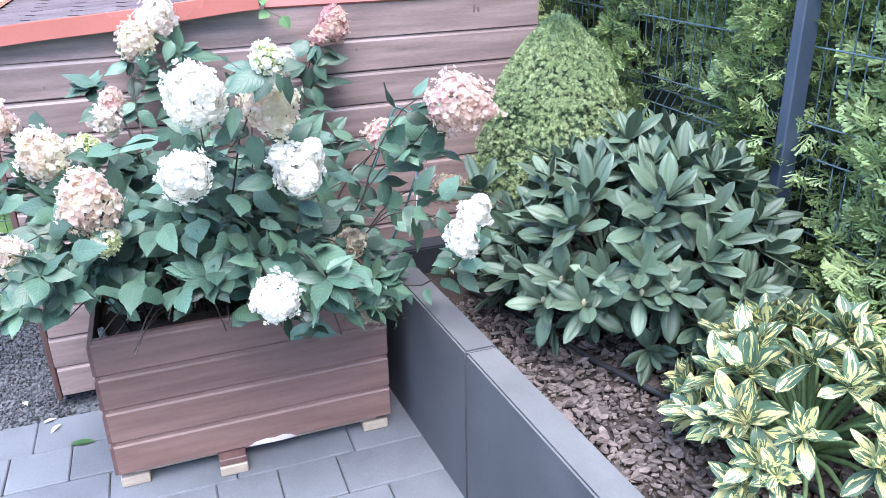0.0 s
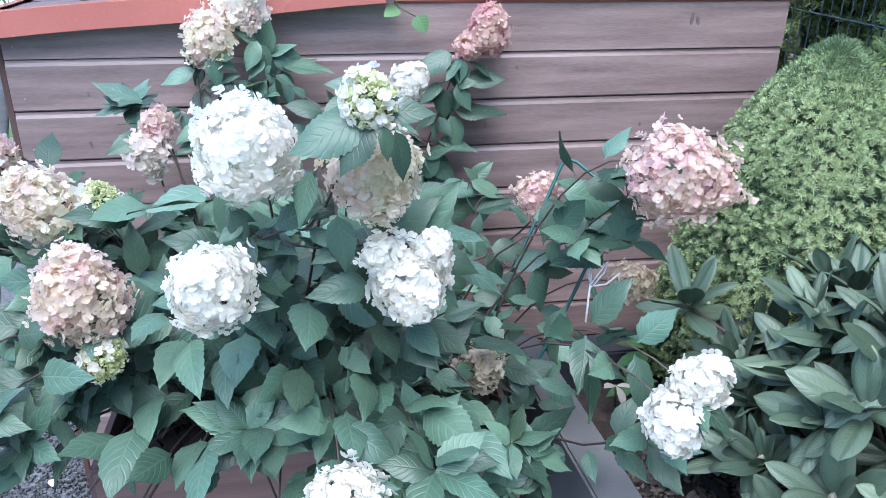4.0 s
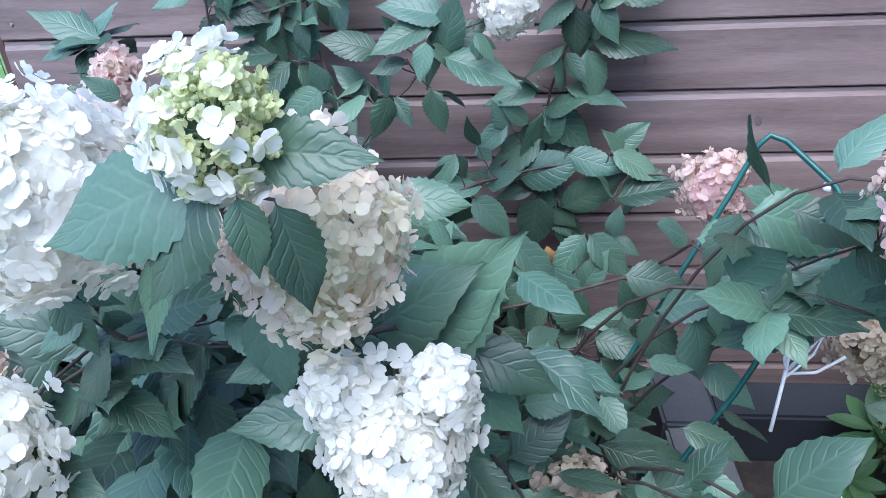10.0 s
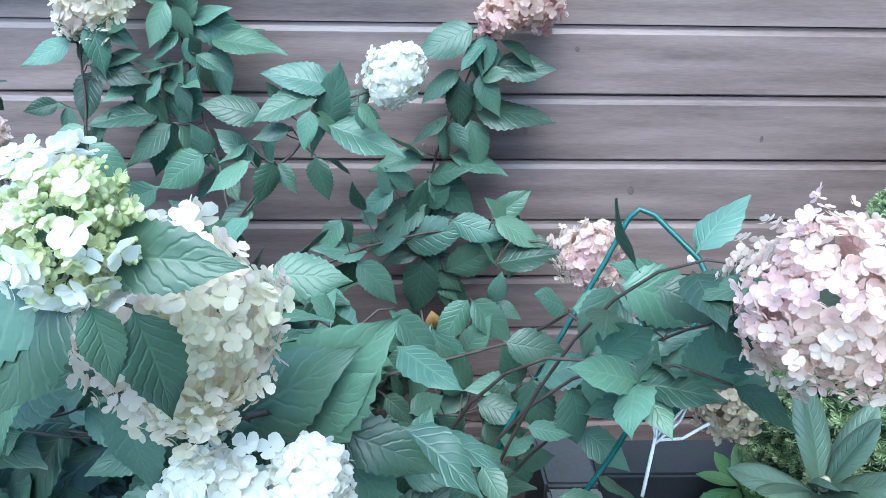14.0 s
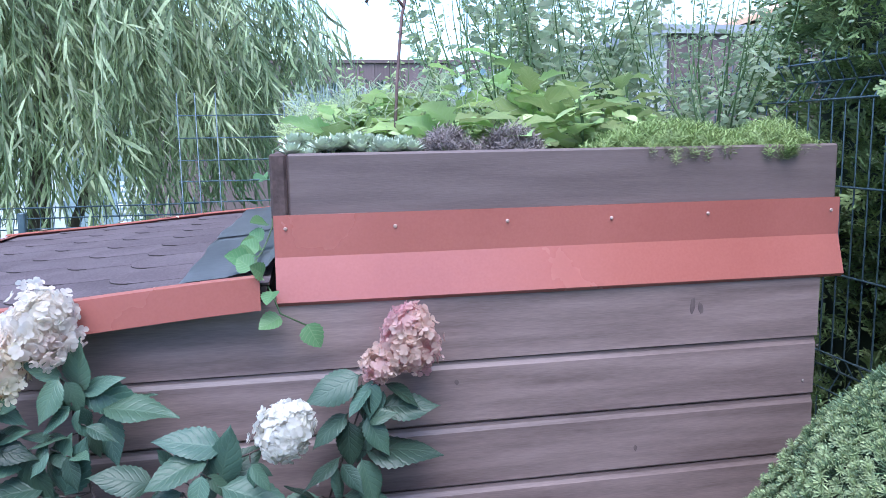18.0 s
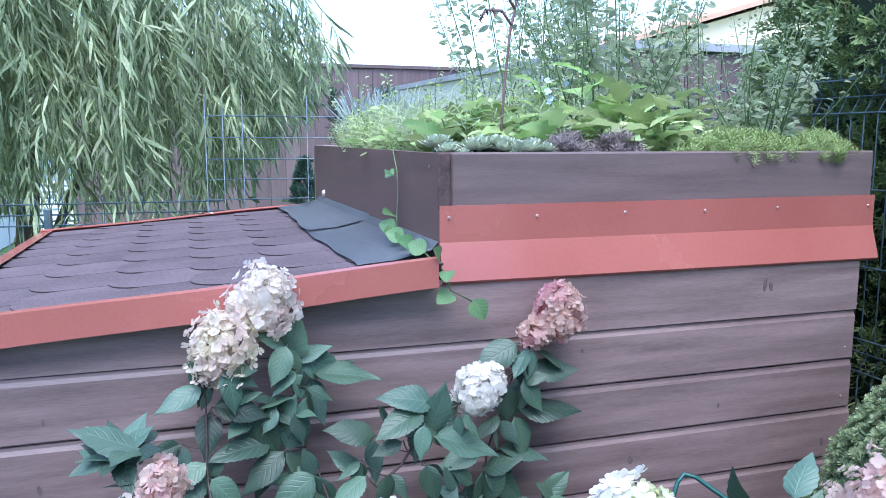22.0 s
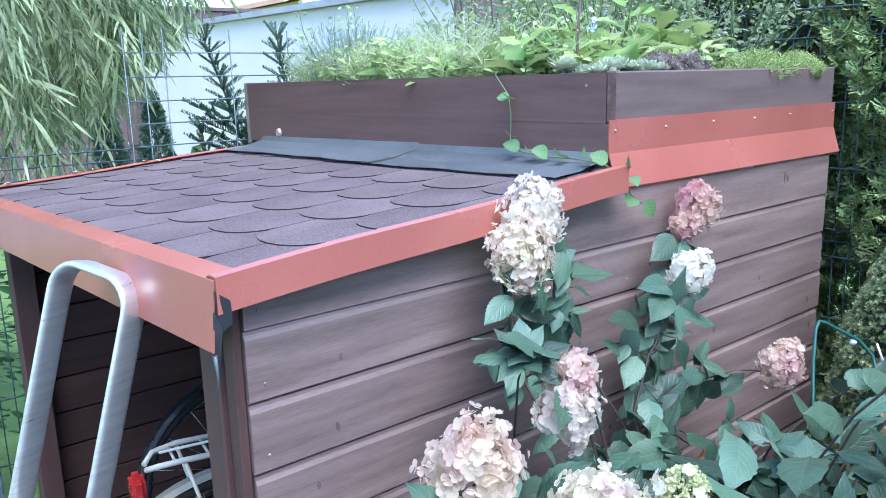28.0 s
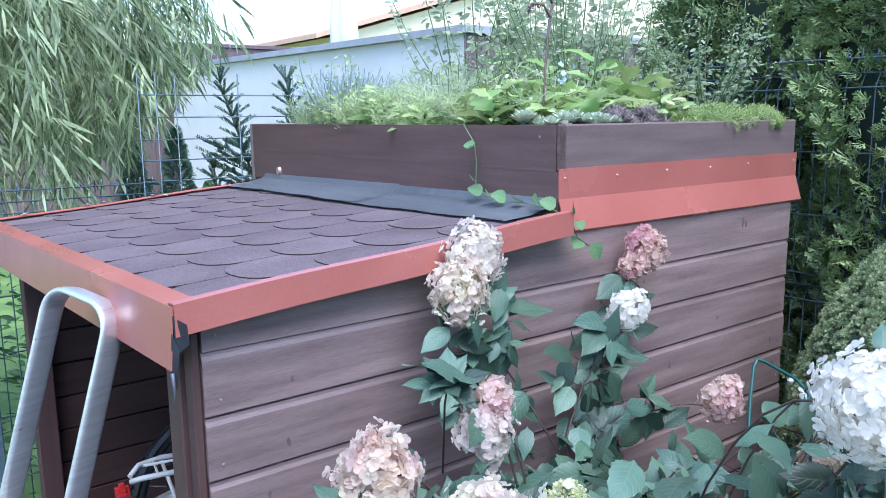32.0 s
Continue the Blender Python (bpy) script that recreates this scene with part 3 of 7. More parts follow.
part("soil", slab(PX0 + 0.031, PX1 - 0.031, PY0 + 0.043, PY1, 1.42, 1.618, 0.0), SOIL, roof_box)
bm = bmesh.new()
bmesh.ops.create_cone(bm, cap_ends=True, segments=20, radius1=0.017, radius2=0.013, depth=0.01, matrix=Matrix.LocRotScale((PX0 - 0.004, 1.58, 1.462), Euler((0, -math.pi / 2, 0)), None))
part("drain_cap", bm, SCREW, roof_box, "round metal drain cap")
bm = prism([(0.006, 1.543), (0.006, 1.467), (-0.018, 1.392), (-0.012, 1.384), (-0.0145, 1.384), (-0.0215, 1.391), (0.003, 1.468), (0.003, 1.543)], "x", PX0 + 0.001, PX1 + 0.004)
part("apron_sheet", bm, REDMETAL, roof_box, "brick-red folded metal apron")
for i, xx in enumerate((1.02, 1.215, 1.425, 1.63, 1.83, 2.10)):
    screw((xx, 0.001, 1.519 - 0.002 * (i % 2)), roof_box, 0.0038, "y", SCREW)

for ob in roof_box.children:
    ob.data.transform(Matrix(((1, 0, 0, 0), (0.016, 1, 0, 0.008), (0, 0, 1, 0), (0, 0, 0, 1))))

# ---- hydrangea box ----
tub = thing("planter_box", (0.76, -0.4, GROUND), "reddish-brown board planter box standing on pine blocks", "planter")
BX0, BX1, BY0, BY1, BZ0, BZ1 = 0.29, 1.215, -0.60, -0.18, 0.035, 0.53
bp = (BZ1 - BZ0) / 4


def box_board(x0, x1, z0, z1):
    return [(0.02, z0 + 0.001), (0.0025, z0 + 0.001), (0.0, z0 + 0.004), (0.0, z1 - 0.02), (0.005, z1 - 0.014), (0.006, z1 - 0.002), (0.02, z1 - 0.001)]


for i in range(4):
    z0 = BZ0 + i * bp
    part("board", prism([(BY0 + u, v) for u, v in box_board(0, 0, z0, z0 + bp)], "x", BX0 + 0.012, BX1 - 0.004), BOXWOOD, tub)
    part("board", prism([(BY1 - u, v) for u, v in box_board(0, 0, z0, z0 + bp)], "x", BX0 + 0.012, BX1 - 0.004), BOXWOOD, tub)
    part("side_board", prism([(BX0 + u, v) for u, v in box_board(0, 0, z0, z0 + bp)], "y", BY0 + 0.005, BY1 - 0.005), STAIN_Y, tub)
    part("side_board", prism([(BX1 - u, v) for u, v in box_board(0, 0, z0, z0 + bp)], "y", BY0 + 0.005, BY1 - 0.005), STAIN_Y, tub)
part("soil", slab(BX0 + 0.024, BX1 - 0.024, BY0 + 0.024, BY1 - 0.024, BZ0 + 0.01, 0.47, 0), SOIL, tub)
part("liner", slab(BX0 + 0.021, BX1 - 0.021, BY0 + 0.021, BY0 + 0.023, 0.3, 0.515, 0), FELT, tub, "black plastic liner edge")
for x, y in ((0.345, BY0 + 0.02), (0.655, BY0 - 0.045), (1.16, BY0 + 0.02), (0.345, -0.25), (1.16, -0.25)):
    part("foot", slab(x - 0.045, x + 0.045, y, y + 0.12, GROUND, GROUND + 0.036, 0.003), RAWWOOD, tub, "pale pine block")
part("foot", slab(0.61, 0.70, BY0 - 0.04, BY0 + 0.09, GROUND + 0.037, GROUND + 0.062, 0.003), STAIN_Y, tub)
bm = bmesh.new()
low_edge = [(0.0, 0.0), (0.02, 0.012), (0.06, 0.017), (0.085, 0.013), (0.115, 0.019), (0.14, 0.012), (0.158, 0.0), (0.11, -0.004), (0.05, -0.003)]
face = bm.faces.new([bm.verts.new((0.715 + x, BY0 - 0.001, BZ0 + 0.001 + z)) for x, z in low_edge])
ext = bmesh.ops.extrude_face_region(bm, geom=[face])
bmesh.ops.translate(bm, vec=(0, 0.003, 0), verts=[v for v in ext["geom"] if isinstance(v, bmesh.types.BMVert)])
bmesh.ops.recalc_face_normals(bm, faces=bm.faces[:])
part("splintered_edge", bm, mat("bare_pale_wood", (0.5, 0.43, 0.4), (0.66, 0.6, 0.58), 30.0, 0.8, 0.3), tub, "pale splintered lower edge")
part("base_slat", slab(BX0 + 0.05, BX1 - 0.05, BY0 + 0.03, BY0 + 0.1, GROUND + 0.038, GROUND + 0.06, 0.003), RAWWOOD, tub)

# ---- raised bed edging ----
def edge_x(y):
    return 1.262 - 0.062 * y


EH = 0.515
YS = [-0.15, -0.30, -1.05, -1.80, -2.55, -3.3]
for a, b in zip(YS, YS[1:]):
    bm = bmesh.new()
    g = 0.003
    vs = []
    for z in (GROUND - 0.1, EH):
        vs.append([bm.verts.new((x, y, z)) for x, y in ((edge_x(a), a - g), (edge_x(b), b + g), (edge_x(b) + 0.098, b + g), (edge_x(a) + 0.098, a - g))])
    bm.faces.new(vs[1])
    bm.faces.new(vs[0][::-1])
    for q in range(4):
        bm.faces.new((vs[0][q], vs[0][(q + 1) % 4], vs[1][(q + 1) % 4], vs[1][q]))
    bmesh.ops.recalc_face_normals(bm, faces=bm.faces[:])
    bmesh.ops.bevel(bm, geom=bm.edges[:], offset=0.006, segments=2, affect="EDGES")
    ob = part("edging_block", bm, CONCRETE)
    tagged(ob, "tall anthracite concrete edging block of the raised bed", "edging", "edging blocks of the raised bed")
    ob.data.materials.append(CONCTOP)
    # tops painted as lit; the first keeps the plain tone for the foliage's shade
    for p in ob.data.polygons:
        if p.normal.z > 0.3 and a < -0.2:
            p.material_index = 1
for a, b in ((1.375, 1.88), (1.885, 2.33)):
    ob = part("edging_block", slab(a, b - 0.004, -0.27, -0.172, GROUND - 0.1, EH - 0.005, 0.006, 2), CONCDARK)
    tagged(ob, "anthracite concrete edging block along the shed wall, foliage shade in its colour", "edging", "edging blocks of the raised bed")
bed = part("planting_bed", slab(1.39, 2.36, -3.3, -0.275, GROUND - 0.1, 0.405, 0), SOIL)
tagged(bed, "raised bed of dark soil under bark mulch", "bed", kind="structure")

# ---- unseen house wall added behind the walker to close off the garden ----
house = part("house_wall", slab(-14, 16, -12.6, -12.0, GROUND - 0.1, 5.0, 0), RENDERW)
tagged(house, "pale rendered wall added behind the garden, out of view", "house", kind="structure")
# ---- fences ----
def wire_fence(name, label, u0, u1, axis, at, zs, bends, ztop, step=0.05, parts=True):
    f = thing(name, ((at, (u0 + u1) / 2, GROUND) if axis == "y" else ((u0 + u1) / 2, at, GROUND)), label, "fence")
    P = (lambda u, d, z: (at + d, u, z)) if axis == "y" else (lambda u, d, z: (u, at + d, z))
    for z in zs:
        d = 0.03 if z in bends else 0.0
        part("wire", tube([P(u0, d, z), P(u1, d, z)], 0.0032, 6), FENCEMETAL, f)
    n = int((u1 - u0) / step)
    for i in range(n + 1):
        u = u0 + i * step
        pts = [P(u, 0.004, GROUND)]
        for z in sorted(bends):
            pts += [P(u, 0.004, z - 0.05), P(u, 0.034, z), P(u, 0.004, z + 0.05)]
        pts.append(P(u, 0.004, ztop))
        part("wire", tube(pts, 0.0024, 5), FENCEMETAL, f)
    return f


FX = 2.42
wire_fence("wire_fence", "dark green welded wire fence panel beside the raised bed", -2.9, 2.55, "y", FX, (0.1, 0.3, 0.42, 0.47, 0.52, 0.75, 0.98, 1.03, 1.08, 1.3, 1.53, 1.755, 1.805, 1.855), (0.47, 1.03, 1.805), 1.885, 0.05)
wire_fence("wire_fence", "dark green welded wire fence behind the shed and along the lawn", -3.4, 0.62, "x", 1.96, (0.1, 0.3, 0.55, 0.8, 1.02, 1.22, 1.33, 1.37, 1.415), (1.37,), 1.44, 0.05)
trellis = thing("wire_trellis", (1.0, 1.93, GROUND), "tall green coarse wire mesh standing behind the roof planter", "trellis")
for z in (0.4, 0.9, 1.42, 1.505, 1.59, 1.68, 1.77):
    part("wire", tube([(0.55, 1.95, z), (1.75, 1.95, z)], 0.0026, 5), FENCEMETAL, trellis)
for x in (0.56, 0.63, 0.71, 0.98, 1.24, 1.48, 1.72):
    part("wire", tube([(x, 1.944, GROUND), (x, 1.944, 1.86)], 0.0026, 5), FENCEMETAL, trellis)
for x, y in ((FX - 0.045, -1.06),):
    fp = thing("fence_post", (x, y, GROUND), "anthracite square steel fence post", "post", "fence posts")
    part("post", slab(x - 0.03, x + 0.03, y - 0.02, y + 0.02, GROUND - 0.2, 1.95, 0.004), POSTMETAL, fp)
    part("cap", slab(x - 0.032, x + 0.032, y - 0.022, y + 0.022, 1.951, 1.962, 0.003), POSTMETAL, fp)
fp = thing("fence_post", (-0.05, 1.93, GROUND), "anthracite square steel fence post", "post", "fence posts")
part("post", slab(-0.064, -0.036, 1.913, 1.942, GROUND - 0.2, 1.4, 0.004), FENCEMETAL, fp)
# ---- hydrangea ----
def petal_mat(name, c1, c2, tint, amount):
    m = bpy.data.materials.new(name)
    m.use_nodes = True
    t = m.node_tree
    n, l = t.nodes, t.links
    b = n["Principled BSDF"]
    geo = n.new("ShaderNodeNewGeometry")
    co = n.new("ShaderNodeTexCoord")
    noi = n.new("ShaderNodeTexNoise")
    noi.inputs["Scale"].default_value, noi.inputs["Detail"].default_value = 14.0, 2.0
    l.new(co.outputs["Object"], noi.inputs["Vector"])
    mx = n.new("ShaderNodeMix")
    mx.data_type = "RGBA"
    mx.inputs[6].default_value, mx.inputs[7].default_value = (*c1, 1), (*c2, 1)
    l.new(geo.outputs["Random Per Island"], mx.inputs[0])
    mr = n.new("ShaderNodeMapRange")
    mr.inputs[1].default_value, mr.inputs[2].default_value, mr.inputs[4].default_value = 0.42, 0.65, amount
    l.new(noi.outputs[0], mr.inputs[0])
    m2 = n.new("ShaderNodeMix")
    m2.data_type = "RGBA"
    m2.inputs[7].default_value = (*tint, 1)
    l.new(mr.outputs[0], m2.inputs[0])
    l.new(mx.outputs[2], m2.inputs[6])
    l.new(m2.outputs[2], b.inputs["Base Color"])
    b.inputs["Roughness"].default_value = 0.6
    b.inputs["Specular IOR Level"].default_value = 0.2
    tr = n.new("ShaderNodeBsdfTranslucent")
    l.new(m2.outputs[2], tr.inputs[0])
    ms = n.new("ShaderNodeMixShader")
    ms.inputs[0].default_value = 0.58
    l.new(b.outputs[0], ms.inputs[1])
    l.new(tr.outputs[0], ms.inputs[2])
    l.new(ms.outputs[0], n["Material Output"].inputs[0])
    return m


PETAL = {
    "white": petal_mat("white_petal", (0.84, 0.83, 0.77), (0.88, 0.86, 0.8), (0.85, 0.78, 0.72), 0.3),
    "lime": petal_mat("lime_white_petal", (0.7, 0.73, 0.44), (0.78, 0.79, 0.56), (0.6, 0.66, 0.33), 0.45),
    "cream": petal_mat("cream_pink_petal", (0.76, 0.72, 0.56), (0.84, 0.79, 0.66), (0.82, 0.64, 0.64), 0.55),
    "pink": petal_mat("pink_petal", (0.76, 0.64, 0.52), (0.82, 0.73, 0.62), (0.78, 0.5, 0.56), 0.5),
    "rose": petal_mat("rose_pink_petal", (0.77, 0.62, 0.54), (0.84, 0.73, 0.64), (0.8, 0.5, 0.58), 0.45),
    "blush": petal_mat("blush_white_petal", (0.8, 0.74, 0.67), (0.85, 0.81, 0.73), (0.78, 0.62, 0.6), 0.5),
    "beige": petal_mat("faded_beige_petal", (0.6, 0.54, 0.41), (0.7, 0.63, 0.5), (0.66, 0.5, 0.45), 0.5),
    "dusky": petal_mat("dusky_pink_petal", (0.68, 0.5, 0.43), (0.78, 0.63, 0.55), (0.7, 0.36, 0.46), 0.6),
}


def floret(r, cup):
    """Four rounded, slightly waved petals: verts, quads, UVs."""
    V, F, U = [], [], []
    for p in range(4):
        a = p * math.pi / 2 + (0.12 if p % 2 else -0.06)
        g = []
        for j, (s, wd) in enumerate(((0.04, 0.12), (0.42, 0.56), (0.8, 0.68), (1.06, 0.32))):
            for u in (-1, 0, 1):
                x, y = s * r * (1 - 0.06 * abs(u)), u * wd * r * 0.8
                z = cup * r * (s * s) + (0.1 * r * abs(u) * (1 if p % 2 else -0.4)) + (0.07 * r if p % 2 else 0)
                g.append((x * math.cos(a) - y * math.sin(a), x * math.sin(a) + y * math.cos(a), z))
        o = len(V)
        V += g
        for j in range(3):
            for i in range(2):
                q = o + j * 3 + i
                F.append((q, q + 1, q + 4, q + 3))
                U += [(i / 2, j / 3), ((i + 1) / 2, j / 3), ((i + 1) / 2, (j + 1) / 3), (i / 2, (j + 1) / 3)]
    return np.array(V), np.array(F), np.array(U)


def flower_head(parent, at, tip, R, longer, kind, seed, count=None, fr=0.0118, taper=0.3, gappy=0.0):
    """A panicle: a shell of outward florets on a rounded, lumpy cone round the axis tip, over a closed inner layer."""
    r = random.Random(seed)
    ax = Vector(tip).normalized()
    rot = ax.to_track_quat("Z", "Y").to_matrix()
    mats = []
    count = count or int(600 * (R / 0.07) ** 2 * longer)
    wild = (0.24 if kind == "white" else 0.42) + 0.5 * gappy
    for i in range(count):
        inner = i % 3 == 0
        h = 1 - 2 * (i + 0.5) / count
        a = i * 2.39996 + r.uniform(-0.2, 0.2)
        rad = math.sqrt(max(1 - h * h, 0)) * (1 - taper * max(h, -0.25))
        q = Vector((rad * math.cos(a), rad * math.sin(a), h))
        lump = 1 + (0.36 + 0.3 * gappy) * noise.noise(q * 1.7 + Vector((0, 0, seed * 5.3))) + 0.26 * noise.noise(q * 4.2 + Vector((0, 0, seed * 3.1)))
        if not inner and gappy and r.random() < gappy * (0.5 + 0.5 * math.sin(a * 2 + seed)):
            continue
        layer = (0.94 if kind == "white" else 0.86) if inner else r.choice((1.0, 1.02, 0.93, 1.1))
        p = rot @ (Vector((q.x, q.y, h * longer)) * lump * R * layer * r.uniform(0.95, 1.06))
        out = (rot @ Vector((q.x, q.y, h * 0.8))).normalized()
        out = (out + Vector((r.gauss(0, wild), r.gauss(0, wild), r.gauss(0, wild)))).normalized()
        m = out.to_track_quat("Z", "Y").to_matrix().to_4x4()
        k = r.uniform(0.72, 1.15) * (1.3 if inner else 1.0)
        mats.append(np.array(Matrix.Translation(Vector(at) + p) @ m @ Matrix.Rotation(r.uniform(0, 3), 4, "Z") @ Matrix.Diagonal((k, k, k * r.uniform(0.4, 1.5), 1))))
    me = strew("flower_head", floret(fr, 0.25), mats)
    return part("flower_head", me, PETAL[kind], parent)


def bud_template():
    """A small round flower bud of six bowed faces."""
    bm = bmesh.new()
    bmesh.ops.create_cube(bm, size=1.1)
    bmesh.ops.subdivide_edges(bm, edges=bm.edges[:], cuts=1, use_grid_fill=True)
    for v in bm.verts:
        v.co.normalize()
    bm.verts.index_update()
    V, F = np.array([v.co[:] for v in bm.verts]), np.array([[v.index for v in f.verts] for f in bm.faces])
    bm.free()
    return V, F, None


def budded_head(parent, at, tip, R, seed, white):
    """A half-opened panicle: knots of lime buds on short stalks, and open white florets round its foot and sides."""
    r = random.Random(seed)
    ax = Vector(tip).normalized()
    rot = ax.to_track_quat("Z", "Y").to_matrix()
    at = Vector(at)
    buds, half, opened, stalks = [], [], [], bmesh.new()
    for i in range(26):
        h = 1 - 2 * (i + 0.5) / 26
        a = i * 2.39996
        rad = math.sqrt(max(1 - h * h, 0)) * (1 - 0.35 * max(h, 0))
        d = rot @ Vector((rad * math.cos(a), rad * math.sin(a), h * 1.15))
        c = at + d * R * r.uniform(0.7, 0.95)
        tube([at - ax * R * 0.4, at + d * R * 0.35, c], 0.0012, 4, stalks)
        for q in range(30):
            o = Vector((r.gauss(0, 1), r.gauss(0, 1), r.gauss(0, 1))).normalized()
            k = r.uniform(0.0011, 0.0021)
            if q % 3 == 0:
                half.append(outward_of(r, c + o * R * r.uniform(0.15, 0.3), o, 0.3))
            buds.append(np.array(Matrix.Translation(c + o * R * r.uniform(0.06, 0.27)) @ Matrix.Diagonal((k, k, k, 1))))
        n = 5 if h < -0.1 or d.x < -0.35 else 1 if r.random() < 0.4 else 0
        for _ in range(int(n * white)):
            o = (d + Vector((r.gauss(0, 0.35), r.gauss(0, 0.35) - 0.2, r.gauss(0, 0.35)))).normalized()
            opened.append(outward_of(r, at + o * R * r.uniform(0.95, 1.18), o, 0.3))
    head = part("flower_head", strew("flower_head", bud_template(), buds), PETAL["lime"], parent, "lime-green flower buds")
    part("half_open_floret", strew("half_open_floret", floret(0.0044, 0.6), half), PETAL["lime"], head, "half-opened lime florets")["kind"] = "stuff"
    part("stalk_growth", stalks, STEMG, head)["kind"] = "stuff"
    part("open_floret", strew("open_floret", floret(0.0084, 0.25), opened), PETAL["white"], head, "opened white florets")["kind"] = "stuff"
    return head


def outward_of(r, at, out, jitter):
    o = (Vector(out) + Vector((r.gauss(0, jitter), r.gauss(0, jitter), r.gauss(0, jitter)))).normalized()
    s = r.uniform(0.8, 1.2)
    return np.array(Matrix.Translation(at) @ o.to_track_quat("Z", "Y").to_matrix().to_4x4() @ Matrix.Rotation(r.uniform(0, 3), 4, "Z") @ Matrix.Diagonal((s, s, s, 1)))


def ovate_leaf(i, nv, nu):
    """A stalked, pointed, saw-edged hydrangea leaf along +y, bowed along and across."""
    width, fold, curl = 0.53 + 0.035 * (i % 4), 0.1 + 0.07 * (i % 3), 0.03 + 0.045 * i
    v, f, uv = [], [], []
    for j in range(nv + 1):
        s = j / nv
        k = max((s - 0.07) / 0.93, 0)
        prof = (k ** 0.62 * (1 - k) ** 1.08) / 0.382
        prof *= 1 - 0.3 * max((k - 0.68) / 0.32, 0)
        if 0.12 < s < 0.97:
            prof *= 1 + 0.05 * (1 if j % 2 else -1)
        wd = width / 2 * max(prof, 0.022)
        for q in range(nu + 1):
            u = q / nu * 2 - 1
            z = wd * (fold * 2 * abs(u) - 0.32 * u * u) - curl * s * s + 0.018 * math.sin(s * 11 + i * 1.7 + (2.1 if u > 0 else 0)) * abs(u) ** 2
            x = u * wd + 0.025 * math.sin(s * 3 + i) * s
            v.append((x, s * (1 - 0.15 * curl * s) - 0.02 * abs(u) * prof, z))
    for j in range(nv):
        for q in range(nu):
            a = j * (nu + 1) + q
            f.append((a, a + 1, a + nu + 2, a + nu + 1))
            uv += [(q / nu, j / nv), ((q + 1) / nu, j / nv), ((q + 1) / nu, (j + 1) / nv), (q / nu, (j + 1) / nv)]
    return np.array(v), np.array(f), np.array(uv)


HLEAF = [ovate_leaf(i, 13, 4) for i in range(7)]
HMESH = [raw_mesh("leaf", *ovate_leaf(i, 25, 6)) for i in range(7)]
for me in HMESH:
    me.materials.append(HYD)


def spray_stem(parent, pts, r0, r1, material):
    n = len(pts)
    part("branch", tube(pts, [r0 + (r1 - r0) * i / (n - 1) for i in range(n)], 6), material, parent)


hyd = thing("hydrangea", (0.76, -0.4, 0.47), "panicle hydrangea with white and pink flower heads in the planter box", "shrub")
hr = random.Random(11)
leaf_mats = []


def add_leaf(at, out, size, roll=0.0, up=(-0.05, -0.42, 0.95)):
    up = (up[0] + hr.gauss(0, 0.4), up[1] + hr.gauss(0, 0.35), up[2])
    leaf_mats.append((aim(at, out, size, roll, up), hr.randrange(7)))


def curve(p, q, up, n=9):
    """An arching path that leaves p upwards and comes to q."""
    p, q = Vector(p), Vector(q)
    c = Vector((p.x * 0.6 + q.x * 0.4, p.y * 0.6 + q.y * 0.4, max(p.z, q.z) * 0.5 + q.z * 0.5 + up))
    return [p * (1 - s) ** 2 + c * 2 * s * (1 - s) + q * s * s for s in [i / n for i in range(n + 1)]]


def leafy(pts, first, spacing, size, stop=1.0, outer=0.9):
    """Pairs of leaves, turned by a right angle from node to node."""
    total = sum((b - a).length for a, b in zip(pts, pts[1:]))
    d, turn, walked, i = first, hr.uniform(0, 3), 0.0, 0
    for a, b in zip(pts, pts[1:]):
        seg = (b - a).length
        while walked + seg >= d and d < total * stop:
            p = a.lerp(b, (d - walked) / seg)
            ax = (b - a).normalized()
            s1 = ax.cross(Vector((0.2, 0.3, 1)))
            s1.normalize()
            s2 = ax.cross(s1)
            for sg in (1, -1):
                o = (s1 * math.cos(turn) + s2 * math.sin(turn)) * sg * outer + ax * 0.55 + Vector((hr.gauss(0, 0.15), hr.gauss(0, 0.15), 0.02 + hr.gauss(0, 0.14)))
                add_leaf(p + o.normalized() * 0.012, o, size * hr.uniform(0.75, 1.2), hr.gauss(0, 0.25))
            turn += math.pi / 2 + hr.gauss(0, 0.2)
            d += spacing * hr.uniform(0.8, 1.2)
        walked += seg


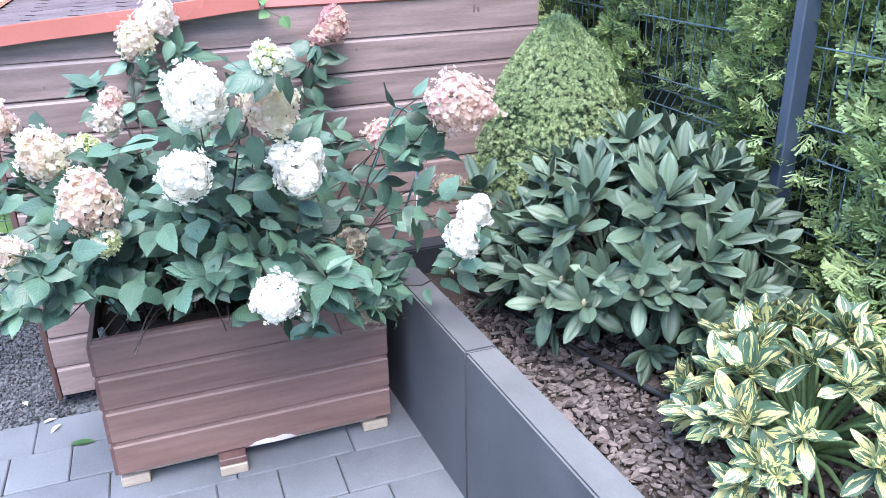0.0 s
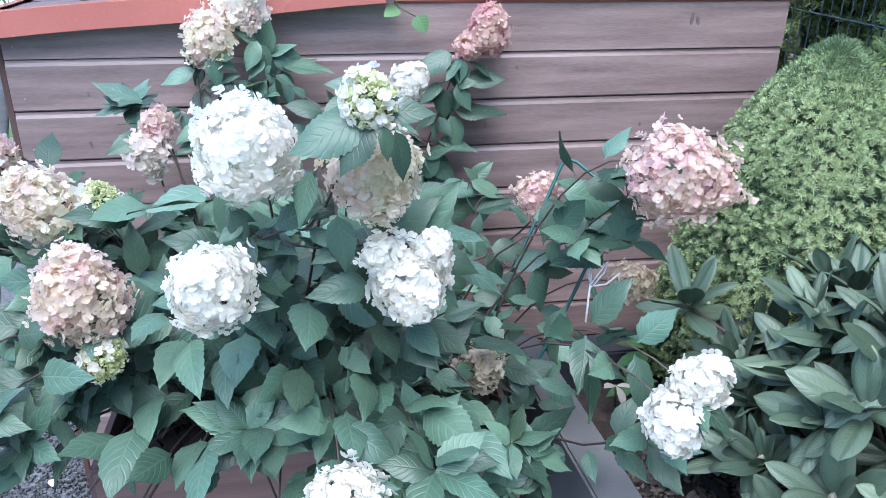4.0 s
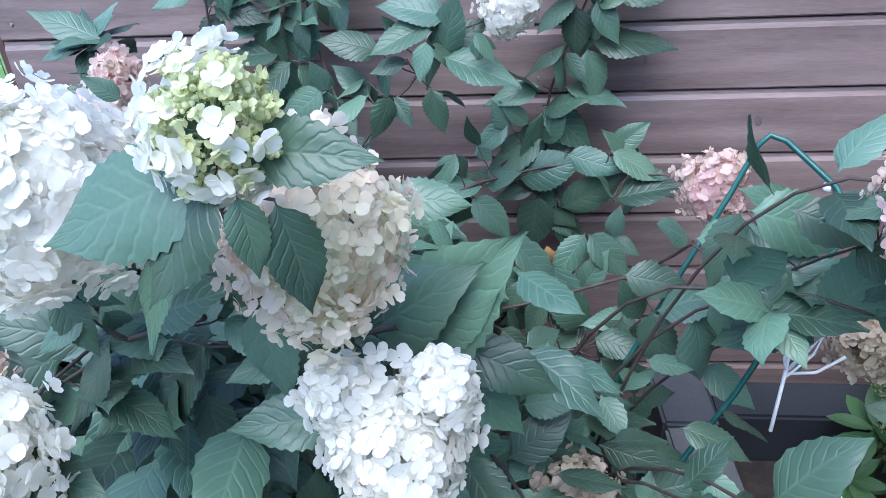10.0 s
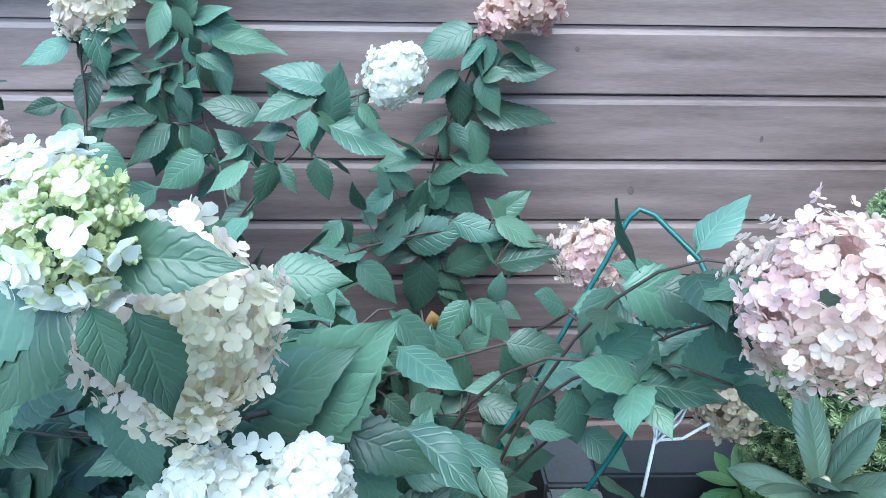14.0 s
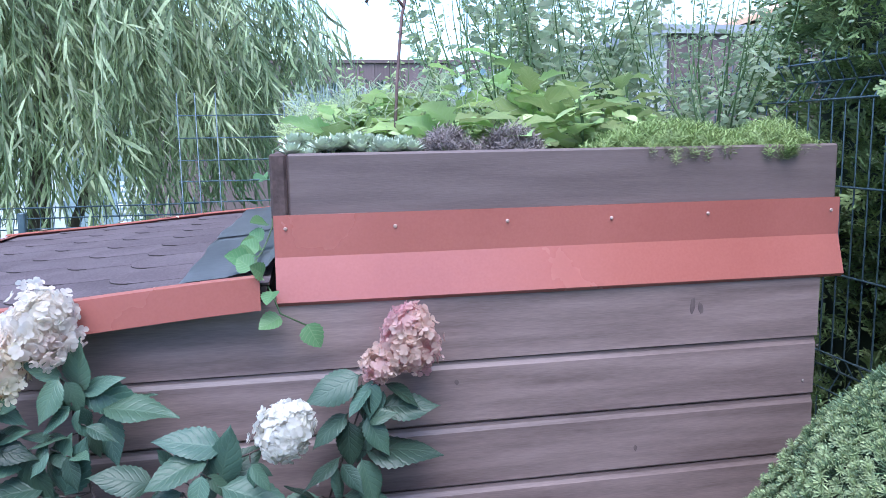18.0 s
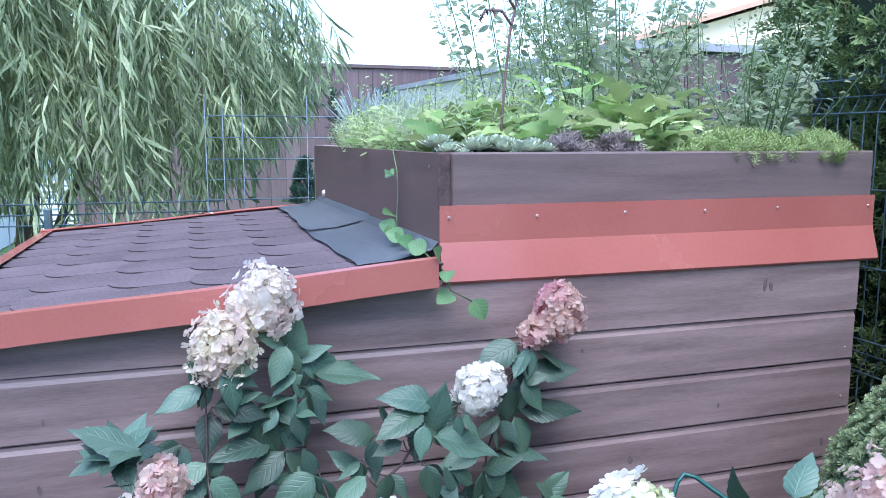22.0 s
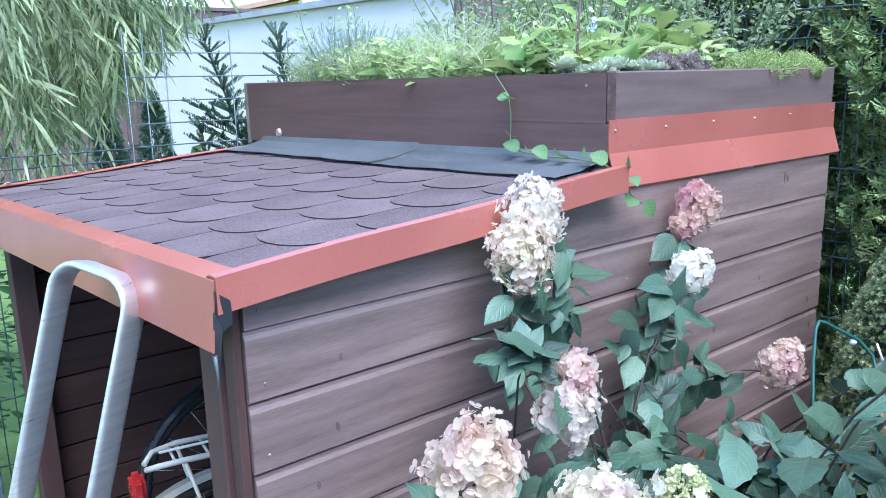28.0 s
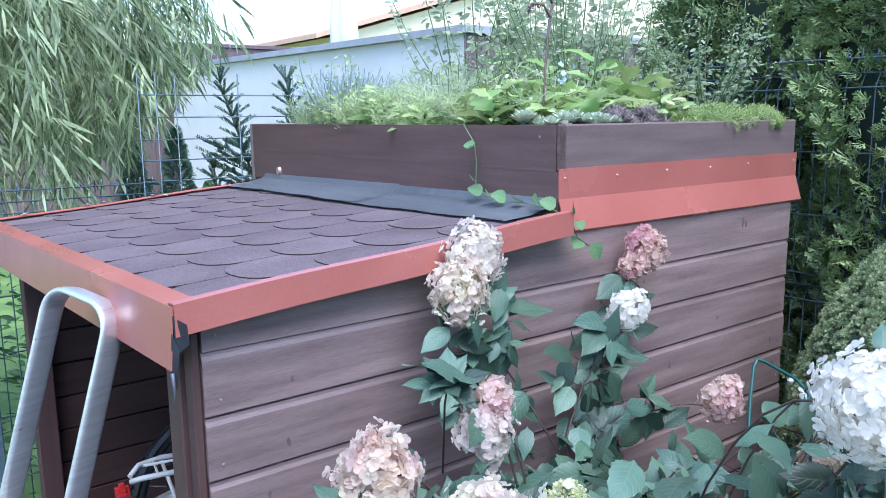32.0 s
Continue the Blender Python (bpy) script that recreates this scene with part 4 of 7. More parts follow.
# head: place, tip direction, radius, length, colour, gaps
HEADS_FRONT = [
    ((0.694, -0.885, 1.289), (0.1, -0.5, 0.8), 0.070, 1.05, "white", 0.0),
    ((0.641, -0.985, 1.122), (0.0, -0.7, 0.5), 0.055, 1.1, "white", 0.0),
    ((0.929, -0.892, 1.058), (0.05, -0.75, -0.3), 0.054, 1.05, "white", 0.05),
    ((0.886, -0.88, 1.108), (-0.3, -0.3, 0.8), 0.027, 1.1, "white", 0.05),
    ((0.966, -0.88, 1.112), (0.3, -0.3, 0.8), 0.027, 1.1, "white", 0.05),
    ((0.876, -0.86, 1.236), (0.12, -0.35, -0.8), 0.062, 1.1, "cream", 0.05),
    ((1.46, -0.703, 1.156), (0.75, -0.3, -0.15), 0.076, 1.25, "rose", 0.1),
    ((0.398, -0.76, 1.012), (-0.1, -0.25, 0.8), 0.068, 1.25, "pink", 0.1),
    ((0.807, -1.105, 0.815), (0.05, -0.8, -0.2), 0.053, 1.05, "white", 0.05),
    ((1.118, -0.79, 0.575), (0.3, -0.5, -0.3), 0.042, 1.0, "beige", 0.2),
    ((1.325, -1.05, 0.87), (-0.05, -0.4, -0.6), 0.042, 1.1, "white", 0.1),
    ((1.362, -1.04, 0.935), (0.4, -0.3, 0.7), 0.037, 1.3, "white", 0.1),
]
HEADS_WALL = [
    ((0.642, -0.085, 1.394), (0.2, -0.2, 0.9), 0.053, 1.05, "blush", 0.0),
    ((0.566, -0.127, 1.325), (-0.35, -0.3, -0.6), 0.051, 1.25, "cream", 0.1),
    ((1.015, -0.187, 1.233), (0.5, -0.2, 0.55), 0.037, 1.3, "white", 0.05),
    ((1.228, -0.055, 1.33), (0.2, -0.1, 0.9), 0.047, 1.25, "dusky", 0.15),
    ((1.168, -0.062, 1.288), (-0.8, -0.1, -0.2), 0.027, 1.0, "dusky", 0.15),
    ((1.1, -0.66, 0.745), (0.1, -0.5, 0.4), 0.042, 1.15, "beige", 0.35),
    ((1.321, -0.242, 0.962), (0.25, -0.2, 0.6), 0.045, 1.2, "rose", 0.15),
    ((1.526, -0.4, 0.785), (0.3, -0.2, 0.2), 0.044, 1.1, "beige", 0.25),
]
HEADS_LEFT = [
    ((0.285, -0.55, 1.10), (-0.3, -0.3, 0.5), 0.06, 1.2, "cream", 0.1),
    ((0.452, -0.348, 1.132), (0.1, -0.2, -0.6), 0.038, 1.3, "blush", 0.15),
    ((0.476, -0.343, 1.19), (0.2, 0.0, 0.8), 0.029, 1.1, "pink", 0.15),
    ((0.168, -0.45, 1.175), (-0.1, -0.2, 0.8), 0.052, 1.25, "pink", 0.15),
    ((0.205, -0.887, 0.949), (-0.3, -0.4, 0.6), 0.044, 1.1, "cream", 0.2),
    ((0.13, -0.9, 0.83), (-0.5, -0.4, 0.1), 0.037, 1.1, "white", 0.2),
    ((0.93, -0.83, 0.60), (0.3, -0.5, -0.5), 0.018, 1.0, "white", 0.3),
]
HEADS = HEADS_FRONT + HEADS_WALL + HEADS_LEFT
budded_head(hyd, (0.868, -0.965, 1.372), (0.35, -0.3, 0.8), 0.037, 31, 1.2)
budded_head(hyd, (0.425, -0.79, 0.905), (0.05, -0.4, -0.8), 0.034, 32, 0.7)
budded_head(hyd, (0.405, -0.585, 1.115), (-0.1, -0.3, 0.8), 0.034, 33, 0.5)
for i, (at, tip, R, lg, col, gap) in enumerate(HEADS):
    flower_head(hyd, at, tip, R, lg, col, i + 1, gappy=gap, fr=0.0098 if col in ("white", "blush") else 0.0088)
    at = Vector(at)
    if R < 0.033:
        continue
    base = Vector((min(max(at.x * 0.55 + 0.34, 0.38), 1.12), -0.42 + 0.12 * (at.y + 0.6), 0.47))
    end = at - Vector(tip).normalized() * R * 0.5
    pts = curve(base, end, 0.1)
    if at.y > -0.26 and at.x > 0.5:
        continue
    spray_stem(hyd, pts, 0.0028, 0.0016, STEM)
    leafy(pts, 0.14, 0.058, 0.1, 0.86)
    for q in range(3):
        a = hr.uniform(0, 6.28)
        o = Vector((math.cos(a), math.sin(a) - 0.3, -0.15))
        add_leaf(end - Vector(tip).normalized() * R * 0.4, o, hr.uniform(0.07, 0.1), hr.gauss(0, 0.3))

# shoots that end in a rosette of leaves
SHOOTS = [((0.66, -0.87, 0.80), 0.12), ((0.946, -1.05, 0.82), 0.12), ((0.433, -0.284, 1.22), 0.09), ((1.3, -0.62, 1.0), 0.1), ((1.42, -0.6, 0.98), 0.11), ((1.12, -0.85, 0.7), 0.09), ((0.28, -0.94, 0.9), 0.1), ((0.22, -0.93, 0.82), 0.1), ((0.32, -0.9, 0.83), 0.1), ((0.16, -0.92, 0.77), 0.09), ((0.3, -0.6, 0.95), 0.1), ((0.14, -0.42, 0.93), 0.09), ((0.22, -0.4, 0.98), 0.09), ((0.22, -0.62, 0.85), 0.1), ((0.3, -0.45, 1.0), 0.09)]
for i in range(64):
    a = hr.uniform(0, 2 * math.pi)
    rr = math.sqrt(hr.random())
    x, y = 0.72 + 0.62 * rr * math.cos(a), -0.56 + 0.42 * rr * math.sin(a)
    z = 0.56 + (0.66 - 0.4 * rr) * hr.random()
    SHOOTS.append(((x, min(y, -0.1), z), hr.uniform(0.08, 0.12)))
for c, size in SHOOTS:
    c = Vector(c)
    base = Vector((min(max(c.x * 0.5 + 0.36, 0.38), 1.12), -0.4, 0.47))
    pts = curve(base, c, 0.06, 7)
    spray_stem(hyd, pts, 0.0035, 0.0018, STEM)
    leafy(pts, 0.12, 0.07, size)
    a0 = hr.uniform(0, 3)
    axis = (c - base).normalized() + Vector((0, -0.3, 0.6))
    axis.normalize()
    s1 = axis.cross(Vector((0, 0.3, 1)))
    s1.normalize()
    s2 = axis.cross(s1)
    for q in range(6):
        a = a0 + q * math.pi / 3 + hr.gauss(0, 0.12)
        o = (s1 * math.cos(a) + s2 * math.sin(a)) + axis * (0.2 + 0.3 * (q % 2))
        add_leaf(c, o, size * hr.uniform(0.7, 1.1), hr.gauss(0, 0.2))

# twigs that reach out of the box at its ends
WALLTWIGS = [[(1.05, -0.45, 0.5), (1.3, -0.75, 0.6), (1.36, -0.9, 0.72), (1.35, -1.0, 0.82)],
             [(0.5, -0.35, 0.8), (0.35, -0.42, 1.0), (0.2, -0.47, 1.09), (0.1, -0.48, 1.12)],
             [(0.45, -0.45, 0.75), (0.3, -0.5, 0.95), (0.2, -0.52, 1.0), (0.08, -0.5, 1.02)]]
for tw in WALLTWIGS:
    pts = [Vector(p) for p in tw]
    fine = []
    for a, b in zip(pts, pts[1:]):
        fine += [a.lerp(b, s / 3) for s in range(3)]
    fine.append(pts[-1])
    spray_stem(hyd, fine, 0.003, 0.0015, STEM)
    leafy(fine, 0.06, 0.045, 0.09)
for i in range(420):
    a = hr.uniform(0, 2 * math.pi)
    b = math.sqrt(hr.random())
    o = Vector((math.cos(a) + hr.gauss(0, 0.5), math.sin(a) + hr.gauss(0, 0.5), hr.gauss(-0.2, 0.3)))
    add_leaf((0.78 + 0.46 * b * math.cos(a), -0.42 + 0.26 * b * math.sin(a), 0.5 + 0.38 * hr.random()), o, hr.uniform(0.07, 0.11), hr.gauss(0, 0.4))
# older leaves low behind the sprays
for i in range(240):
    o = Vector((hr.gauss(0, 0.8), hr.gauss(-0.4, 0.4), hr.gauss(-0.35, 0.3)))
    x = hr.uniform(0.42, 1.02)
    add_leaf((x, hr.uniform(-0.42, -0.17), hr.uniform(0.66, 1.04 - 0.25 * max(x - 0.8, 0) / 0.2)), o, hr.uniform(0.07, 0.11), hr.gauss(0, 0.4))
# lone leaves that close the crown
for i in range(640):
    a = hr.uniform(0, 2 * math.pi)
    b = math.sqrt(hr.random())
    x, y = 0.72 + 0.58 * b * math.cos(a), -0.57 + 0.4 * b * math.sin(a)
    z = 0.53 + 0.64 * hr.random() * (1 - 0.6 * b * b)
    o = Vector((math.cos(a) + hr.gauss(0, 0.4), math.sin(a) - 0.3 + hr.gauss(0, 0.4), hr.gauss(-0.02, 0.25)))
    add_leaf((x, y, z), o, hr.uniform(0.09, 0.14), hr.gauss(0, 0.35))
def clear_of_rim(m):
    tip = m @ Vector((0, 1, 0))
    low = min(tip.z, m.translation.z)
    rim = 0.55 + max(-0.6 - tip.y, 0) * 0.5 - (0.0 if tip.x < 0.72 else 0.05 if tip.x < 0.85 else 0.14)
    if tip.y < -0.5 and tip.z < rim:
        return False
    if tip.y < -0.46 and low < 0.73 and tip.x < 0.76 or tip.x < 0.32 and low < 0.62:
        return False
    return not (low < 0.43 or tip.y > 0.0 or (tip.y < -0.6 and low < 0.53 and tip.x < 1.0))


thin = random.Random(29)


def open_side(m):
    """Sparse, smaller leaves on the thin twigs at the bed side of the bush."""
    p = m.translation
    if p.x > 1.0 and p.y > -0.8 and p.z < (0.86 if p.y > -0.22 else 1.0):
        keep = 0.26 if p.z < 0.72 else 0.42
        if thin.random() > keep:
            return None
        return m @ Matrix.Scale(thin.uniform(0.66, 0.95), 4)
    if p.x > 0.86 and p.y > -0.7 and p.z < 0.98:
        if thin.random() > 0.6:
            return None
        return m @ Matrix.Scale(thin.uniform(0.65, 1.0), 4)
    return m


def off_sprays(m):
    """Keeps the filling leaves out of the space of the trained sprays."""
    p, q = m.translation, m @ Vector((0, 1, 0))
    for v in (p, q):
        if v.x > 0.48 and v.y > -0.55 and v.z > 0.8 and (v.z > 1.04 or v.x > 0.98 or v.y > -0.13):
            return False
        if 0.6 < v.x < 1.12 and v.y < -0.62 and v.z > 1.2 or 0.78 < v.x < 1.08 and v.y < -0.7 and v.z > 0.98:
            return False
    return True


leaf_mats = [(open_side(m), k) for m, k in leaf_mats if clear_of_rim(m) and off_sprays(m)]
leaf_mats = [it for it in leaf_mats if it[0] is not None]


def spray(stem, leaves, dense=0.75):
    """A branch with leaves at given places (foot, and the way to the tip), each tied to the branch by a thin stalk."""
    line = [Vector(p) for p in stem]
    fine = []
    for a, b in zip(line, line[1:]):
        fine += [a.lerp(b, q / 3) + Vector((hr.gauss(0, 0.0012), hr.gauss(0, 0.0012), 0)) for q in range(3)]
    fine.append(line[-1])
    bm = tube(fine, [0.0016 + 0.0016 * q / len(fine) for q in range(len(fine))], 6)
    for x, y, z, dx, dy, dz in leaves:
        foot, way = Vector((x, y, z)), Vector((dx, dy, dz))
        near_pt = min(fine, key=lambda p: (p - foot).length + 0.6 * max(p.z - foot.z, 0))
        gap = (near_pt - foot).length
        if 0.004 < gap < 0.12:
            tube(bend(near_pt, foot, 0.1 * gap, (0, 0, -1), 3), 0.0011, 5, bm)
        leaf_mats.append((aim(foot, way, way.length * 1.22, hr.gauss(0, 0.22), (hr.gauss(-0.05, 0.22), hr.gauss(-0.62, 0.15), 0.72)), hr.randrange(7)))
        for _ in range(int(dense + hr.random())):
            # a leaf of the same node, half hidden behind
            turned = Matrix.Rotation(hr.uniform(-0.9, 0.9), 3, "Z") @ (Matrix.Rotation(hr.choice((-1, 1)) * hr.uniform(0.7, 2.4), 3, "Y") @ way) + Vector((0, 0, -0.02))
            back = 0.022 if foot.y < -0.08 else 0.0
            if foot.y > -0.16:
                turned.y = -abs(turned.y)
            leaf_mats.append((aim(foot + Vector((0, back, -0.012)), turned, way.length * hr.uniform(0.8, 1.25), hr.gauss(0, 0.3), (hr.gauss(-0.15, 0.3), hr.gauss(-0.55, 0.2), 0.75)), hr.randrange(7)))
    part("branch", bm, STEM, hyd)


def tip_rosette(c, size, n, up):
    """Fresh leaves spread like a star at the end of a shoot."""
    c, up = Vector(c), Vector(up).normalized()
    s1 = up.cross(Vector((0.3, 0.2, 0.9))).normalized()
    s2 = up.cross(s1)
    for q in range(n):
        a = q * 2.39996
        o = s1 * math.cos(a) + s2 * math.sin(a) + up * (0.1 + 0.75 * q / n)
        leaf_mats.append((aim(c, o, size * (1.1 - 0.45 * q / n) * hr.uniform(0.85, 1.1), hr.gauss(0, 0.2), up), hr.randrange(7)))
    spray_stem(hyd, [c, c - up * 0.06, c + Vector((0.03, 0.06, -0.2))], 0.0015, 0.0022, STEM)


tip_rosette((0.417, -0.288, 1.214), 0.085, 9, (-0.2, -0.45, 0.8))
tip_rosette((0.658, -0.885, 0.806), 0.11, 8, (0.0, -0.6, 0.7))
tip_rosette((0.973, -0.955, 0.762), 0.105, 9, (0.1, -0.5, 0.8))
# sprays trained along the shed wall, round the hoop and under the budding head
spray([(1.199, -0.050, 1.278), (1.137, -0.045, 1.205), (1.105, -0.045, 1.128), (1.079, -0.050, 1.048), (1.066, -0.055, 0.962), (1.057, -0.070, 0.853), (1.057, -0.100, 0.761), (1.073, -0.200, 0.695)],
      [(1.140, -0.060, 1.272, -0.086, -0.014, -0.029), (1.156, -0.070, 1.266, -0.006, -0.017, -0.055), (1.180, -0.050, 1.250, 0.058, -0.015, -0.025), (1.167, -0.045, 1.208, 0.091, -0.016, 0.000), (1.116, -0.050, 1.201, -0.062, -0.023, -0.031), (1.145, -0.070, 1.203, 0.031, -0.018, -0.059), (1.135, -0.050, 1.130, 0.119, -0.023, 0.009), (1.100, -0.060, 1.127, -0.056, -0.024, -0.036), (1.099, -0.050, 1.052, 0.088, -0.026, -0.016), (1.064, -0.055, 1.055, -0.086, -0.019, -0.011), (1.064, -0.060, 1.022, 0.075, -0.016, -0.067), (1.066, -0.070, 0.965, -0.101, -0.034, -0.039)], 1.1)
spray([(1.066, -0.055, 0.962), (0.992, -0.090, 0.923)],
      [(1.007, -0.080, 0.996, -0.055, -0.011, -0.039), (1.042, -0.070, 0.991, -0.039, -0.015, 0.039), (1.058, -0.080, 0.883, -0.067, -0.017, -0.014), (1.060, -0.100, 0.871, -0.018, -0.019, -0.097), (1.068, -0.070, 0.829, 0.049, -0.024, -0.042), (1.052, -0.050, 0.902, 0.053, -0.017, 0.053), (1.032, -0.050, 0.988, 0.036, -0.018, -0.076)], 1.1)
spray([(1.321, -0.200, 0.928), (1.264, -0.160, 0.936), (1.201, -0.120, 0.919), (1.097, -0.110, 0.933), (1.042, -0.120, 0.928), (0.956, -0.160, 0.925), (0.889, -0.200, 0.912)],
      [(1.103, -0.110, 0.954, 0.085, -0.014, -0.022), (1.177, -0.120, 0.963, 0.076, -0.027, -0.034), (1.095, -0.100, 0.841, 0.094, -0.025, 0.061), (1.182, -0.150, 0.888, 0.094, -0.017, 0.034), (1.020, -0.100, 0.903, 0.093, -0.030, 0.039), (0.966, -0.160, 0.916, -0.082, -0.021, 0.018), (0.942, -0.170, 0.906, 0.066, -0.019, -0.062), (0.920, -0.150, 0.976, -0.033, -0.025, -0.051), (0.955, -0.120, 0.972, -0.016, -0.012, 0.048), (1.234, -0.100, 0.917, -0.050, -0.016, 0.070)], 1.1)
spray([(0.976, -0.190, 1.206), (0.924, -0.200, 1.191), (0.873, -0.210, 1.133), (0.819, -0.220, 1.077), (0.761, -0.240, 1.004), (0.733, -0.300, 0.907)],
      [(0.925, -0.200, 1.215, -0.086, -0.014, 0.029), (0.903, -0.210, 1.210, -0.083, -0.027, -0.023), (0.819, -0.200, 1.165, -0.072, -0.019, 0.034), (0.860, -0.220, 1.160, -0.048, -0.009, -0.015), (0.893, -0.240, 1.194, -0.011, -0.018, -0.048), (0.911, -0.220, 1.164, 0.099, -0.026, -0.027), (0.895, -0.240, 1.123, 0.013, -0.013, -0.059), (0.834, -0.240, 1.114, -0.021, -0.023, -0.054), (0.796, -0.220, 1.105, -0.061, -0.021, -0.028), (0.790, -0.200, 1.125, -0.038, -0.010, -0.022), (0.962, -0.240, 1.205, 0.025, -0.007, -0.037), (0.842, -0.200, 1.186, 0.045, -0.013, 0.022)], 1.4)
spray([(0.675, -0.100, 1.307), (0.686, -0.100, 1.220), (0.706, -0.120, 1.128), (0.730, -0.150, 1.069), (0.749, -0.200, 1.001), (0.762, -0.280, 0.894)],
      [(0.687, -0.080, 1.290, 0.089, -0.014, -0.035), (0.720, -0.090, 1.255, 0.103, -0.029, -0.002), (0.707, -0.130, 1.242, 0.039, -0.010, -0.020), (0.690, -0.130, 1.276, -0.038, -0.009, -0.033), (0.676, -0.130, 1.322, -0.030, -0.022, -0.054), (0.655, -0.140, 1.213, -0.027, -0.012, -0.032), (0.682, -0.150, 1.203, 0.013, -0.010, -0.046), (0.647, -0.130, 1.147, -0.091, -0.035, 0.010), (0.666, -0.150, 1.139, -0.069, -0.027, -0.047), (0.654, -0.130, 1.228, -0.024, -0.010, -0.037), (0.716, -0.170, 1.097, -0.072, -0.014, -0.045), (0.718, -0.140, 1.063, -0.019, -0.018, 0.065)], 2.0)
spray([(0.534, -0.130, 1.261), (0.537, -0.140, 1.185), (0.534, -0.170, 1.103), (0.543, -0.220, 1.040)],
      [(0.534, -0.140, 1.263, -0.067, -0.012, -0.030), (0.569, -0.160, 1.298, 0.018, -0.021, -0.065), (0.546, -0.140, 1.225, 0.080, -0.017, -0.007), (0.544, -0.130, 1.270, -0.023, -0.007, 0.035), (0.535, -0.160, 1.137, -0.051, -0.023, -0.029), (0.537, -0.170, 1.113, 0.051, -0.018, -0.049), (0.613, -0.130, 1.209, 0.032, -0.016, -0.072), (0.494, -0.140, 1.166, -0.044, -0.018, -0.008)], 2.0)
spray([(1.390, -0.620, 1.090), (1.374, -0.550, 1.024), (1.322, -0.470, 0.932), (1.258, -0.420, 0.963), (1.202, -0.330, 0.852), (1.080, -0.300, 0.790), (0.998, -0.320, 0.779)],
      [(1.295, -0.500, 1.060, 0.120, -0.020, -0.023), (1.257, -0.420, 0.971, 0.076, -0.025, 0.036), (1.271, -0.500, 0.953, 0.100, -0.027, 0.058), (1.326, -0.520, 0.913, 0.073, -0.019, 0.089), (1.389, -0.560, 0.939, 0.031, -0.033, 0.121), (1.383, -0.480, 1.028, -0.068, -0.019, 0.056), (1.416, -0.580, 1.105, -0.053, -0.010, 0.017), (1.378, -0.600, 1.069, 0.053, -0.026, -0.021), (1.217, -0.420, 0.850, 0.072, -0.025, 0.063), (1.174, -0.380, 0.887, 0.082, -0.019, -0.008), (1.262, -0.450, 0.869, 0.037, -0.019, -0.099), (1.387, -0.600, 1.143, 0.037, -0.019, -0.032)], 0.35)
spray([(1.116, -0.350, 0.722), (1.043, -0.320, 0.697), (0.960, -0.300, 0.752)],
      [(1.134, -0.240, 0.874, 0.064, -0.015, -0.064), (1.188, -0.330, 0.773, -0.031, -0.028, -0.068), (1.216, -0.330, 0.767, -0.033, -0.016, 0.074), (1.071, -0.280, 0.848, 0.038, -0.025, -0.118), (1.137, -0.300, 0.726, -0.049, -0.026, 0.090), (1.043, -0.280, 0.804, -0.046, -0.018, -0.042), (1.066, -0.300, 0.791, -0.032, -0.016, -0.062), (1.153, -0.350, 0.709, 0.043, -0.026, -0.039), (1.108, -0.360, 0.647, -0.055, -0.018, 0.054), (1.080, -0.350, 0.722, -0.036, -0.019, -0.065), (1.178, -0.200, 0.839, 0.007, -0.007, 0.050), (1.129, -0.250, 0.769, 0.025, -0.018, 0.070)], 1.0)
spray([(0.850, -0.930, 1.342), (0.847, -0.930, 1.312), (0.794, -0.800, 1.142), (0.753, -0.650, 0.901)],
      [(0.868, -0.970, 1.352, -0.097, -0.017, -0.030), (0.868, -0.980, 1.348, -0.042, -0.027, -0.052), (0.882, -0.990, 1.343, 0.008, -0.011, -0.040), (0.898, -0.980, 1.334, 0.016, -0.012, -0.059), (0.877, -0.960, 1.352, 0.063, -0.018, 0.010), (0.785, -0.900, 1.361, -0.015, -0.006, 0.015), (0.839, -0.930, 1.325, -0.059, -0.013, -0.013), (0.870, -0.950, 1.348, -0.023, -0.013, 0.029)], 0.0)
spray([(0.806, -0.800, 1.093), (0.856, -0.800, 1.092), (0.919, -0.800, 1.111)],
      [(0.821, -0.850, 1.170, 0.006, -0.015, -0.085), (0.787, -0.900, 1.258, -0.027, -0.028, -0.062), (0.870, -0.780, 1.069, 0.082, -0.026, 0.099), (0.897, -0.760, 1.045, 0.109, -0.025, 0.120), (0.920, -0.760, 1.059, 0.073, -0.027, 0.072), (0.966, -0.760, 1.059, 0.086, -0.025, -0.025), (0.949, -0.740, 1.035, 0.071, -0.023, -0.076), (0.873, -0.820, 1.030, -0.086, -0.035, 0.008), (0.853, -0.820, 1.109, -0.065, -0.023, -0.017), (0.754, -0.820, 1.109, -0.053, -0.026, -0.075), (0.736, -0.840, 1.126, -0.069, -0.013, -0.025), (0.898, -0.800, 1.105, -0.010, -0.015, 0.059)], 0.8)
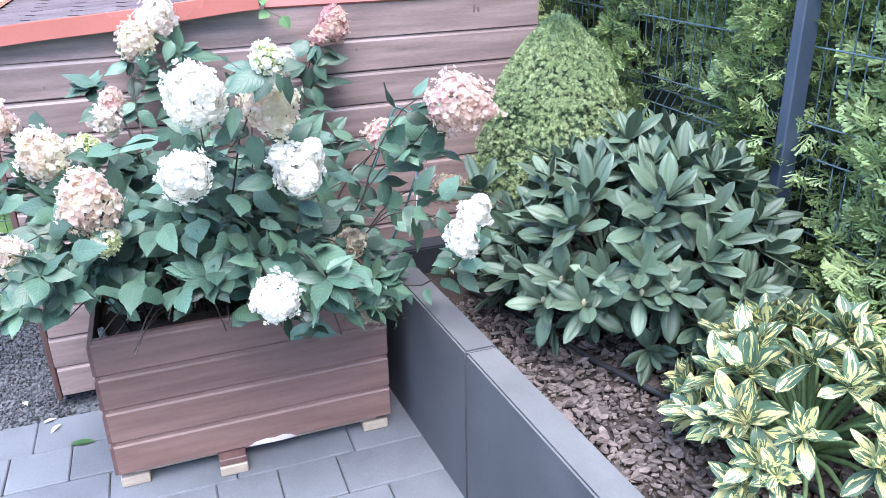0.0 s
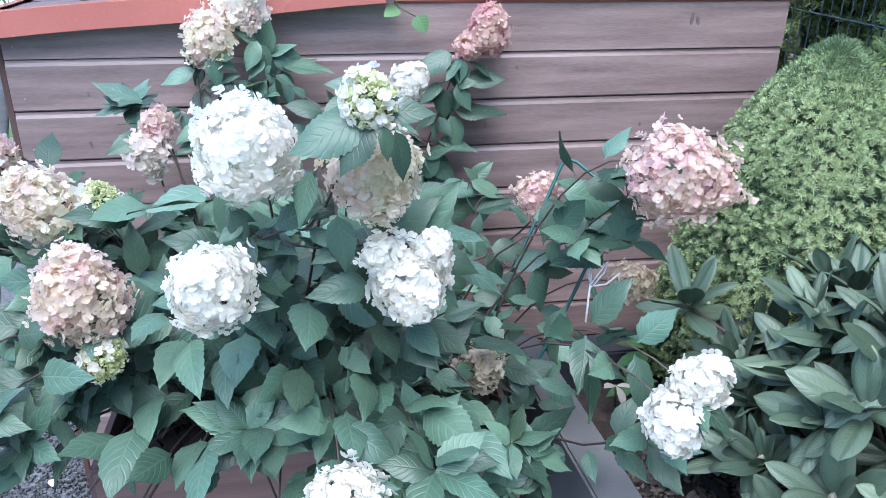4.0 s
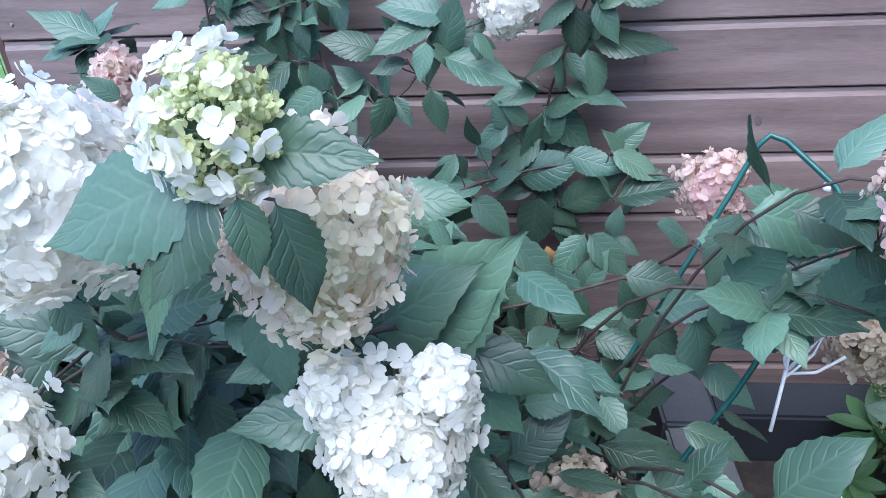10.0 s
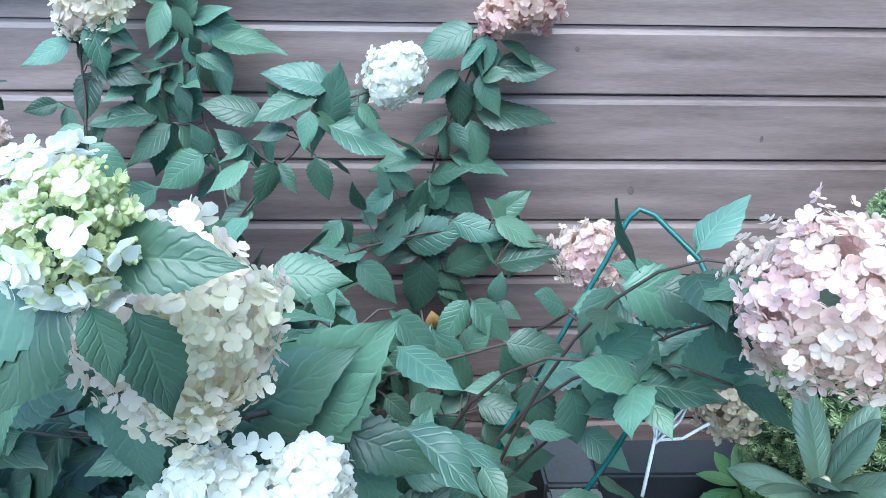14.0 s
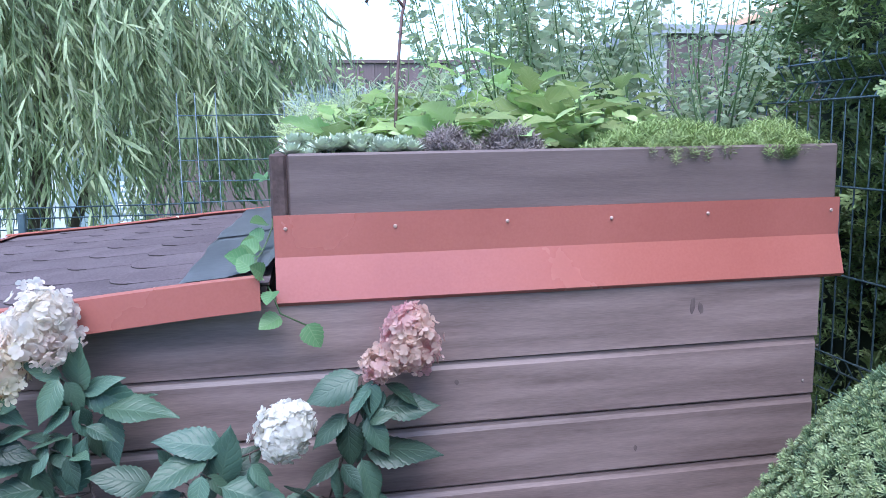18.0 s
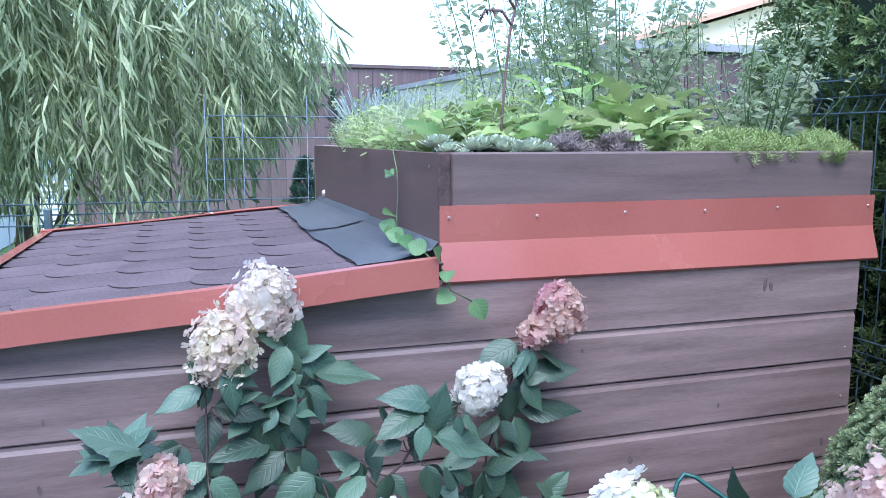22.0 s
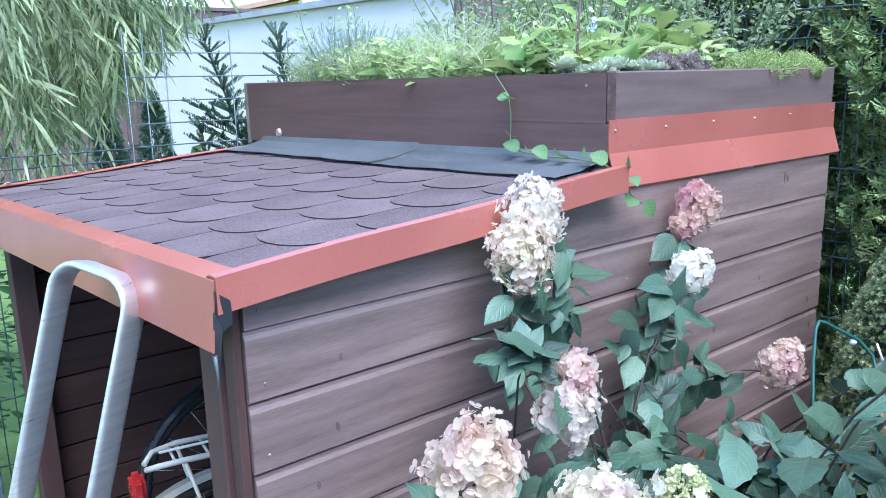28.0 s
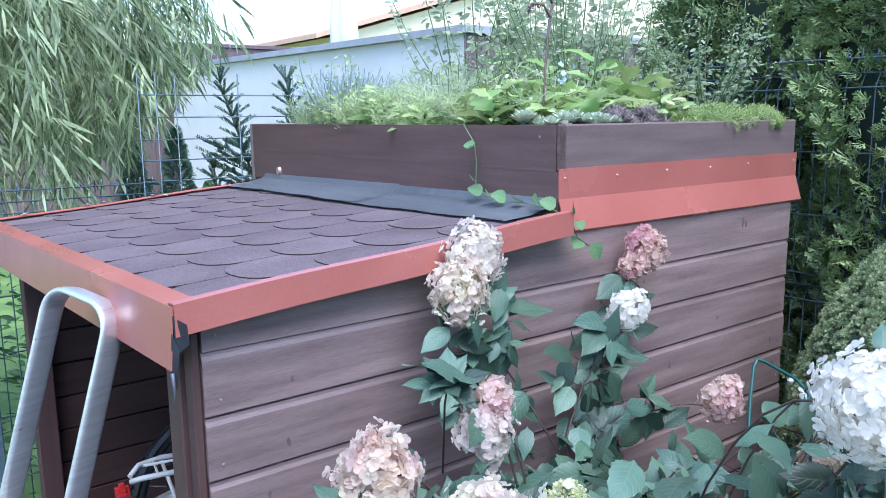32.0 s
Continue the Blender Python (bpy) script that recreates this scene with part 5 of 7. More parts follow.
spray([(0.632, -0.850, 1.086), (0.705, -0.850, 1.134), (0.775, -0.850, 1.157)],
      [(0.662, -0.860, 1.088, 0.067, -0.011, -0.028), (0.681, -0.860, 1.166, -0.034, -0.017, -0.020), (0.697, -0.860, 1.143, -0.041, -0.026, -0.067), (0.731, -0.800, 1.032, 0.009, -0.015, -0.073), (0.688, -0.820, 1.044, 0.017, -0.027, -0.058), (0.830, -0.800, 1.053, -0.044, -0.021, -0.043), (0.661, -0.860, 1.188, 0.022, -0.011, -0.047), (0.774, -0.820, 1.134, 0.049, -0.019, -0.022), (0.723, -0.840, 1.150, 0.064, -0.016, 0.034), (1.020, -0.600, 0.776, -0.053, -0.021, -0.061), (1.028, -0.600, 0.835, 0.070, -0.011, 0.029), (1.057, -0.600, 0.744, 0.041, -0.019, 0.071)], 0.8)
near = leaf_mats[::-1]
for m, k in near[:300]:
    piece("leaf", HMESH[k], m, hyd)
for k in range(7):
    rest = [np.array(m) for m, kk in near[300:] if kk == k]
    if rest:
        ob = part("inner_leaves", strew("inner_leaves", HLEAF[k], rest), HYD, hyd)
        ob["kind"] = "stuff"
# one dead leaf
DEAD = mat("dead_leaf", (0.4, 0.22, 0.08), (0.55, 0.34, 0.14), 30.0, 0.7, 0.3)
me = raw_mesh("dead_leaf", *leaf_grid(0.05, 0.028, 0.45, 6, 4, 0.6, 0.5, 0.9))
part("dead_leaf", me, DEAD, hyd, "withered ochre leaf").matrix_basis = aim((1.072, -0.200, 0.824), (0.15, -0.1, -1), 1.1, 0.0, (0.1, -1, 0.1))

# ---- green hoop with a string ----
hoop = thing("plant_hoop", (1.3, -0.4, 0.45), "dark green bent plant support hoop with white string", "plant support")
part("rod", tube([(1.141, -0.430, 0.614), (1.187, -0.400, 0.739), (1.268, -0.350, 0.882), (1.326, -0.315, 0.982), (1.358, -0.300, 1.052), (1.372, -0.300, 1.067), (1.394, -0.305, 1.060), (1.450, -0.360, 1.017), (1.469, -0.385, 0.982), (1.456, -0.400, 0.959), (1.394, -0.440, 0.864), (1.332, -0.470, 0.744), (1.267, -0.490, 0.627), (1.236, -0.500, 0.574)], 0.0042, 8), HOOPM, hoop)
part("string", tube([(1.372, -0.43, 1.045), (1.374, -0.455, 0.985), (1.366, -0.53, 0.93), (1.350, -0.575, 0.875), (1.338, -0.6, 0.80)], 0.0026, 5), STRING, hoop)
part("string", tube([(1.352, -0.57, 0.872), (1.372, -0.57, 0.905), (1.388, -0.565, 0.925), (1.380, -0.57, 0.9), (1.352, -0.575, 0.868), (1.345, -0.575, 0.895), (1.350, -0.57, 0.925)], 0.0022, 5), STRING, hoop)
part("string", tube([(1.352, -0.572, 0.87), (1.385, -0.575, 0.875), (1.415, -0.575, 0.9)], 0.0022, 5), STRING, hoop)
bm = bmesh.new()
bmesh.ops.create_uvsphere(bm, u_segments=8, v_segments=6, radius=0.008, matrix=Matrix.Translation((1.444, -0.350, 1.012)))
part("knot", bm, STRING, hoop)

# feathery sprig over the box corner, pale nozzle in the soil
sp = random.Random(3)
ms_ = []
for k in range(16):
    p0 = Vector((1.15 + sp.uniform(-0.04, 0.05), -0.58 + sp.uniform(-0.03, 0.03), 0.5))
    p1 = p0 + Vector((sp.uniform(-0.06, 0.08), sp.uniform(-0.09, -0.03), sp.uniform(-0.14, 0.03)))
    for q in range(22):
        p = p0.lerp(p1, q / 21) + Vector((0, 0, 0.05 * math.sin(q / 21 * 3.1)))
        ms_.append(np.array(aim(p, (sp.gauss(0, 1), sp.gauss(-0.3, 1), sp.gauss(0.1, 0.7)), sp.uniform(0.014, 0.024))))
ob = part("trailing_herb", strew("trailing_herb", leaf_grid(1.0, 0.16, 0.5, 2, 1, 0, 0.1, 0.8), ms_), STEMG)
tagged(ob, "feathery green trailing herb over the planter box corner", "plant", kind="stuff")
ob = part("hose_nozzle", tube([(0.345, -0.55, 0.46), (0.34, -0.56, 0.52), (0.337, -0.565, 0.55)], [0.013, 0.012, 0.009], 12), CONCTOP)
tagged(ob, "grey plastic watering nozzle standing in the planter soil", "nozzle")
# ---- rhododendron ----
def rosettes(parent, leafs, meshes, centres, material, root, stem_m, limit=300, per=(9, 13), rs=3, lift=0.35):
    """Whorls of leaves at the ends of branches; the nearest as parts, the rest joined."""
    r = random.Random(rs)
    mats = []
    for c, out, size in centres:
        c, out = Vector(c), Vector(out).normalized()
        st = bend(root, c, 0.05, (0, 0, 1), 5)
        part("branch", tube(st, [0.009, 0.008, 0.007, 0.006, 0.005, 0.004], 6), stem_m, parent)
        s1 = out.cross(Vector((0.13, 0.4, 0.9)))
        s1.normalize()
        s2 = out.cross(s1)
        n = r.randint(*per)
        a0 = r.uniform(0, 6)
        for q in range(n):
            a = a0 + q * 2.399 + r.gauss(0, 0.15)
            up = lift * (q / n) * 2.4 + r.uniform(-0.15, 0.2) - 0.15
            o = (s1 * math.cos(a) + s2 * math.sin(a)) + out * up
            o.z -= 0.1
            mats.append((aim(c - out * 0.02 * (1 - q / n), o, size * r.uniform(0.75, 1.12) * (1 - 0.25 * (q / n) ** 3), r.gauss(0, 0.2), up=out), r.randrange(len(leafs))))
    mats.sort(key=lambda it: it[0].translation.y + 0.5 * it[0].translation.x - 0.5 * it[0].translation.z)
    for m, k in mats[:limit]:
        piece("leaf", meshes[k], m, parent)
    for k in range(len(leafs)):
        rest = [np.array(m) for m, kk in mats[limit:] if kk == k]
        if rest:
            part("inner_leaves", strew("inner_leaves", leafs[k], rest), material, parent)["kind"] = "stuff"


rhodo = thing("rhododendron", (1.88, -0.9, 0.42), "low rhododendron bush with leathery dark green leaf whorls in bark mulch", "shrub")
def leathery_leaf(i, width, blunt=0.62):
    """A long oval leaf with a sunk midrib and margins rolled down."""
    v, f, uv = leaf_grid(1.0, width + 0.025 * i, 0.56, 10, 6, 0.0, 0.02 + 0.05 * i, blunt)
    for j in range(11):
        for q in range(7):
            u = q / 3 - 1
            wd = abs(v[j * 7 + 6][0])
            v[j * 7 + q][2] += wd * (0.42 * abs(u) - 0.45 * u * u * abs(u)) * (1 + 0.3 * i) + 0.012 * math.sin(j * 0.9 + i * 2 + (1.5 if u > 0 else 0)) * abs(u)
    return v, f, uv


RL = [leathery_leaf(i, 0.315) for i in range(4)]
RM = [raw_mesh("leaf", *g) for g in RL]
for me in RM:
    me.materials.append(RHODO)
rr_ = random.Random(21)
cents = [((1.55, -0.63, 0.84), (-0.1, -0.1, 1), 0.14), ((1.6, -0.75, 0.7), (-0.5, -0.3, 0.7), 0.12)]
for i in range(104):
    h = (i + 0.5) / 104
    a = i * 2.39996 + rr_.gauss(0, 0.2)
    rad = math.sqrt(max(1 - h * h, 0.02))
    d = Vector((rad * math.cos(a), rad * math.sin(a), h))
    c = Vector((1.97 + 0.42 * d.x, -0.92 + 0.46 * d.y, 0.5 + 0.52 * max(d.z, 0) * rr_.uniform(0.85, 1.08)))
    if c.x > 2.39 or (c.z < 0.62 and c.x + c.y < 0.78):
        continue
    cents.append((c, (d.x, d.y, d.z + 0.6), rr_.uniform(0.115, 0.155)))
for i in range(70):
    h = (i + 0.5) / 70
    a = i * 2.39996
    rad = math.sqrt(max(1 - h * h, 0.02)) * rr_.uniform(0.55, 0.85)
    d = Vector((rad * math.cos(a), rad * math.sin(a), h * 0.78))
    cents.append(((1.97 + 0.42 * d.x, -0.92 + 0.46 * d.y, 0.47 + 0.5 * d.z), (d.x * 1.4, d.y * 1.4, 0.15), rr_.uniform(0.1, 0.13)))
rosettes(rhodo, RL, RM, cents, RHODO, (1.95, -0.86, 0.42), STEM, 300, (8, 12), 3, 1.15)
BUD = mat("rhododendron_bud", (0.3, 0.26, 0.18), (0.45, 0.4, 0.28), 40.0, 0.5, 0.1)
for c, out, size in cents[:40]:
    bm = bmesh.new()
    bmesh.ops.create_uvsphere(bm, u_segments=7, v_segments=6, radius=0.008, matrix=Matrix.Translation(Vector(c) + Vector(out).normalized() * 0.012) @ Matrix.Diagonal((1, 1, 1.5, 1)))
    part("bud", bm, BUD, rhodo)

# ---- variegated shrub ----
varieg = thing("variegated_shrub", (1.95, -1.62, 0.42), "low evergreen shrub with cream-edged green leaves", "shrub")
VL = [leaf_grid(1.0, 0.4, 0.55, 10, 6, 0.25, 0.05 + 0.08 * i, 0.75, wave=0.035, ph=i * 2.1) for i in range(3)]
VM = [raw_mesh("leaf", *g) for g in VL]
for me in VM:
    me.materials.append(VARIEG)
vr = random.Random(5)
cents = []
for i in range(60):
    h = vr.uniform(0.0, 1.0)
    a = i * 2.39996
    rad = math.sqrt(max(1 - h * h, 0.02))
    d = Vector((rad * math.cos(a), rad * math.sin(a), h))
    cents.append(((2.01 + 0.32 * d.x, -1.7 + 0.34 * d.y, 0.46 + 0.3 * d.z), (d.x, d.y, d.z + 0.6), vr.uniform(0.085, 0.12)))
rosettes(varieg, VL, VM, cents, VARIEG, (1.98, -1.68, 0.42), STEMG, 300, (9, 13), 8, 1.1)

# ---- small bush by the hoop ----
small = thing("young_shrub", (1.62, -0.34, 0.42), "small bright green young shrub in the bed", "shrub")
SMALLM = leaf_mat("bright_leaf", (0.035, 0.1, 0.035), (0.075, 0.16, 0.055), (0.14, 0.22, 0.09), 8.0, 0.4, 0.25, 0.2)
SL = [leaf_grid(1.0, 0.36, 0.5, 5, 4, 0.2, 0.15 + 0.1 * i, 0.8) for i in range(2)]
SM = [raw_mesh("leaf", *g) for g in SL]
for me in SM:
    me.materials.append(SMALLM)
rosettes(small, SL, SM, [((1.6, -0.36, 0.58), (0, -0.2, 1), 0.09), ((1.68, -0.34, 0.52), (0.4, -0.3, 0.8), 0.08), ((1.56, -0.4, 0.5), (-0.4, -0.4, 0.8), 0.08)], SMALLM, (1.62, -0.34, 0.42), STEMG, 60, (8, 10), 2)

# ---- needles and scales: templates ----
def quads(rects):
    """Template of thin blades: (root, tip, width, up) each one quad pair."""
    V, F = [], []
    for p, q, wd in rects:
        p, q = Vector(p), Vector(q)
        d = (q - p).normalized()
        s = d.cross(Vector((0.3, 0.2, 0.93)))
        s = s.normalized() * wd / 2
        o = len(V)
        V += [tuple(p - s * 0.6), tuple(p + s * 0.6), tuple(q + s), tuple(q - s)]
        F.append((o, o + 1, o + 2, o + 3))
    return np.array(V), np.array(F), None


def plant_mat(name, c1, c2, scale=6.0, rough=0.6, vary=0.35, trans=0.15):
    m = mat(name, c1, c2, scale, rough, 0.0, vary=vary)
    if trans:
        t = m.node_tree
        b = t.nodes["Principled BSDF"]
        tr = t.nodes.new("ShaderNodeBsdfTranslucent")
        for lk in list(t.links):
            if lk.to_socket == b.inputs["Base Color"]:
                t.links.new(lk.from_socket, tr.inputs[0])
        ms = t.nodes.new("ShaderNodeMixShader")
        ms.inputs[0].default_value = trans
        t.links.new(b.outputs[0], ms.inputs[1])
        t.links.new(tr.outputs[0], ms.inputs[2])
        t.links.new(ms.outputs[0], t.nodes["Material Output"].inputs[0])
    return m


NEEDLE = plant_mat("spruce_needle", (0.085, 0.15, 0.075), (0.185, 0.265, 0.135))
NEEDLETIP = plant_mat("fresh_spruce_tip", (0.24, 0.32, 0.15), (0.36, 0.43, 0.22))
THUJA = plant_mat("thuja_scale", (0.165, 0.26, 0.11), (0.38, 0.47, 0.21), 3.0, vary=0.45)
THUJALT = plant_mat("thuja_light_scale", (0.2, 0.3, 0.11), (0.4, 0.48, 0.2), 3.0)
WILLOW = plant_mat("willow_leaf", (0.13, 0.2, 0.095), (0.5, 0.57, 0.33), 2.0, 0.45, 0.5, 0.35)
SEDGE = plant_mat("green_weed", (0.34, 0.45, 0.18), (0.52, 0.6, 0.32), 9.0, 0.6, 0.35, 0.3)
BLUEGREY = plant_mat("blue_grey_foliage", (0.3, 0.38, 0.38), (0.45, 0.52, 0.52), 9.0, 0.7, 0.25, 0.2)
FIR = plant_mat("dark_fir_needle", (0.045, 0.1, 0.07), (0.08, 0.15, 0.105), 6.0)
# INNER stands for the shade deep inside the crowns, put into colour
INNER = plant_mat("inner_crown_shade", (0.024, 0.04, 0.026), (0.05, 0.072, 0.045), 9.0, 0.9, 0.2, 0.0)
SEMP = plant_mat("houseleek", (0.42, 0.5, 0.38), (0.6, 0.66, 0.5), 30.0, 0.5, 0.2, 0.05)
STALK = mat("dry_reddish_stalk", (0.13, 0.08, 0.08), (0.22, 0.14, 0.14), 40.0, 0.8, 0.2)
DRY = plant_mat("dry_grey_needles", (0.15, 0.12, 0.115), (0.36, 0.31, 0.3), 20.0, 0.8, 0.3, 0.0)
SKYFLOWER = mat("pale_blue_petal", (0.42, 0.54, 0.78), (0.56, 0.66, 0.84), 30.0, 0.6, 0.1)
BIGWEED = leaf_mat("dock_leaf", (0.3, 0.45, 0.16), (0.46, 0.59, 0.25), (0.46, 0.56, 0.3), 7.0, 0.5, 0.4, 0.4)


def outward(r, at, out, jitter, smin, smax):
    o = (Vector(out) + Vector((r.gauss(0, jitter), r.gauss(0, jitter), r.gauss(0, jitter)))).normalized()
    s = r.uniform(smin, smax)
    return np.array(Matrix.Translation(at) @ o.to_track_quat("Z", "Y").to_matrix().to_4x4() @ Matrix.Rotation(r.uniform(0, 6.3), 4, "Z") @ Matrix.Diagonal((s, s, s, 1)))


# ---- dwarf spruce ----
con = thing("dwarf_conifer", (1.93, -0.42, 0.42), "dense rounded dwarf spruce with pale fresh tips beside the shed", "conifer")
cr = random.Random(9)
part("trunk", tube([(1.93, -0.42, 0.41), (1.93, -0.42, 0.7), (1.93, -0.42, 1.1)], [0.02, 0.016, 0.006], 8), STEM, con)


def con_r(s):
    return 0.315 * (1 - s ** 2.3) ** 0.66 * (0.8 + 0.2 * min(s * 4 + 0.2, 1))


TUFT = quads([((0, 0, 0), (math.cos(a) * 0.72 * k, math.sin(a) * 0.72 * k, 0.85 + 0.3 * (1 - k)), 0.085) for a, k in [(i * 2.4, 0.25 + 0.75 * ((i * 7) % 11) / 11) for i in range(11)]])
CTUFT = quads([((0, 0, 0), (math.cos(a) * 0.95 * k, math.sin(a) * 0.95 * k, 0.75 + 0.35 * (1 - k)), 0.07) for a, k in [(i * 2.4, 0.25 + 0.75 * ((i * 7) % 13) / 13) for i in range(14)]])
STAR = quads([((0, 0, 0.1), (math.cos(i * 2.4) * k, math.sin(i * 2.4) * k, 0.95 - 0.75 * k * k), 0.15) for i, k in [(i, 0.3 + 0.75 * ((i * 8) % 19) / 19) for i in range(19)]])
dark, tips = [], []
for i in range(16000):
    s = cr.random() ** 1.1
    a = cr.uniform(0, 2 * math.pi)
    q = Vector((math.cos(a), math.sin(a), s * 2.4))
    lump = 1 + 0.1 * noise.noise(q * 2.6) + 0.06 * noise.noise(q * 7)
    fresh = i % 2 == 0 or s > 0.7 and i % 4 == 1
    R = con_r(s) * lump * (cr.uniform(0.97, 1.04) if fresh else cr.uniform(0.84, 0.965))
    p = Vector((1.93 + R * math.cos(a), -0.42 + R * math.sin(a), 0.46 + 0.88 * s))
    o = Vector((math.cos(a), math.sin(a), 0.35 + 1.2 * s ** 2))
    if fresh:
        tips.append(outward(cr, p, o, 0.35, 0.009, 0.0145))
    else:
        dark.append(outward(cr, p, o + Vector((0, 0, -0.35 * (1 - s))), 0.4, 0.015, 0.026))
part("crown", strew("crown", CTUFT, dark), NEEDLE, con)["kind"] = "stuff"
part("fresh_growth", strew("fresh_growth", STAR, tips), NEEDLETIP, con)["kind"] = "stuff"
# closed dark core behind the needles, painted as the crown's inner shade
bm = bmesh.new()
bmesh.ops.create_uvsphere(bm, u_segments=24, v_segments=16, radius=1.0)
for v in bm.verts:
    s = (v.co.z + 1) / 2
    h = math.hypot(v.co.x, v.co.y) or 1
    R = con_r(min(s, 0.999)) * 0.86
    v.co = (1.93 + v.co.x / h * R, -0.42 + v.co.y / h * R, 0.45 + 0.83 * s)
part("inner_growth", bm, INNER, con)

# ---- thuja hedge ----
def frond(seed):
    """A flat, uneven fan of scale-clad twiglets, branched twice."""
    r = random.Random(seed)
    rects = []
    for i in range(5):
        t = i / 5
        rects.append(((0.005 * math.sin(i + seed), 0.13 * t, 0), (0.005 * math.sin(i + 1 + seed), 0.13 * (t + 0.25), 0), 0.011))
        for sg in (-1, 1):
            ln = (0.075 * (1 - t) + 0.026) * r.uniform(0.55, 1.15)
            lean = r.uniform(0.45, 0.85)
            root = Vector((0, 0.13 * (t + r.uniform(-0.06, 0.06)), 0))
            tip = root + Vector((sg * ln * lean, ln * r.uniform(0.6, 0.9), 0.03 * r.uniform(-1, 1)))
            rects.append((root, tip, r.uniform(0.011, 0.015)))
            p = root.lerp(tip, r.uniform(0.35, 0.6))
            rects.append((p, p + Vector((sg * ln * r.uniform(-0.1, 0.3), ln * r.uniform(0.35, 0.6), 0.012 * r.uniform(-1, 1))), r.uniform(0.0095, 0.013)))
    V, F = [], []
    for p, q, wd in rects:
        p, q = Vector(p), Vector(q)
        d = (q - p).normalized()
        s = Vector((d.y, -d.x, 0)).normalized() * wd / 2
        o = len(V)
        V += [tuple(p - s * 0.6), tuple(p + s * 0.6), tuple(q + s), tuple(q - s)]
        F.append((o, o + 1, o + 2, o + 3))
    return np.array(V), np.array(F), None


FROND, FROND_B = frond(4), frond(9)
tr_ = random.Random(31)
for y0, hgt, rad in ((-2.45, 3.3, 0.52), (-1.65, 3.3, 0.52), (-0.85, 3.5, 0.5), (-0.1, 3.5, 0.48), (0.62, 3.6, 0.45)):
    x0 = 2.88 if y0 > -1.2 else 2.86
    th = thing("thuja", (x0, y0, GROUND), "tall dense green thuja column behind the wire fence", "conifer", "thuja hedge")
    part("trunk", tube([(x0, y0, GROUND), (x0, y0, 1.5), (x0, y0, hgt - 0.3)], [0.06, 0.05, 0.015], 8), WILLOWBARK, th)
    # dark core added so that gaps between the sprays look shaded
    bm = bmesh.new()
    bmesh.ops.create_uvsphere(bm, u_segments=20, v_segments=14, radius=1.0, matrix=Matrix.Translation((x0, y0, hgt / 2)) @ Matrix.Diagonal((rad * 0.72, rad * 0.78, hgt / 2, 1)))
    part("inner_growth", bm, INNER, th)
    a_, b_ = [], []
    for i in range(7600 if y0 > -1.2 else 6400 if y0 > -2 else 2400):
        z = GROUND + 0.05 + (hgt - 0.1) * tr_.random()
        s = z / hgt
        R = rad * (1 - max(s - 0.55, 0) ** 1.5 * 1.4) * tr_.uniform(0.78, 1.03)
        a = tr_.uniform(math.pi * 0.5, math.pi * 1.5) if tr_.random() < 0.75 else tr_.uniform(0, 6.28)
        R *= 1 + 0.13 * math.sin(a * 5 + z * 4 + y0) + 0.09 * math.sin(z * 11 + a * 3)
        p = Vector((x0 + R * math.cos(a), y0 + R * math.sin(a), z))
        o = Vector((math.cos(a) + tr_.gauss(0, 0.35), math.sin(a) + tr_.gauss(0, 0.35), 0.5 + tr_.gauss(0, 0.4)))
        m = aim(p, o, tr_.uniform(0.34, 0.6) * (1.1 if y0 < -1.2 else 1.0), tr_.uniform(-1.3, 1.3))
        (b_ if tr_.random() < 0.35 else a_).append(np.array(m))
    part("crown", strew("crown", FROND, a_), THUJA, th)["kind"] = "stuff"
    part("fresh_sprays", strew("fresh_sprays", FROND_B, b_), THUJALT, th)["kind"] = "stuff"

# ---- willow ----
wil = thing("weeping_willow", (-0.4, 3.1, GROUND), "weeping willow with long hanging leafy shoots on the lawn", "tree")
wr = random.Random(17)
part("trunk", tube([(-0.42, 3.1, GROUND - 0.1), (-0.40, 3.08, 0.5), (-0.36, 3.05, 1.1), (-0.3, 3.05, 1.7), (-0.2, 3.1, 2.4), (-0.1, 3.2, 3.0)], [0.075, 0.062, 0.055, 0.05, 0.035, 0.02], 10), WILLOWBARK, wil)
part("limb", tube([(-0.41, 3.1, 0.35), (-0.28, 3.15, 0.8), (-0.22, 3.2, 1.2), (-0.05, 3.2, 1.6), (0.2, 3.2, 1.9)], [0.045, 0.036, 0.03, 0.022, 0.012], 8), WILLOWBARK, wil)
part("limb", tube([(-0.3, 3.05, 1.6), (-0.8, 2.9, 2.0), (-1.3, 2.8, 2.3)], [0.035, 0.025, 0.012], 8), WILLOWBARK, wil)
part("limb", tube([(-0.28, 3.05, 1.8), (-0.2, 2.7, 2.2), (-0.1, 2.4, 2.4)], [0.03, 0.02, 0.01], 8), WILLOWBARK, wil)
part("limb", tube([(-0.2, 3.1, 2.3), (0.3, 3.2, 2.6), (0.8, 3.2, 2.7)], [0.03, 0.02, 0.01], 8), WILLOWBARK, wil)
WLEAF = leaf_grid(1.0, 0.1, 0.4, 4, 1, 0.0, 0.25, 0.8)
wl = []
shoots = bmesh.new()
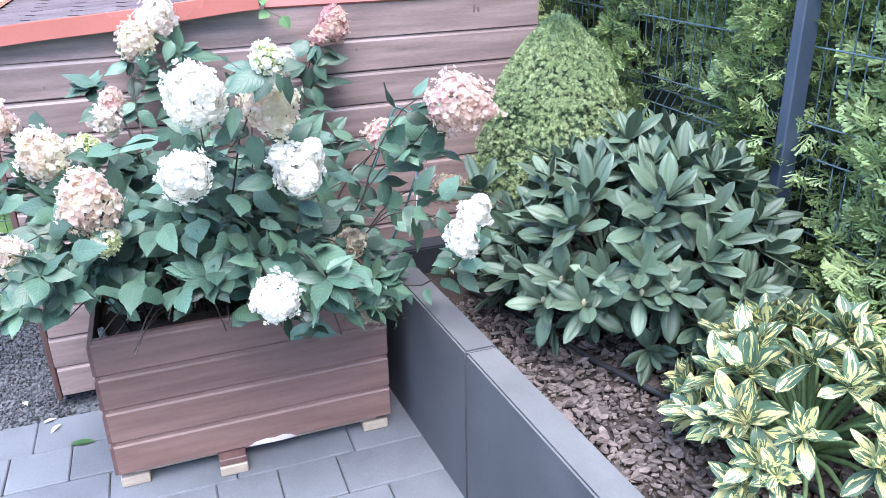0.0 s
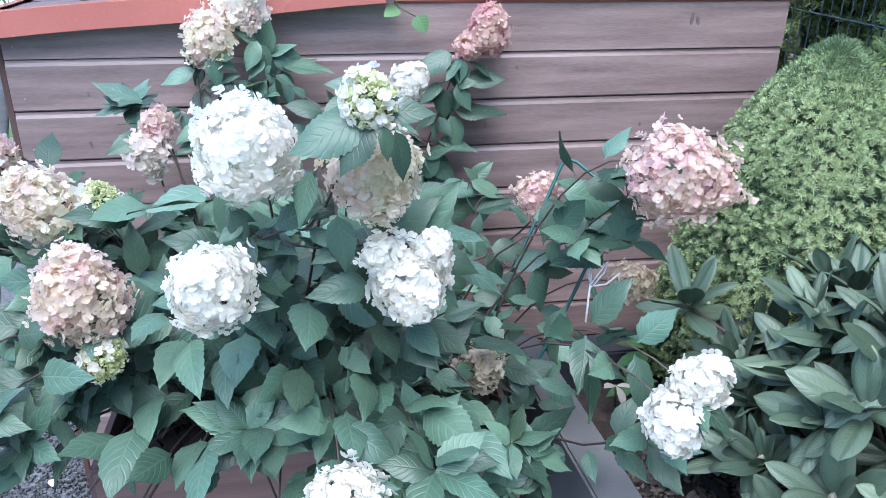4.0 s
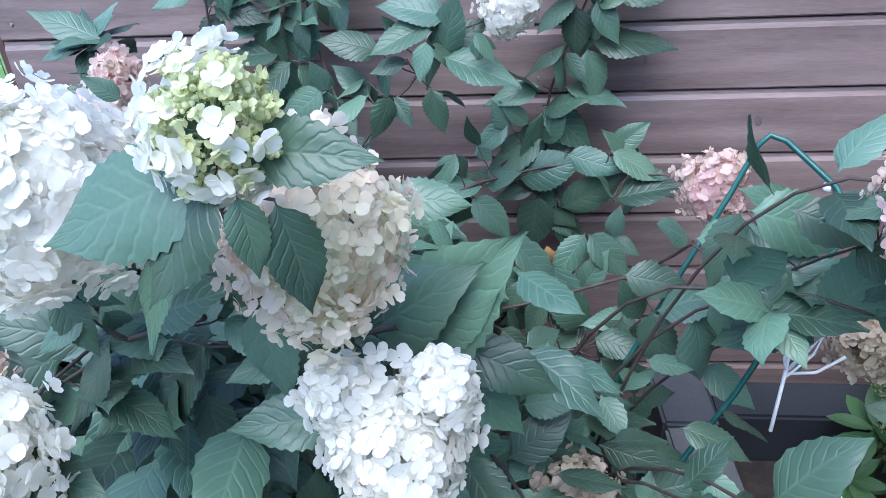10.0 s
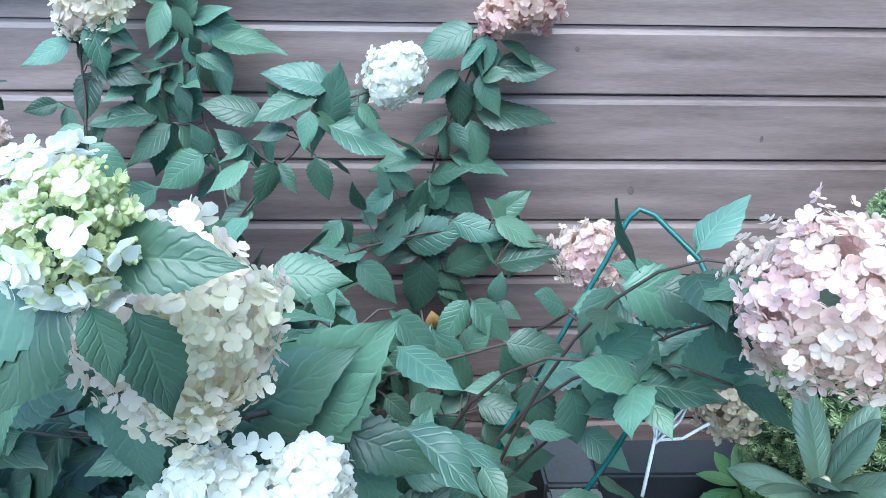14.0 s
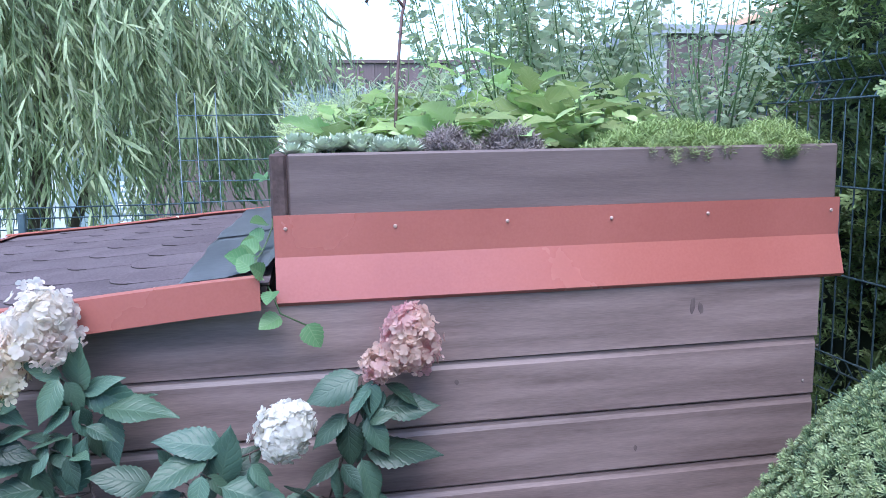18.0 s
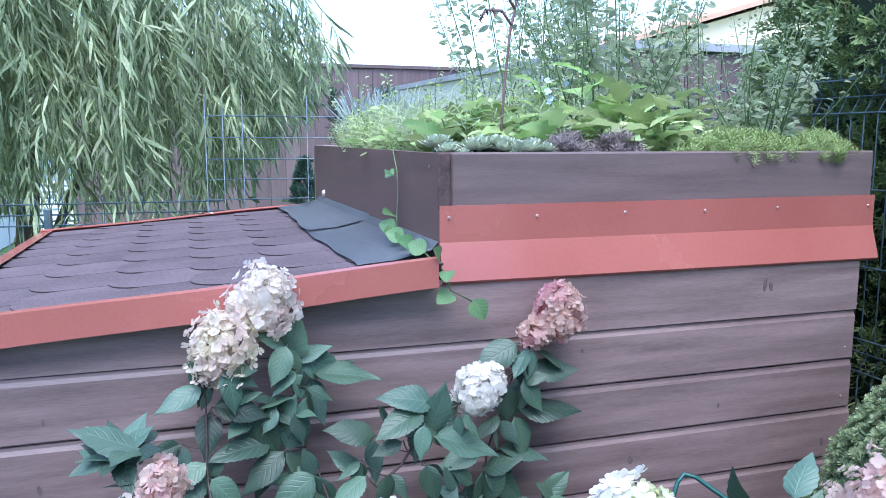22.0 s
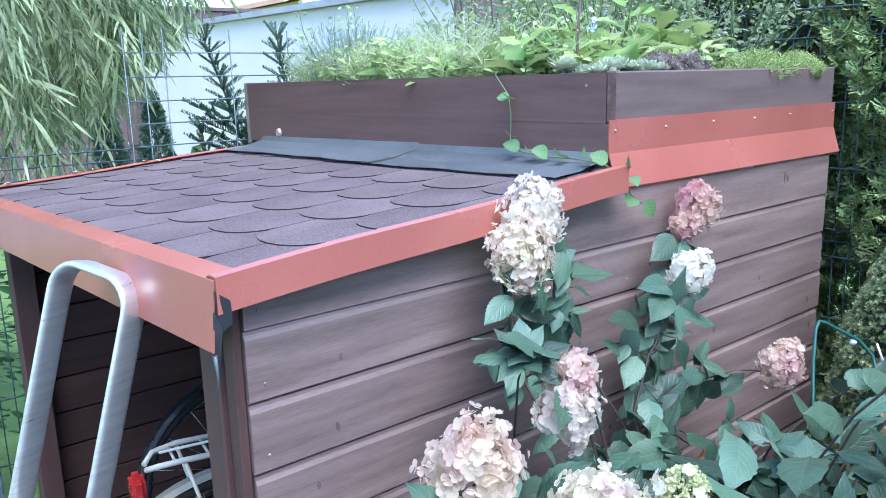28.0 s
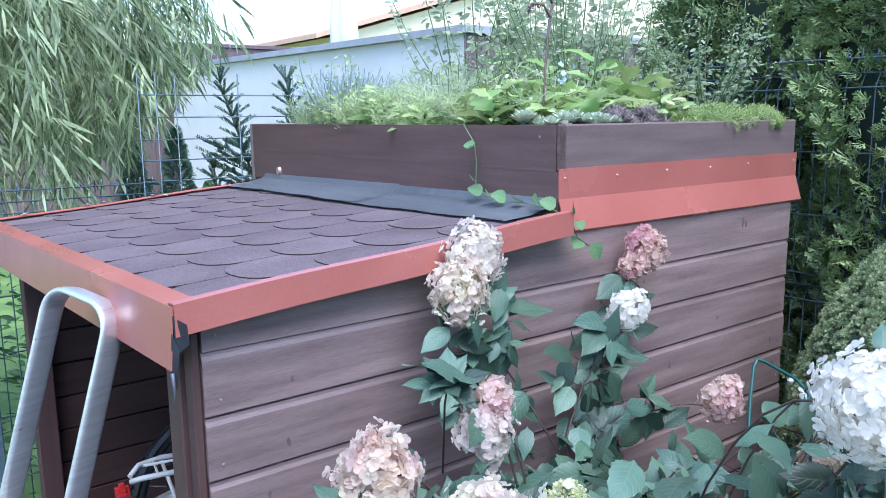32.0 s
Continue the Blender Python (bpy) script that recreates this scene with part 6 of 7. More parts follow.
for i in range(1600):
    a = wr.uniform(0, 2 * math.pi)
    b = math.sqrt(wr.random())
    x, y = -0.46 + 1.66 * b * math.cos(a), 3.0 + 0.8 * b * math.sin(a)
    top = 3.1 - 0.9 * b * b + wr.uniform(-0.75, 0.2)
    ln = wr.uniform(0.45, 1.2)
    bottom = max(top - ln, 1.14 + 0.3 * wr.random() + (0.12 if x > 0.5 else 0))
    if bottom > top - 0.15:
        continue
    ox, oy = wr.gauss(0, 0.2) + 0.2 * math.cos(a), wr.gauss(0, 0.2) + 0.15 * math.sin(a)
    droop = (wr.gauss(0.12, 0.6), wr.gauss(0, 0.5))
    n = max(int((top - bottom) / 0.023), 4)
    pts = []
    for k in range(7):
        s = k / 6
        pts.append(Vector((x + ox * (1 - (1 - s) ** 2), y + oy * (1 - (1 - s) ** 2), top - (top - bottom) * s ** 1.3 + 0.05 * math.sin(3.1 * s))))
    if i % 3 == 0 and pts[6].x < 0.6 + 0.245 * (pts[6].y - 3.0) + 0.95 * (pts[6].z - 1.45):
        tube(pts, 0.002, 3, shoots)
    for k in range(n):
        s = (k + 0.5) / n * 5.999
        p = pts[int(s)].lerp(pts[int(s) + 1], s - int(s))
        aa = k * 2.4 + wr.uniform(-0.4, 0.4)
        if p.x > 0.7 + 0.245 * (p.y - 3.0) + 0.95 * (p.z - 1.45) + wr.gauss(0, 0.05):
            continue
        run = pts[int(s) + 1] - pts[int(s)]
        o = run.normalized() * 0.9 + Vector((math.cos(aa) * 0.5 + droop[0], math.sin(aa) * 0.5 + droop[1], -0.3 + wr.gauss(0, 0.2)))
        wl.append(np.array(aim(p, o, wr.uniform(0.06, 0.14) * (1 if wr.random() < 0.85 else 1.3), wr.uniform(-1.2, 1.2))))
part("hanging_growth", shoots, STEMG, wil)["kind"] = "stuff"
part("leaves", strew("leaves", WLEAF, wl), WILLOW, wil)["kind"] = "stuff"

# ---- plants in the roof box ----
pr = random.Random(41)
DOCK = [leaf_grid(1.0, 0.5, 0.45, 8, 4, 0.25, 0.15 + 0.12 * i, 0.8, 0.0, 0.03, i, 2) for i in range(3)]
DOCKM = [raw_mesh("leaf", *g) for g in DOCK]
for me in DOCKM:
    me.materials.append(BIGWEED)


def weed(at, h, n, size, label, seed, lean=(0, 0, 0)):
    r = random.Random(seed)
    th = thing("weed", at, label, "plant", "weeds in the roof planter")
    at = Vector(at)
    top = at + Vector(lean) + Vector((0, 0, h))
    part("stem", tube(bend(at - Vector((0, 0, 0.03)), top, 0.02, (1, 0.4, 0), 5), [0.005, 0.0045, 0.004, 0.0035, 0.003, 0.002], 6), STEMG, th)
    for i in range(n):
        s = 0.12 + 0.88 * i / n
        a = i * 2.4 + r.uniform(-0.3, 0.3)
        o = (math.cos(a), math.sin(a), 0.75 - 0.5 * r.random())
        m = aim(at.lerp(top, s), o, size * (1.15 - 0.6 * s) * r.uniform(0.8, 1.2), r.gauss(0, 0.3))
        piece("leaf", DOCKM[r.randrange(3)], m, th)
    return th


ZS = 1.618
for i, (x, y, h, n, size) in enumerate(((1.3, 0.35, 0.12, 9, 0.15), (1.16, 0.6, 0.1, 8, 0.14), (1.55, 0.3, 0.2, 10, 0.15), (1.68, 0.4, 0.14, 9, 0.16), (1.5, 0.62, 0.2, 10, 0.14), (1.85, 0.55, 0.12, 8, 0.13), (1.32, 0.8, 0.14, 8, 0.13), (1.08, 0.95, 0.1, 7, 0.11), (1.2, 0.42, 0.13, 9, 0.14), (1.42, 0.5, 0.22, 10, 0.15), (1.62, 0.22, 0.16, 9, 0.14), (1.47, 0.2, 0.1, 7, 0.13), (1.12, 1.25, 0.12, 8, 0.11), (1.25, 1.1, 0.16, 9, 0.12), (1.75, 0.7, 0.2, 9, 0.14), (1.07, 0.7, 0.08, 8, 0.1), (1.36, 0.24, 0.1, 9, 0.17), (1.24, 0.5, 0.16, 9, 0.17), (1.52, 0.4, 0.24, 10, 0.17), (1.12, 0.42, 0.12, 8, 0.14), (1.8, 0.4, 0.2, 9, 0.15))):
    weed((x, y, ZS), h, n, size, "broad-leaved bright green weed in the roof planter", 60 + i)
# tall branching weeds with small leaves
SMALLLEAF = leaf_grid(1.0, 0.4, 0.45, 4, 2, 0.2, 0.2, 0.8)


def tall_weed(at, h, spread, n, material, label, seed, leafsize=0.045, stalk=STEMG, tips=False):
    r = random.Random(seed)
    th = thing("tall_weed", at, label, "plant", "tall weeds in the roof planter")
    at = Vector(at)
    bm = bmesh.new()
    lm = []
    for k in range(n):
        a = r.uniform(0, 6.28)
        hh = h * r.uniform(0.55, 1.0)
        tp = at + Vector((math.cos(a) * spread * r.uniform(0.3, 1), math.sin(a) * spread * r.uniform(0.3, 1), hh))
        pts = bend(at + Vector((r.gauss(0, 0.03), r.gauss(0, 0.03), -0.02)), tp, 0.04, (math.cos(a), math.sin(a), 0), 7)
        tube(pts, [0.003, 0.0027, 0.0024, 0.0021, 0.0018, 0.0015, 0.0012, 0.0008], 5, bm)
        for q in range(int(hh / 0.008)):
            s = r.uniform(0.15, 1) * 6.999
            p = pts[int(s)].lerp(pts[int(s) + 1], s - int(s))
            aa = r.uniform(0, 6.28)
            o = Vector((math.cos(aa), math.sin(aa), r.uniform(-0.7, 0.7)))
            lm.append(np.array(aim(p + o * 0.01, o, leafsize * r.uniform(0.4, 1.2) * (1.2 - s / 9), r.uniform(-2.0, 2.0))))
    part("stalk_growth", bm, stalk, th)["kind"] = "stuff"
    part("leaves", strew("leaves", SMALLLEAF, lm), material, th)["kind"] = "stuff"
    return th


GREYLEAF = plant_mat("grey_green_leaf", (0.34, 0.43, 0.27), (0.54, 0.6, 0.41), 9.0, 0.6, 0.3, 0.55)
PALEFLOWER = plant_mat("pale_seed_head", (0.5, 0.52, 0.42), (0.66, 0.68, 0.58), 9.0, 0.7, 0.2, 0.2)
tall_weed((1.8, 0.78, ZS), 0.85, 0.42, 26, GREYLEAF, "tall bushy grey-green weed above the roof planter", 3, 0.055)
tall_weed((2.02, 0.34, ZS), 0.44, 0.3, 22, GREYLEAF, "grey-green mugwort beside the stonecrop", 24, 0.032)
tall_weed((1.97, 0.6, ZS), 0.52, 0.36, 24, GREYLEAF, "grey-green mugwort leaning over the planter edge", 4, 0.03)
tall_weed((1.15, 1.4, ZS), 0.3, 0.15, 12, SEDGE, "leafy green weed at the back of the planter", 15, 0.04)
tall_weed((1.3, 0.75, ZS), 0.3, 0.2, 12, SEDGE, "leafy green weed in the middle of the planter", 16, 0.04)
tall_weed((1.92, 0.95, ZS), 0.6, 0.28, 16, GREYLEAF, "bushy grey-green weed at the planter end", 17, 0.05)
tall_weed((1.56, 0.5, ZS), 0.5, 0.26, 16, PALEFLOWER, "pale seed-headed weed stalks in the roof planter", 18, 0.016)
tall_weed((1.6, 1.1, ZS), 0.9, 0.42, 16, GREYLEAF, "tall thin flowering weed in the roof planter", 5, 0.05)
dock = thing("dock_stalk", (1.25, 0.35, ZS), "withered purple-brown dock stalk with knobbly seed spikes", "plant")
dk = random.Random(6)
for pts in ([(1.25, 0.35, ZS - 0.02), (1.262, 0.35, 1.8), (1.275, 0.35, 1.93), (1.293, 0.352, 2.01), (1.34, 0.355, 2.07), (1.37, 0.36, 2.12)],
            [(1.288, 0.351, 1.99), (1.26, 0.35, 2.03), (1.21, 0.345, 2.015), (1.172, 0.34, 2.02)],
            [(1.28, 0.35, 1.95), (1.255, 0.352, 1.985), (1.213, 0.355, 1.985), (1.2, 0.357, 1.96)],
            [(1.293, 0.352, 2.01), (1.285, 0.36, 2.07), (1.27, 0.36, 2.12)]):
    spike = part("spike", tube(pts, 0.0035, 6), STALK, dock)
    lumps = []
    for a, b in zip(pts[-3:], pts[-2:]):
        for q in range(16):
            p = Vector(a).lerp(Vector(b), dk.random())
            o = (dk.gauss(0, 1), dk.gauss(0, 1), dk.gauss(0, 1))
            lumps.append(np.array(aim(p, o, dk.uniform(0.008, 0.016))))
    part("seeds", strew("seeds", SMALLLEAF, lumps), STALK, spike)["kind"] = "stuff"
tall_weed((1.5, 0.7, ZS), 0.5, 0.22, 9, SEDGE, "thin green stems with small leaves", 7, 0.03)
BLADE = quads([((0, 0, 0), (math.cos(i * 2.4) * (0.25 + 0.06 * (i % 4)), math.sin(i * 2.4) * (0.25 + 0.06 * (i % 3)), 0.8 + 0.2 * ((i * 5) % 7) / 7), 0.022) for i in range(12)])


def clump(name, centre, rx, ry, n, smin, smax, material, label, cat, seed, tmpl=None, z=ZS):
    r = random.Random(seed)
    m = []
    flat = tmpl is SMALLLEAF
    for _ in range(n):
        a, b = r.uniform(0, 6.28), math.sqrt(r.random())
        if flat:
            aa = r.uniform(0, 6.28)
            px, py = centre[0] + rx * b * math.cos(a), centre[1] + ry * b * math.sin(a)
            if not (PX0 + 0.03 < px < PX1 - 0.03 and 0.06 < py < 1.8):
                continue
            hump = 0.5 + 0.5 * noise.noise(Vector((px * 6, py * 6, 3.0)))
            m.append(np.array(aim((px, py, z + 0.2 * hump * r.random()), (math.cos(aa), math.sin(aa), r.uniform(-0.2, 0.9)), r.uniform(smin, smax), r.gauss(0, 0.5))))
            continue
        m.append(outward(r, (centre[0] + rx * b * math.cos(a), centre[1] + ry * b * math.sin(a), z + 0.05 * (1 - b * b)), (0.4 * math.cos(a) * b, 0.4 * math.sin(a) * b, 1), 0.25, smin, smax))
    ob = part(name, strew(name, tmpl or BLADE, m), material)
    return tagged(ob, label, cat, kind="stuff")


SPRIG = quads([((0, 0, 0.04 * i), (math.cos(i * 2.4) * 0.3, math.sin(i * 2.4) * 0.3, 0.04 * i + 0.2), 0.036) for i in range(20)])
PLUME = quads([((0, 0, 0.035 * i), (math.cos(i * 2.4) * (0.12 + 0.016 * ((i * 7) % 11)), math.sin(i * 2.4) * (0.12 + 0.016 * ((i * 5) % 11)), 0.035 * i + 0.12), 0.019) for i in range(28)])
STONECROP = plant_mat("stonecrop", (0.22, 0.32, 0.1), (0.38, 0.47, 0.19), 14.0, 0.5, 0.3, 0.2)
clump("sedum_cushion", (1.79, 0.13), 0.17, 0.08, 1300, 0.02, 0.048, STONECROP, "bright green stonecrop cushion on the planter edge", "plant", 1, SPRIG)
clump("sedum_cushion", (2.0, 0.12), 0.085, 0.075, 720, 0.02, 0.045, STONECROP, "bright green stonecrop cushion on the planter edge", "plant", 2, SPRIG)
clump("dry_cushion", (1.33, 0.14), 0.055, 0.055, 300, 0.02, 0.042, DRY, "grey withered needle cushion in the planter", "plant", 3, SPRIG)
clump("dry_cushion", (1.46, 0.14), 0.055, 0.05, 300, 0.022, 0.048, DRY, "grey withered needle cushion in the planter", "plant", 13, SPRIG)
clump("feathery_weed", (1.16, 1.1), 0.15, 0.62, 420, 0.04, 0.13, SEDGE, "pale feathery weeds along the planter side", "plant", 4, PLUME)
clump("feathery_weed", (1.4, 0.9), 0.34, 0.6, 380, 0.06, 0.19, GREYLEAF, "grey-green feathery weeds in the roof planter", "plant", 6, PLUME)
clump("lavender", (1.2, 1.38), 0.13, 0.16, 46, 0.12, 0.24, BLUEGREY, "blue-grey lavender-like tuft in the roof planter", "plant", 5)
clump("ground_cover", (1.55, 0.95), 0.5, 0.8, 3000, 0.02, 0.06, SEDGE, "low green weeds covering the planter soil", "plant", 7, SMALLLEAF)
clump("ground_cover", (1.2, 1.0), 0.18, 0.7, 1500, 0.015, 0.05, SEDGE, "pale small-leaved weeds along the planter side", "plant", 8, SMALLLEAF)
# houseleeks
HL = [leaf_grid(1.0, 0.5, 0.6, 3, 2, 0.3, -0.25, 0.7)]


def houseleek(x, y, r, seed):
    q = random.Random(seed)
    th = thing("houseleek", (x, y, ZS), "pale green houseleek rosette at the planter edge", "succulent", "houseleeks")
    m = []
    zt = 1.636 + q.uniform(0, 0.022)
    part("stem", tube([(x, y, ZS - 0.01), (x, y, zt + 0.008)], 0.004, 5), FIR, th)
    for i in range(34):
        s = i / 34
        a = i * 2.39996
        o = (math.cos(a), math.sin(a), 0.15 + 1.6 * s * s)
        m.append(np.array(aim((x, y, zt + 0.01 * s), o, r * (1 - 0.5 * s) * q.uniform(0.9, 1.1))))
    part("leaves", strew("leaves", HL[0], m), SEMP, th)["kind"] = "stuff"


for i in range(36):
    houseleek(1.03 + 0.23 * pr.random(), 0.07 + 0.15 * pr.random(), pr.uniform(0.022, 0.046), i)
# pale blue flowers
bl_ = thing("blue_wildflower", (1.42, 0.45, ZS), "slender stem with pale blue flowers", "flower")
part("stem", tube([(1.42, 0.45, ZS - 0.02), (1.43, 0.46, 1.72), (1.44, 0.45, 1.8)], 0.002, 5), STEMG, bl_)
part("blossom", strew("blossom", floret(0.0095, 0.2), [outward(pr, (1.44 + pr.gauss(0, 0.018), 0.45 + pr.gauss(0, 0.018), 1.79 + pr.gauss(0, 0.018)), (0, -0.7, 0.5), 0.3, 0.8, 1.1) for _ in range(7)]), SKYFLOWER, bl_)
# vine over the box corner
vine = thing("vine", (0.96, 0.3, 1.43), "thin vine with bright green leaves over the box corner", "climber")
VINEM = leaf_mat("vine_leaf", (0.11, 0.24, 0.1), (0.17, 0.32, 0.14), (0.26, 0.4, 0.2), 6.0, 0.45, 0.2, 0.3)
vs_ = 0.022
part("stem", tube([(0.985, 0.4, 1.66), (0.968, 0.39, 1.65), (0.966, 0.34, 1.6), (0.965, 0.33, 1.55), (0.962, 0.33, 1.49), (0.95, 0.28, 1.462), (0.945, 0.2, 1.455), (0.94, 0.1, 1.456), (0.945, 0.02, 1.45), (0.97, -0.025, 1.42), (0.985, -0.03, 1.38), (1.03, -0.025, 1.355)], 0.0016, 5), STEMG, vine).matrix_basis = Matrix.Translation((vs_, 0, 0))
vg = [leaf_grid(1.0, 0.9, 0.36, 13, 4, 0.3, 0.05 + 0.1 * i, 0.75, 0.06) for i in range(2)]
vm = [raw_mesh("leaf", *g) for g in vg]
for me in vm:
    me.materials.append(VINEM)
for i, (p, o, s) in enumerate((((0.955, 0.33, 1.592), (-0.5, -0.6, 0.1), 0.055), ((0.955, 0.33, 1.592), (-0.3, 0.6, 0.1), 0.045), ((0.95, 0.32, 1.5), (-0.5, -0.5, 0.1), 0.06), ((0.945, 0.28, 1.47), (-0.7, 0.5, 0.3), 0.06), ((0.94, 0.24, 1.462), (-0.6, -0.5, 0.15), 0.065), ((0.94, 0.18, 1.46), (-0.7, 0.3, 0.3), 0.06), ((0.935, 0.14, 1.46), (-0.5, -0.6, 0.2), 0.065), ((0.93, 0.05, 1.46), (-0.6, -0.4, 0.3), 0.065), ((0.94, 0.0, 1.455), (-0.5, 0.5, 0.3), 0.06), ((0.975, -0.035, 1.42), (-0.3, -0.8, -0.3), 0.05), ((0.985, -0.035, 1.375), (-0.8, -0.4, -0.3), 0.06), ((1.03, -0.035, 1.36), (0.45, -0.3, -0.9), 0.065), ((0.96, -0.035, 1.45), (-0.5, -0.6, 0.5), 0.05))):
    piece("leaf", vm[i % 2], aim((p[0] + vs_, p[1], p[2]), o, s * 0.72, 0.0, (-0.35, -0.7, 0.5)), vine)
# ---- ladder ----
lad = thing("stepladder", (-0.2, 0.25, GROUND), "aluminium stepladder leaning against the shed eave, rounded top rail", "ladder")


def rail(path, w, d):
    """A flat rounded bar swept along a path; w across, d thick."""
    bm = bmesh.new()
    pts = [Vector(p) for p in path]
    rings = []
    prof = [(w * math.copysign(abs(math.cos(a)) ** 0.6, math.cos(a)), d * math.copysign(abs(math.sin(a)) ** 0.6, math.sin(a))) for a in [2 * math.pi * q / 20 for q in range(20)]]
    for i, p in enumerate(pts):
        t = (pts[min(i + 1, len(pts) - 1)] - pts[max(i - 1, 0)]).normalized()
        nrm = LN
        s = t.cross(nrm).normalized()
        rings.append([bm.verts.new(p + nrm * u + s * v) for u, v in prof])
    for a, b in zip(rings, rings[1:]):
        for q in range(20):
            f = bm.faces.new((a[q], a[(q + 1) % 20], b[(q + 1) % 20], b[q]))
            f.smooth = True
    bm.faces.new(rings[0][::-1])
    bm.faces.new(rings[-1])
    bmesh.ops.recalc_face_normals(bm, faces=bm.faces[:])
    return bm


LT = Vector((-0.027, 0.335, 1.322))     # middle of the top bend
LB = Vector((-0.39, 0.44, GROUND))    # middle of the feet
LD = (LT - LB).normalized()
LS = Vector((-0.42, 0.9, 0.0))
LS = (LS - LD * LS.dot(LD)).normalized()
LN = LD.cross(LS).normalized()
hw, rad_ = 0.095, 0.055
path = []
down = (LT - LB).length
path.append(LT - LD * down - LS * (hw + 0.035))
path.append(LT - LD * 0.55 - LS * (hw + 0.002))
for i in range(7):
    a = math.pi * (1 - i / 12)
    path.append(LT - LD * rad_ + LS * (-(hw - rad_) + math.cos(a) * rad_) + LD * math.sin(a) * rad_)
for i in range(6, 13):
    a = math.pi * (1 - i / 12)
    path.append(LT - LD * rad_ + LS * ((hw - rad_) + math.cos(a) * rad_) + LD * math.sin(a) * rad_)
path.append(LT - LD * 0.55 + LS * (hw + 0.002))
path.append(LT - LD * down + LS * (hw + 0.035))
part("rail", rail(path, 0.026, 0.007), ALU, lad, "bent aluminium side rail")
for i in range(4):
    d = 0.52 + i * 0.23
    wd = hw + 0.035 * d / down
    part("step", beam(LT - LD * d - LS * wd, LT - LD * d + LS * wd, 0.025, 0.075), ALU, lad)
YEL = mat("yellow_plastic", (0.75, 0.55, 0.03), (0.85, 0.64, 0.06), 12.0, 0.5, 0.05)
INK = mat("black_print", (0.02, 0.02, 0.02), (0.04, 0.04, 0.04), 20.0, 0.6, 0.0)
pl_ = [LT - LD * 0.5 + LN * 0.03, LT - LD * 0.77 + LN * 0.05]
bm = bmesh.new()
mid_ = (pl_[0] + pl_[1]) / 2
bmesh.ops.create_cube(bm, size=1.0, matrix=Matrix.Translation(mid_) @ Matrix((LS, LN, LD)).transposed().to_4x4() @ Matrix.Diagonal((0.17, 0.012, 0.27, 1)))
bmesh.ops.bevel(bm, geom=bm.edges[:], offset=0.004, segments=1, affect="EDGES")
part("tool_tray", bm, YEL, lad, "yellow plastic tray with black print")
for i in range(7):
    d = 0.53 + 0.025 * i
    c = LT - LD * d + LN * (0.041 + 0.003 * i)
    part("print_bar", beam(c - LS * (0.06 - 0.006 * (i % 3)), c + LS * (0.06 - 0.01 * (i % 2)), 0.009, 0.003, 0), INK, lad)

# ---- bicycles in the shed ----
RUBBER = mat("black_rubber", (0.012, 0.012, 0.013), (0.03, 0.03, 0.032), 40.0, 0.7, 0.3)
CREAM = mat("cream_enamel", (0.6, 0.57, 0.5), (0.7, 0.67, 0.6), 10.0, 0.35, 0.03)
CHROME = mat("bicycle_steel", (0.45, 0.46, 0.48), (0.6, 0.61, 0.63), 20.0, 0.3, 0.03, metal=0.9)
REDLENS = mat("red_lens", (0.4, 0.02, 0.02), (0.55, 0.04, 0.04), 40.0, 0.25, 0.1)
BLACKP = mat("black_frame_paint", (0.02, 0.021, 0.025), (0.04, 0.041, 0.047), 12.0, 0.3, 0.03)


def ring(c, R, r, axis_y, n=40, sides=8, a0=0.0, a1=2 * math.pi):
    ax = Vector(axis_y).normalized()
    u = ax.cross(Vector((0, 0, 1))).normalized()
    v = u.cross(ax)
    return [Vector(c) + R * (math.cos(a0 + (a1 - a0) * i / n) * u + math.sin(a0 + (a1 - a0) * i / n) * v) for i in range(n + 1)]


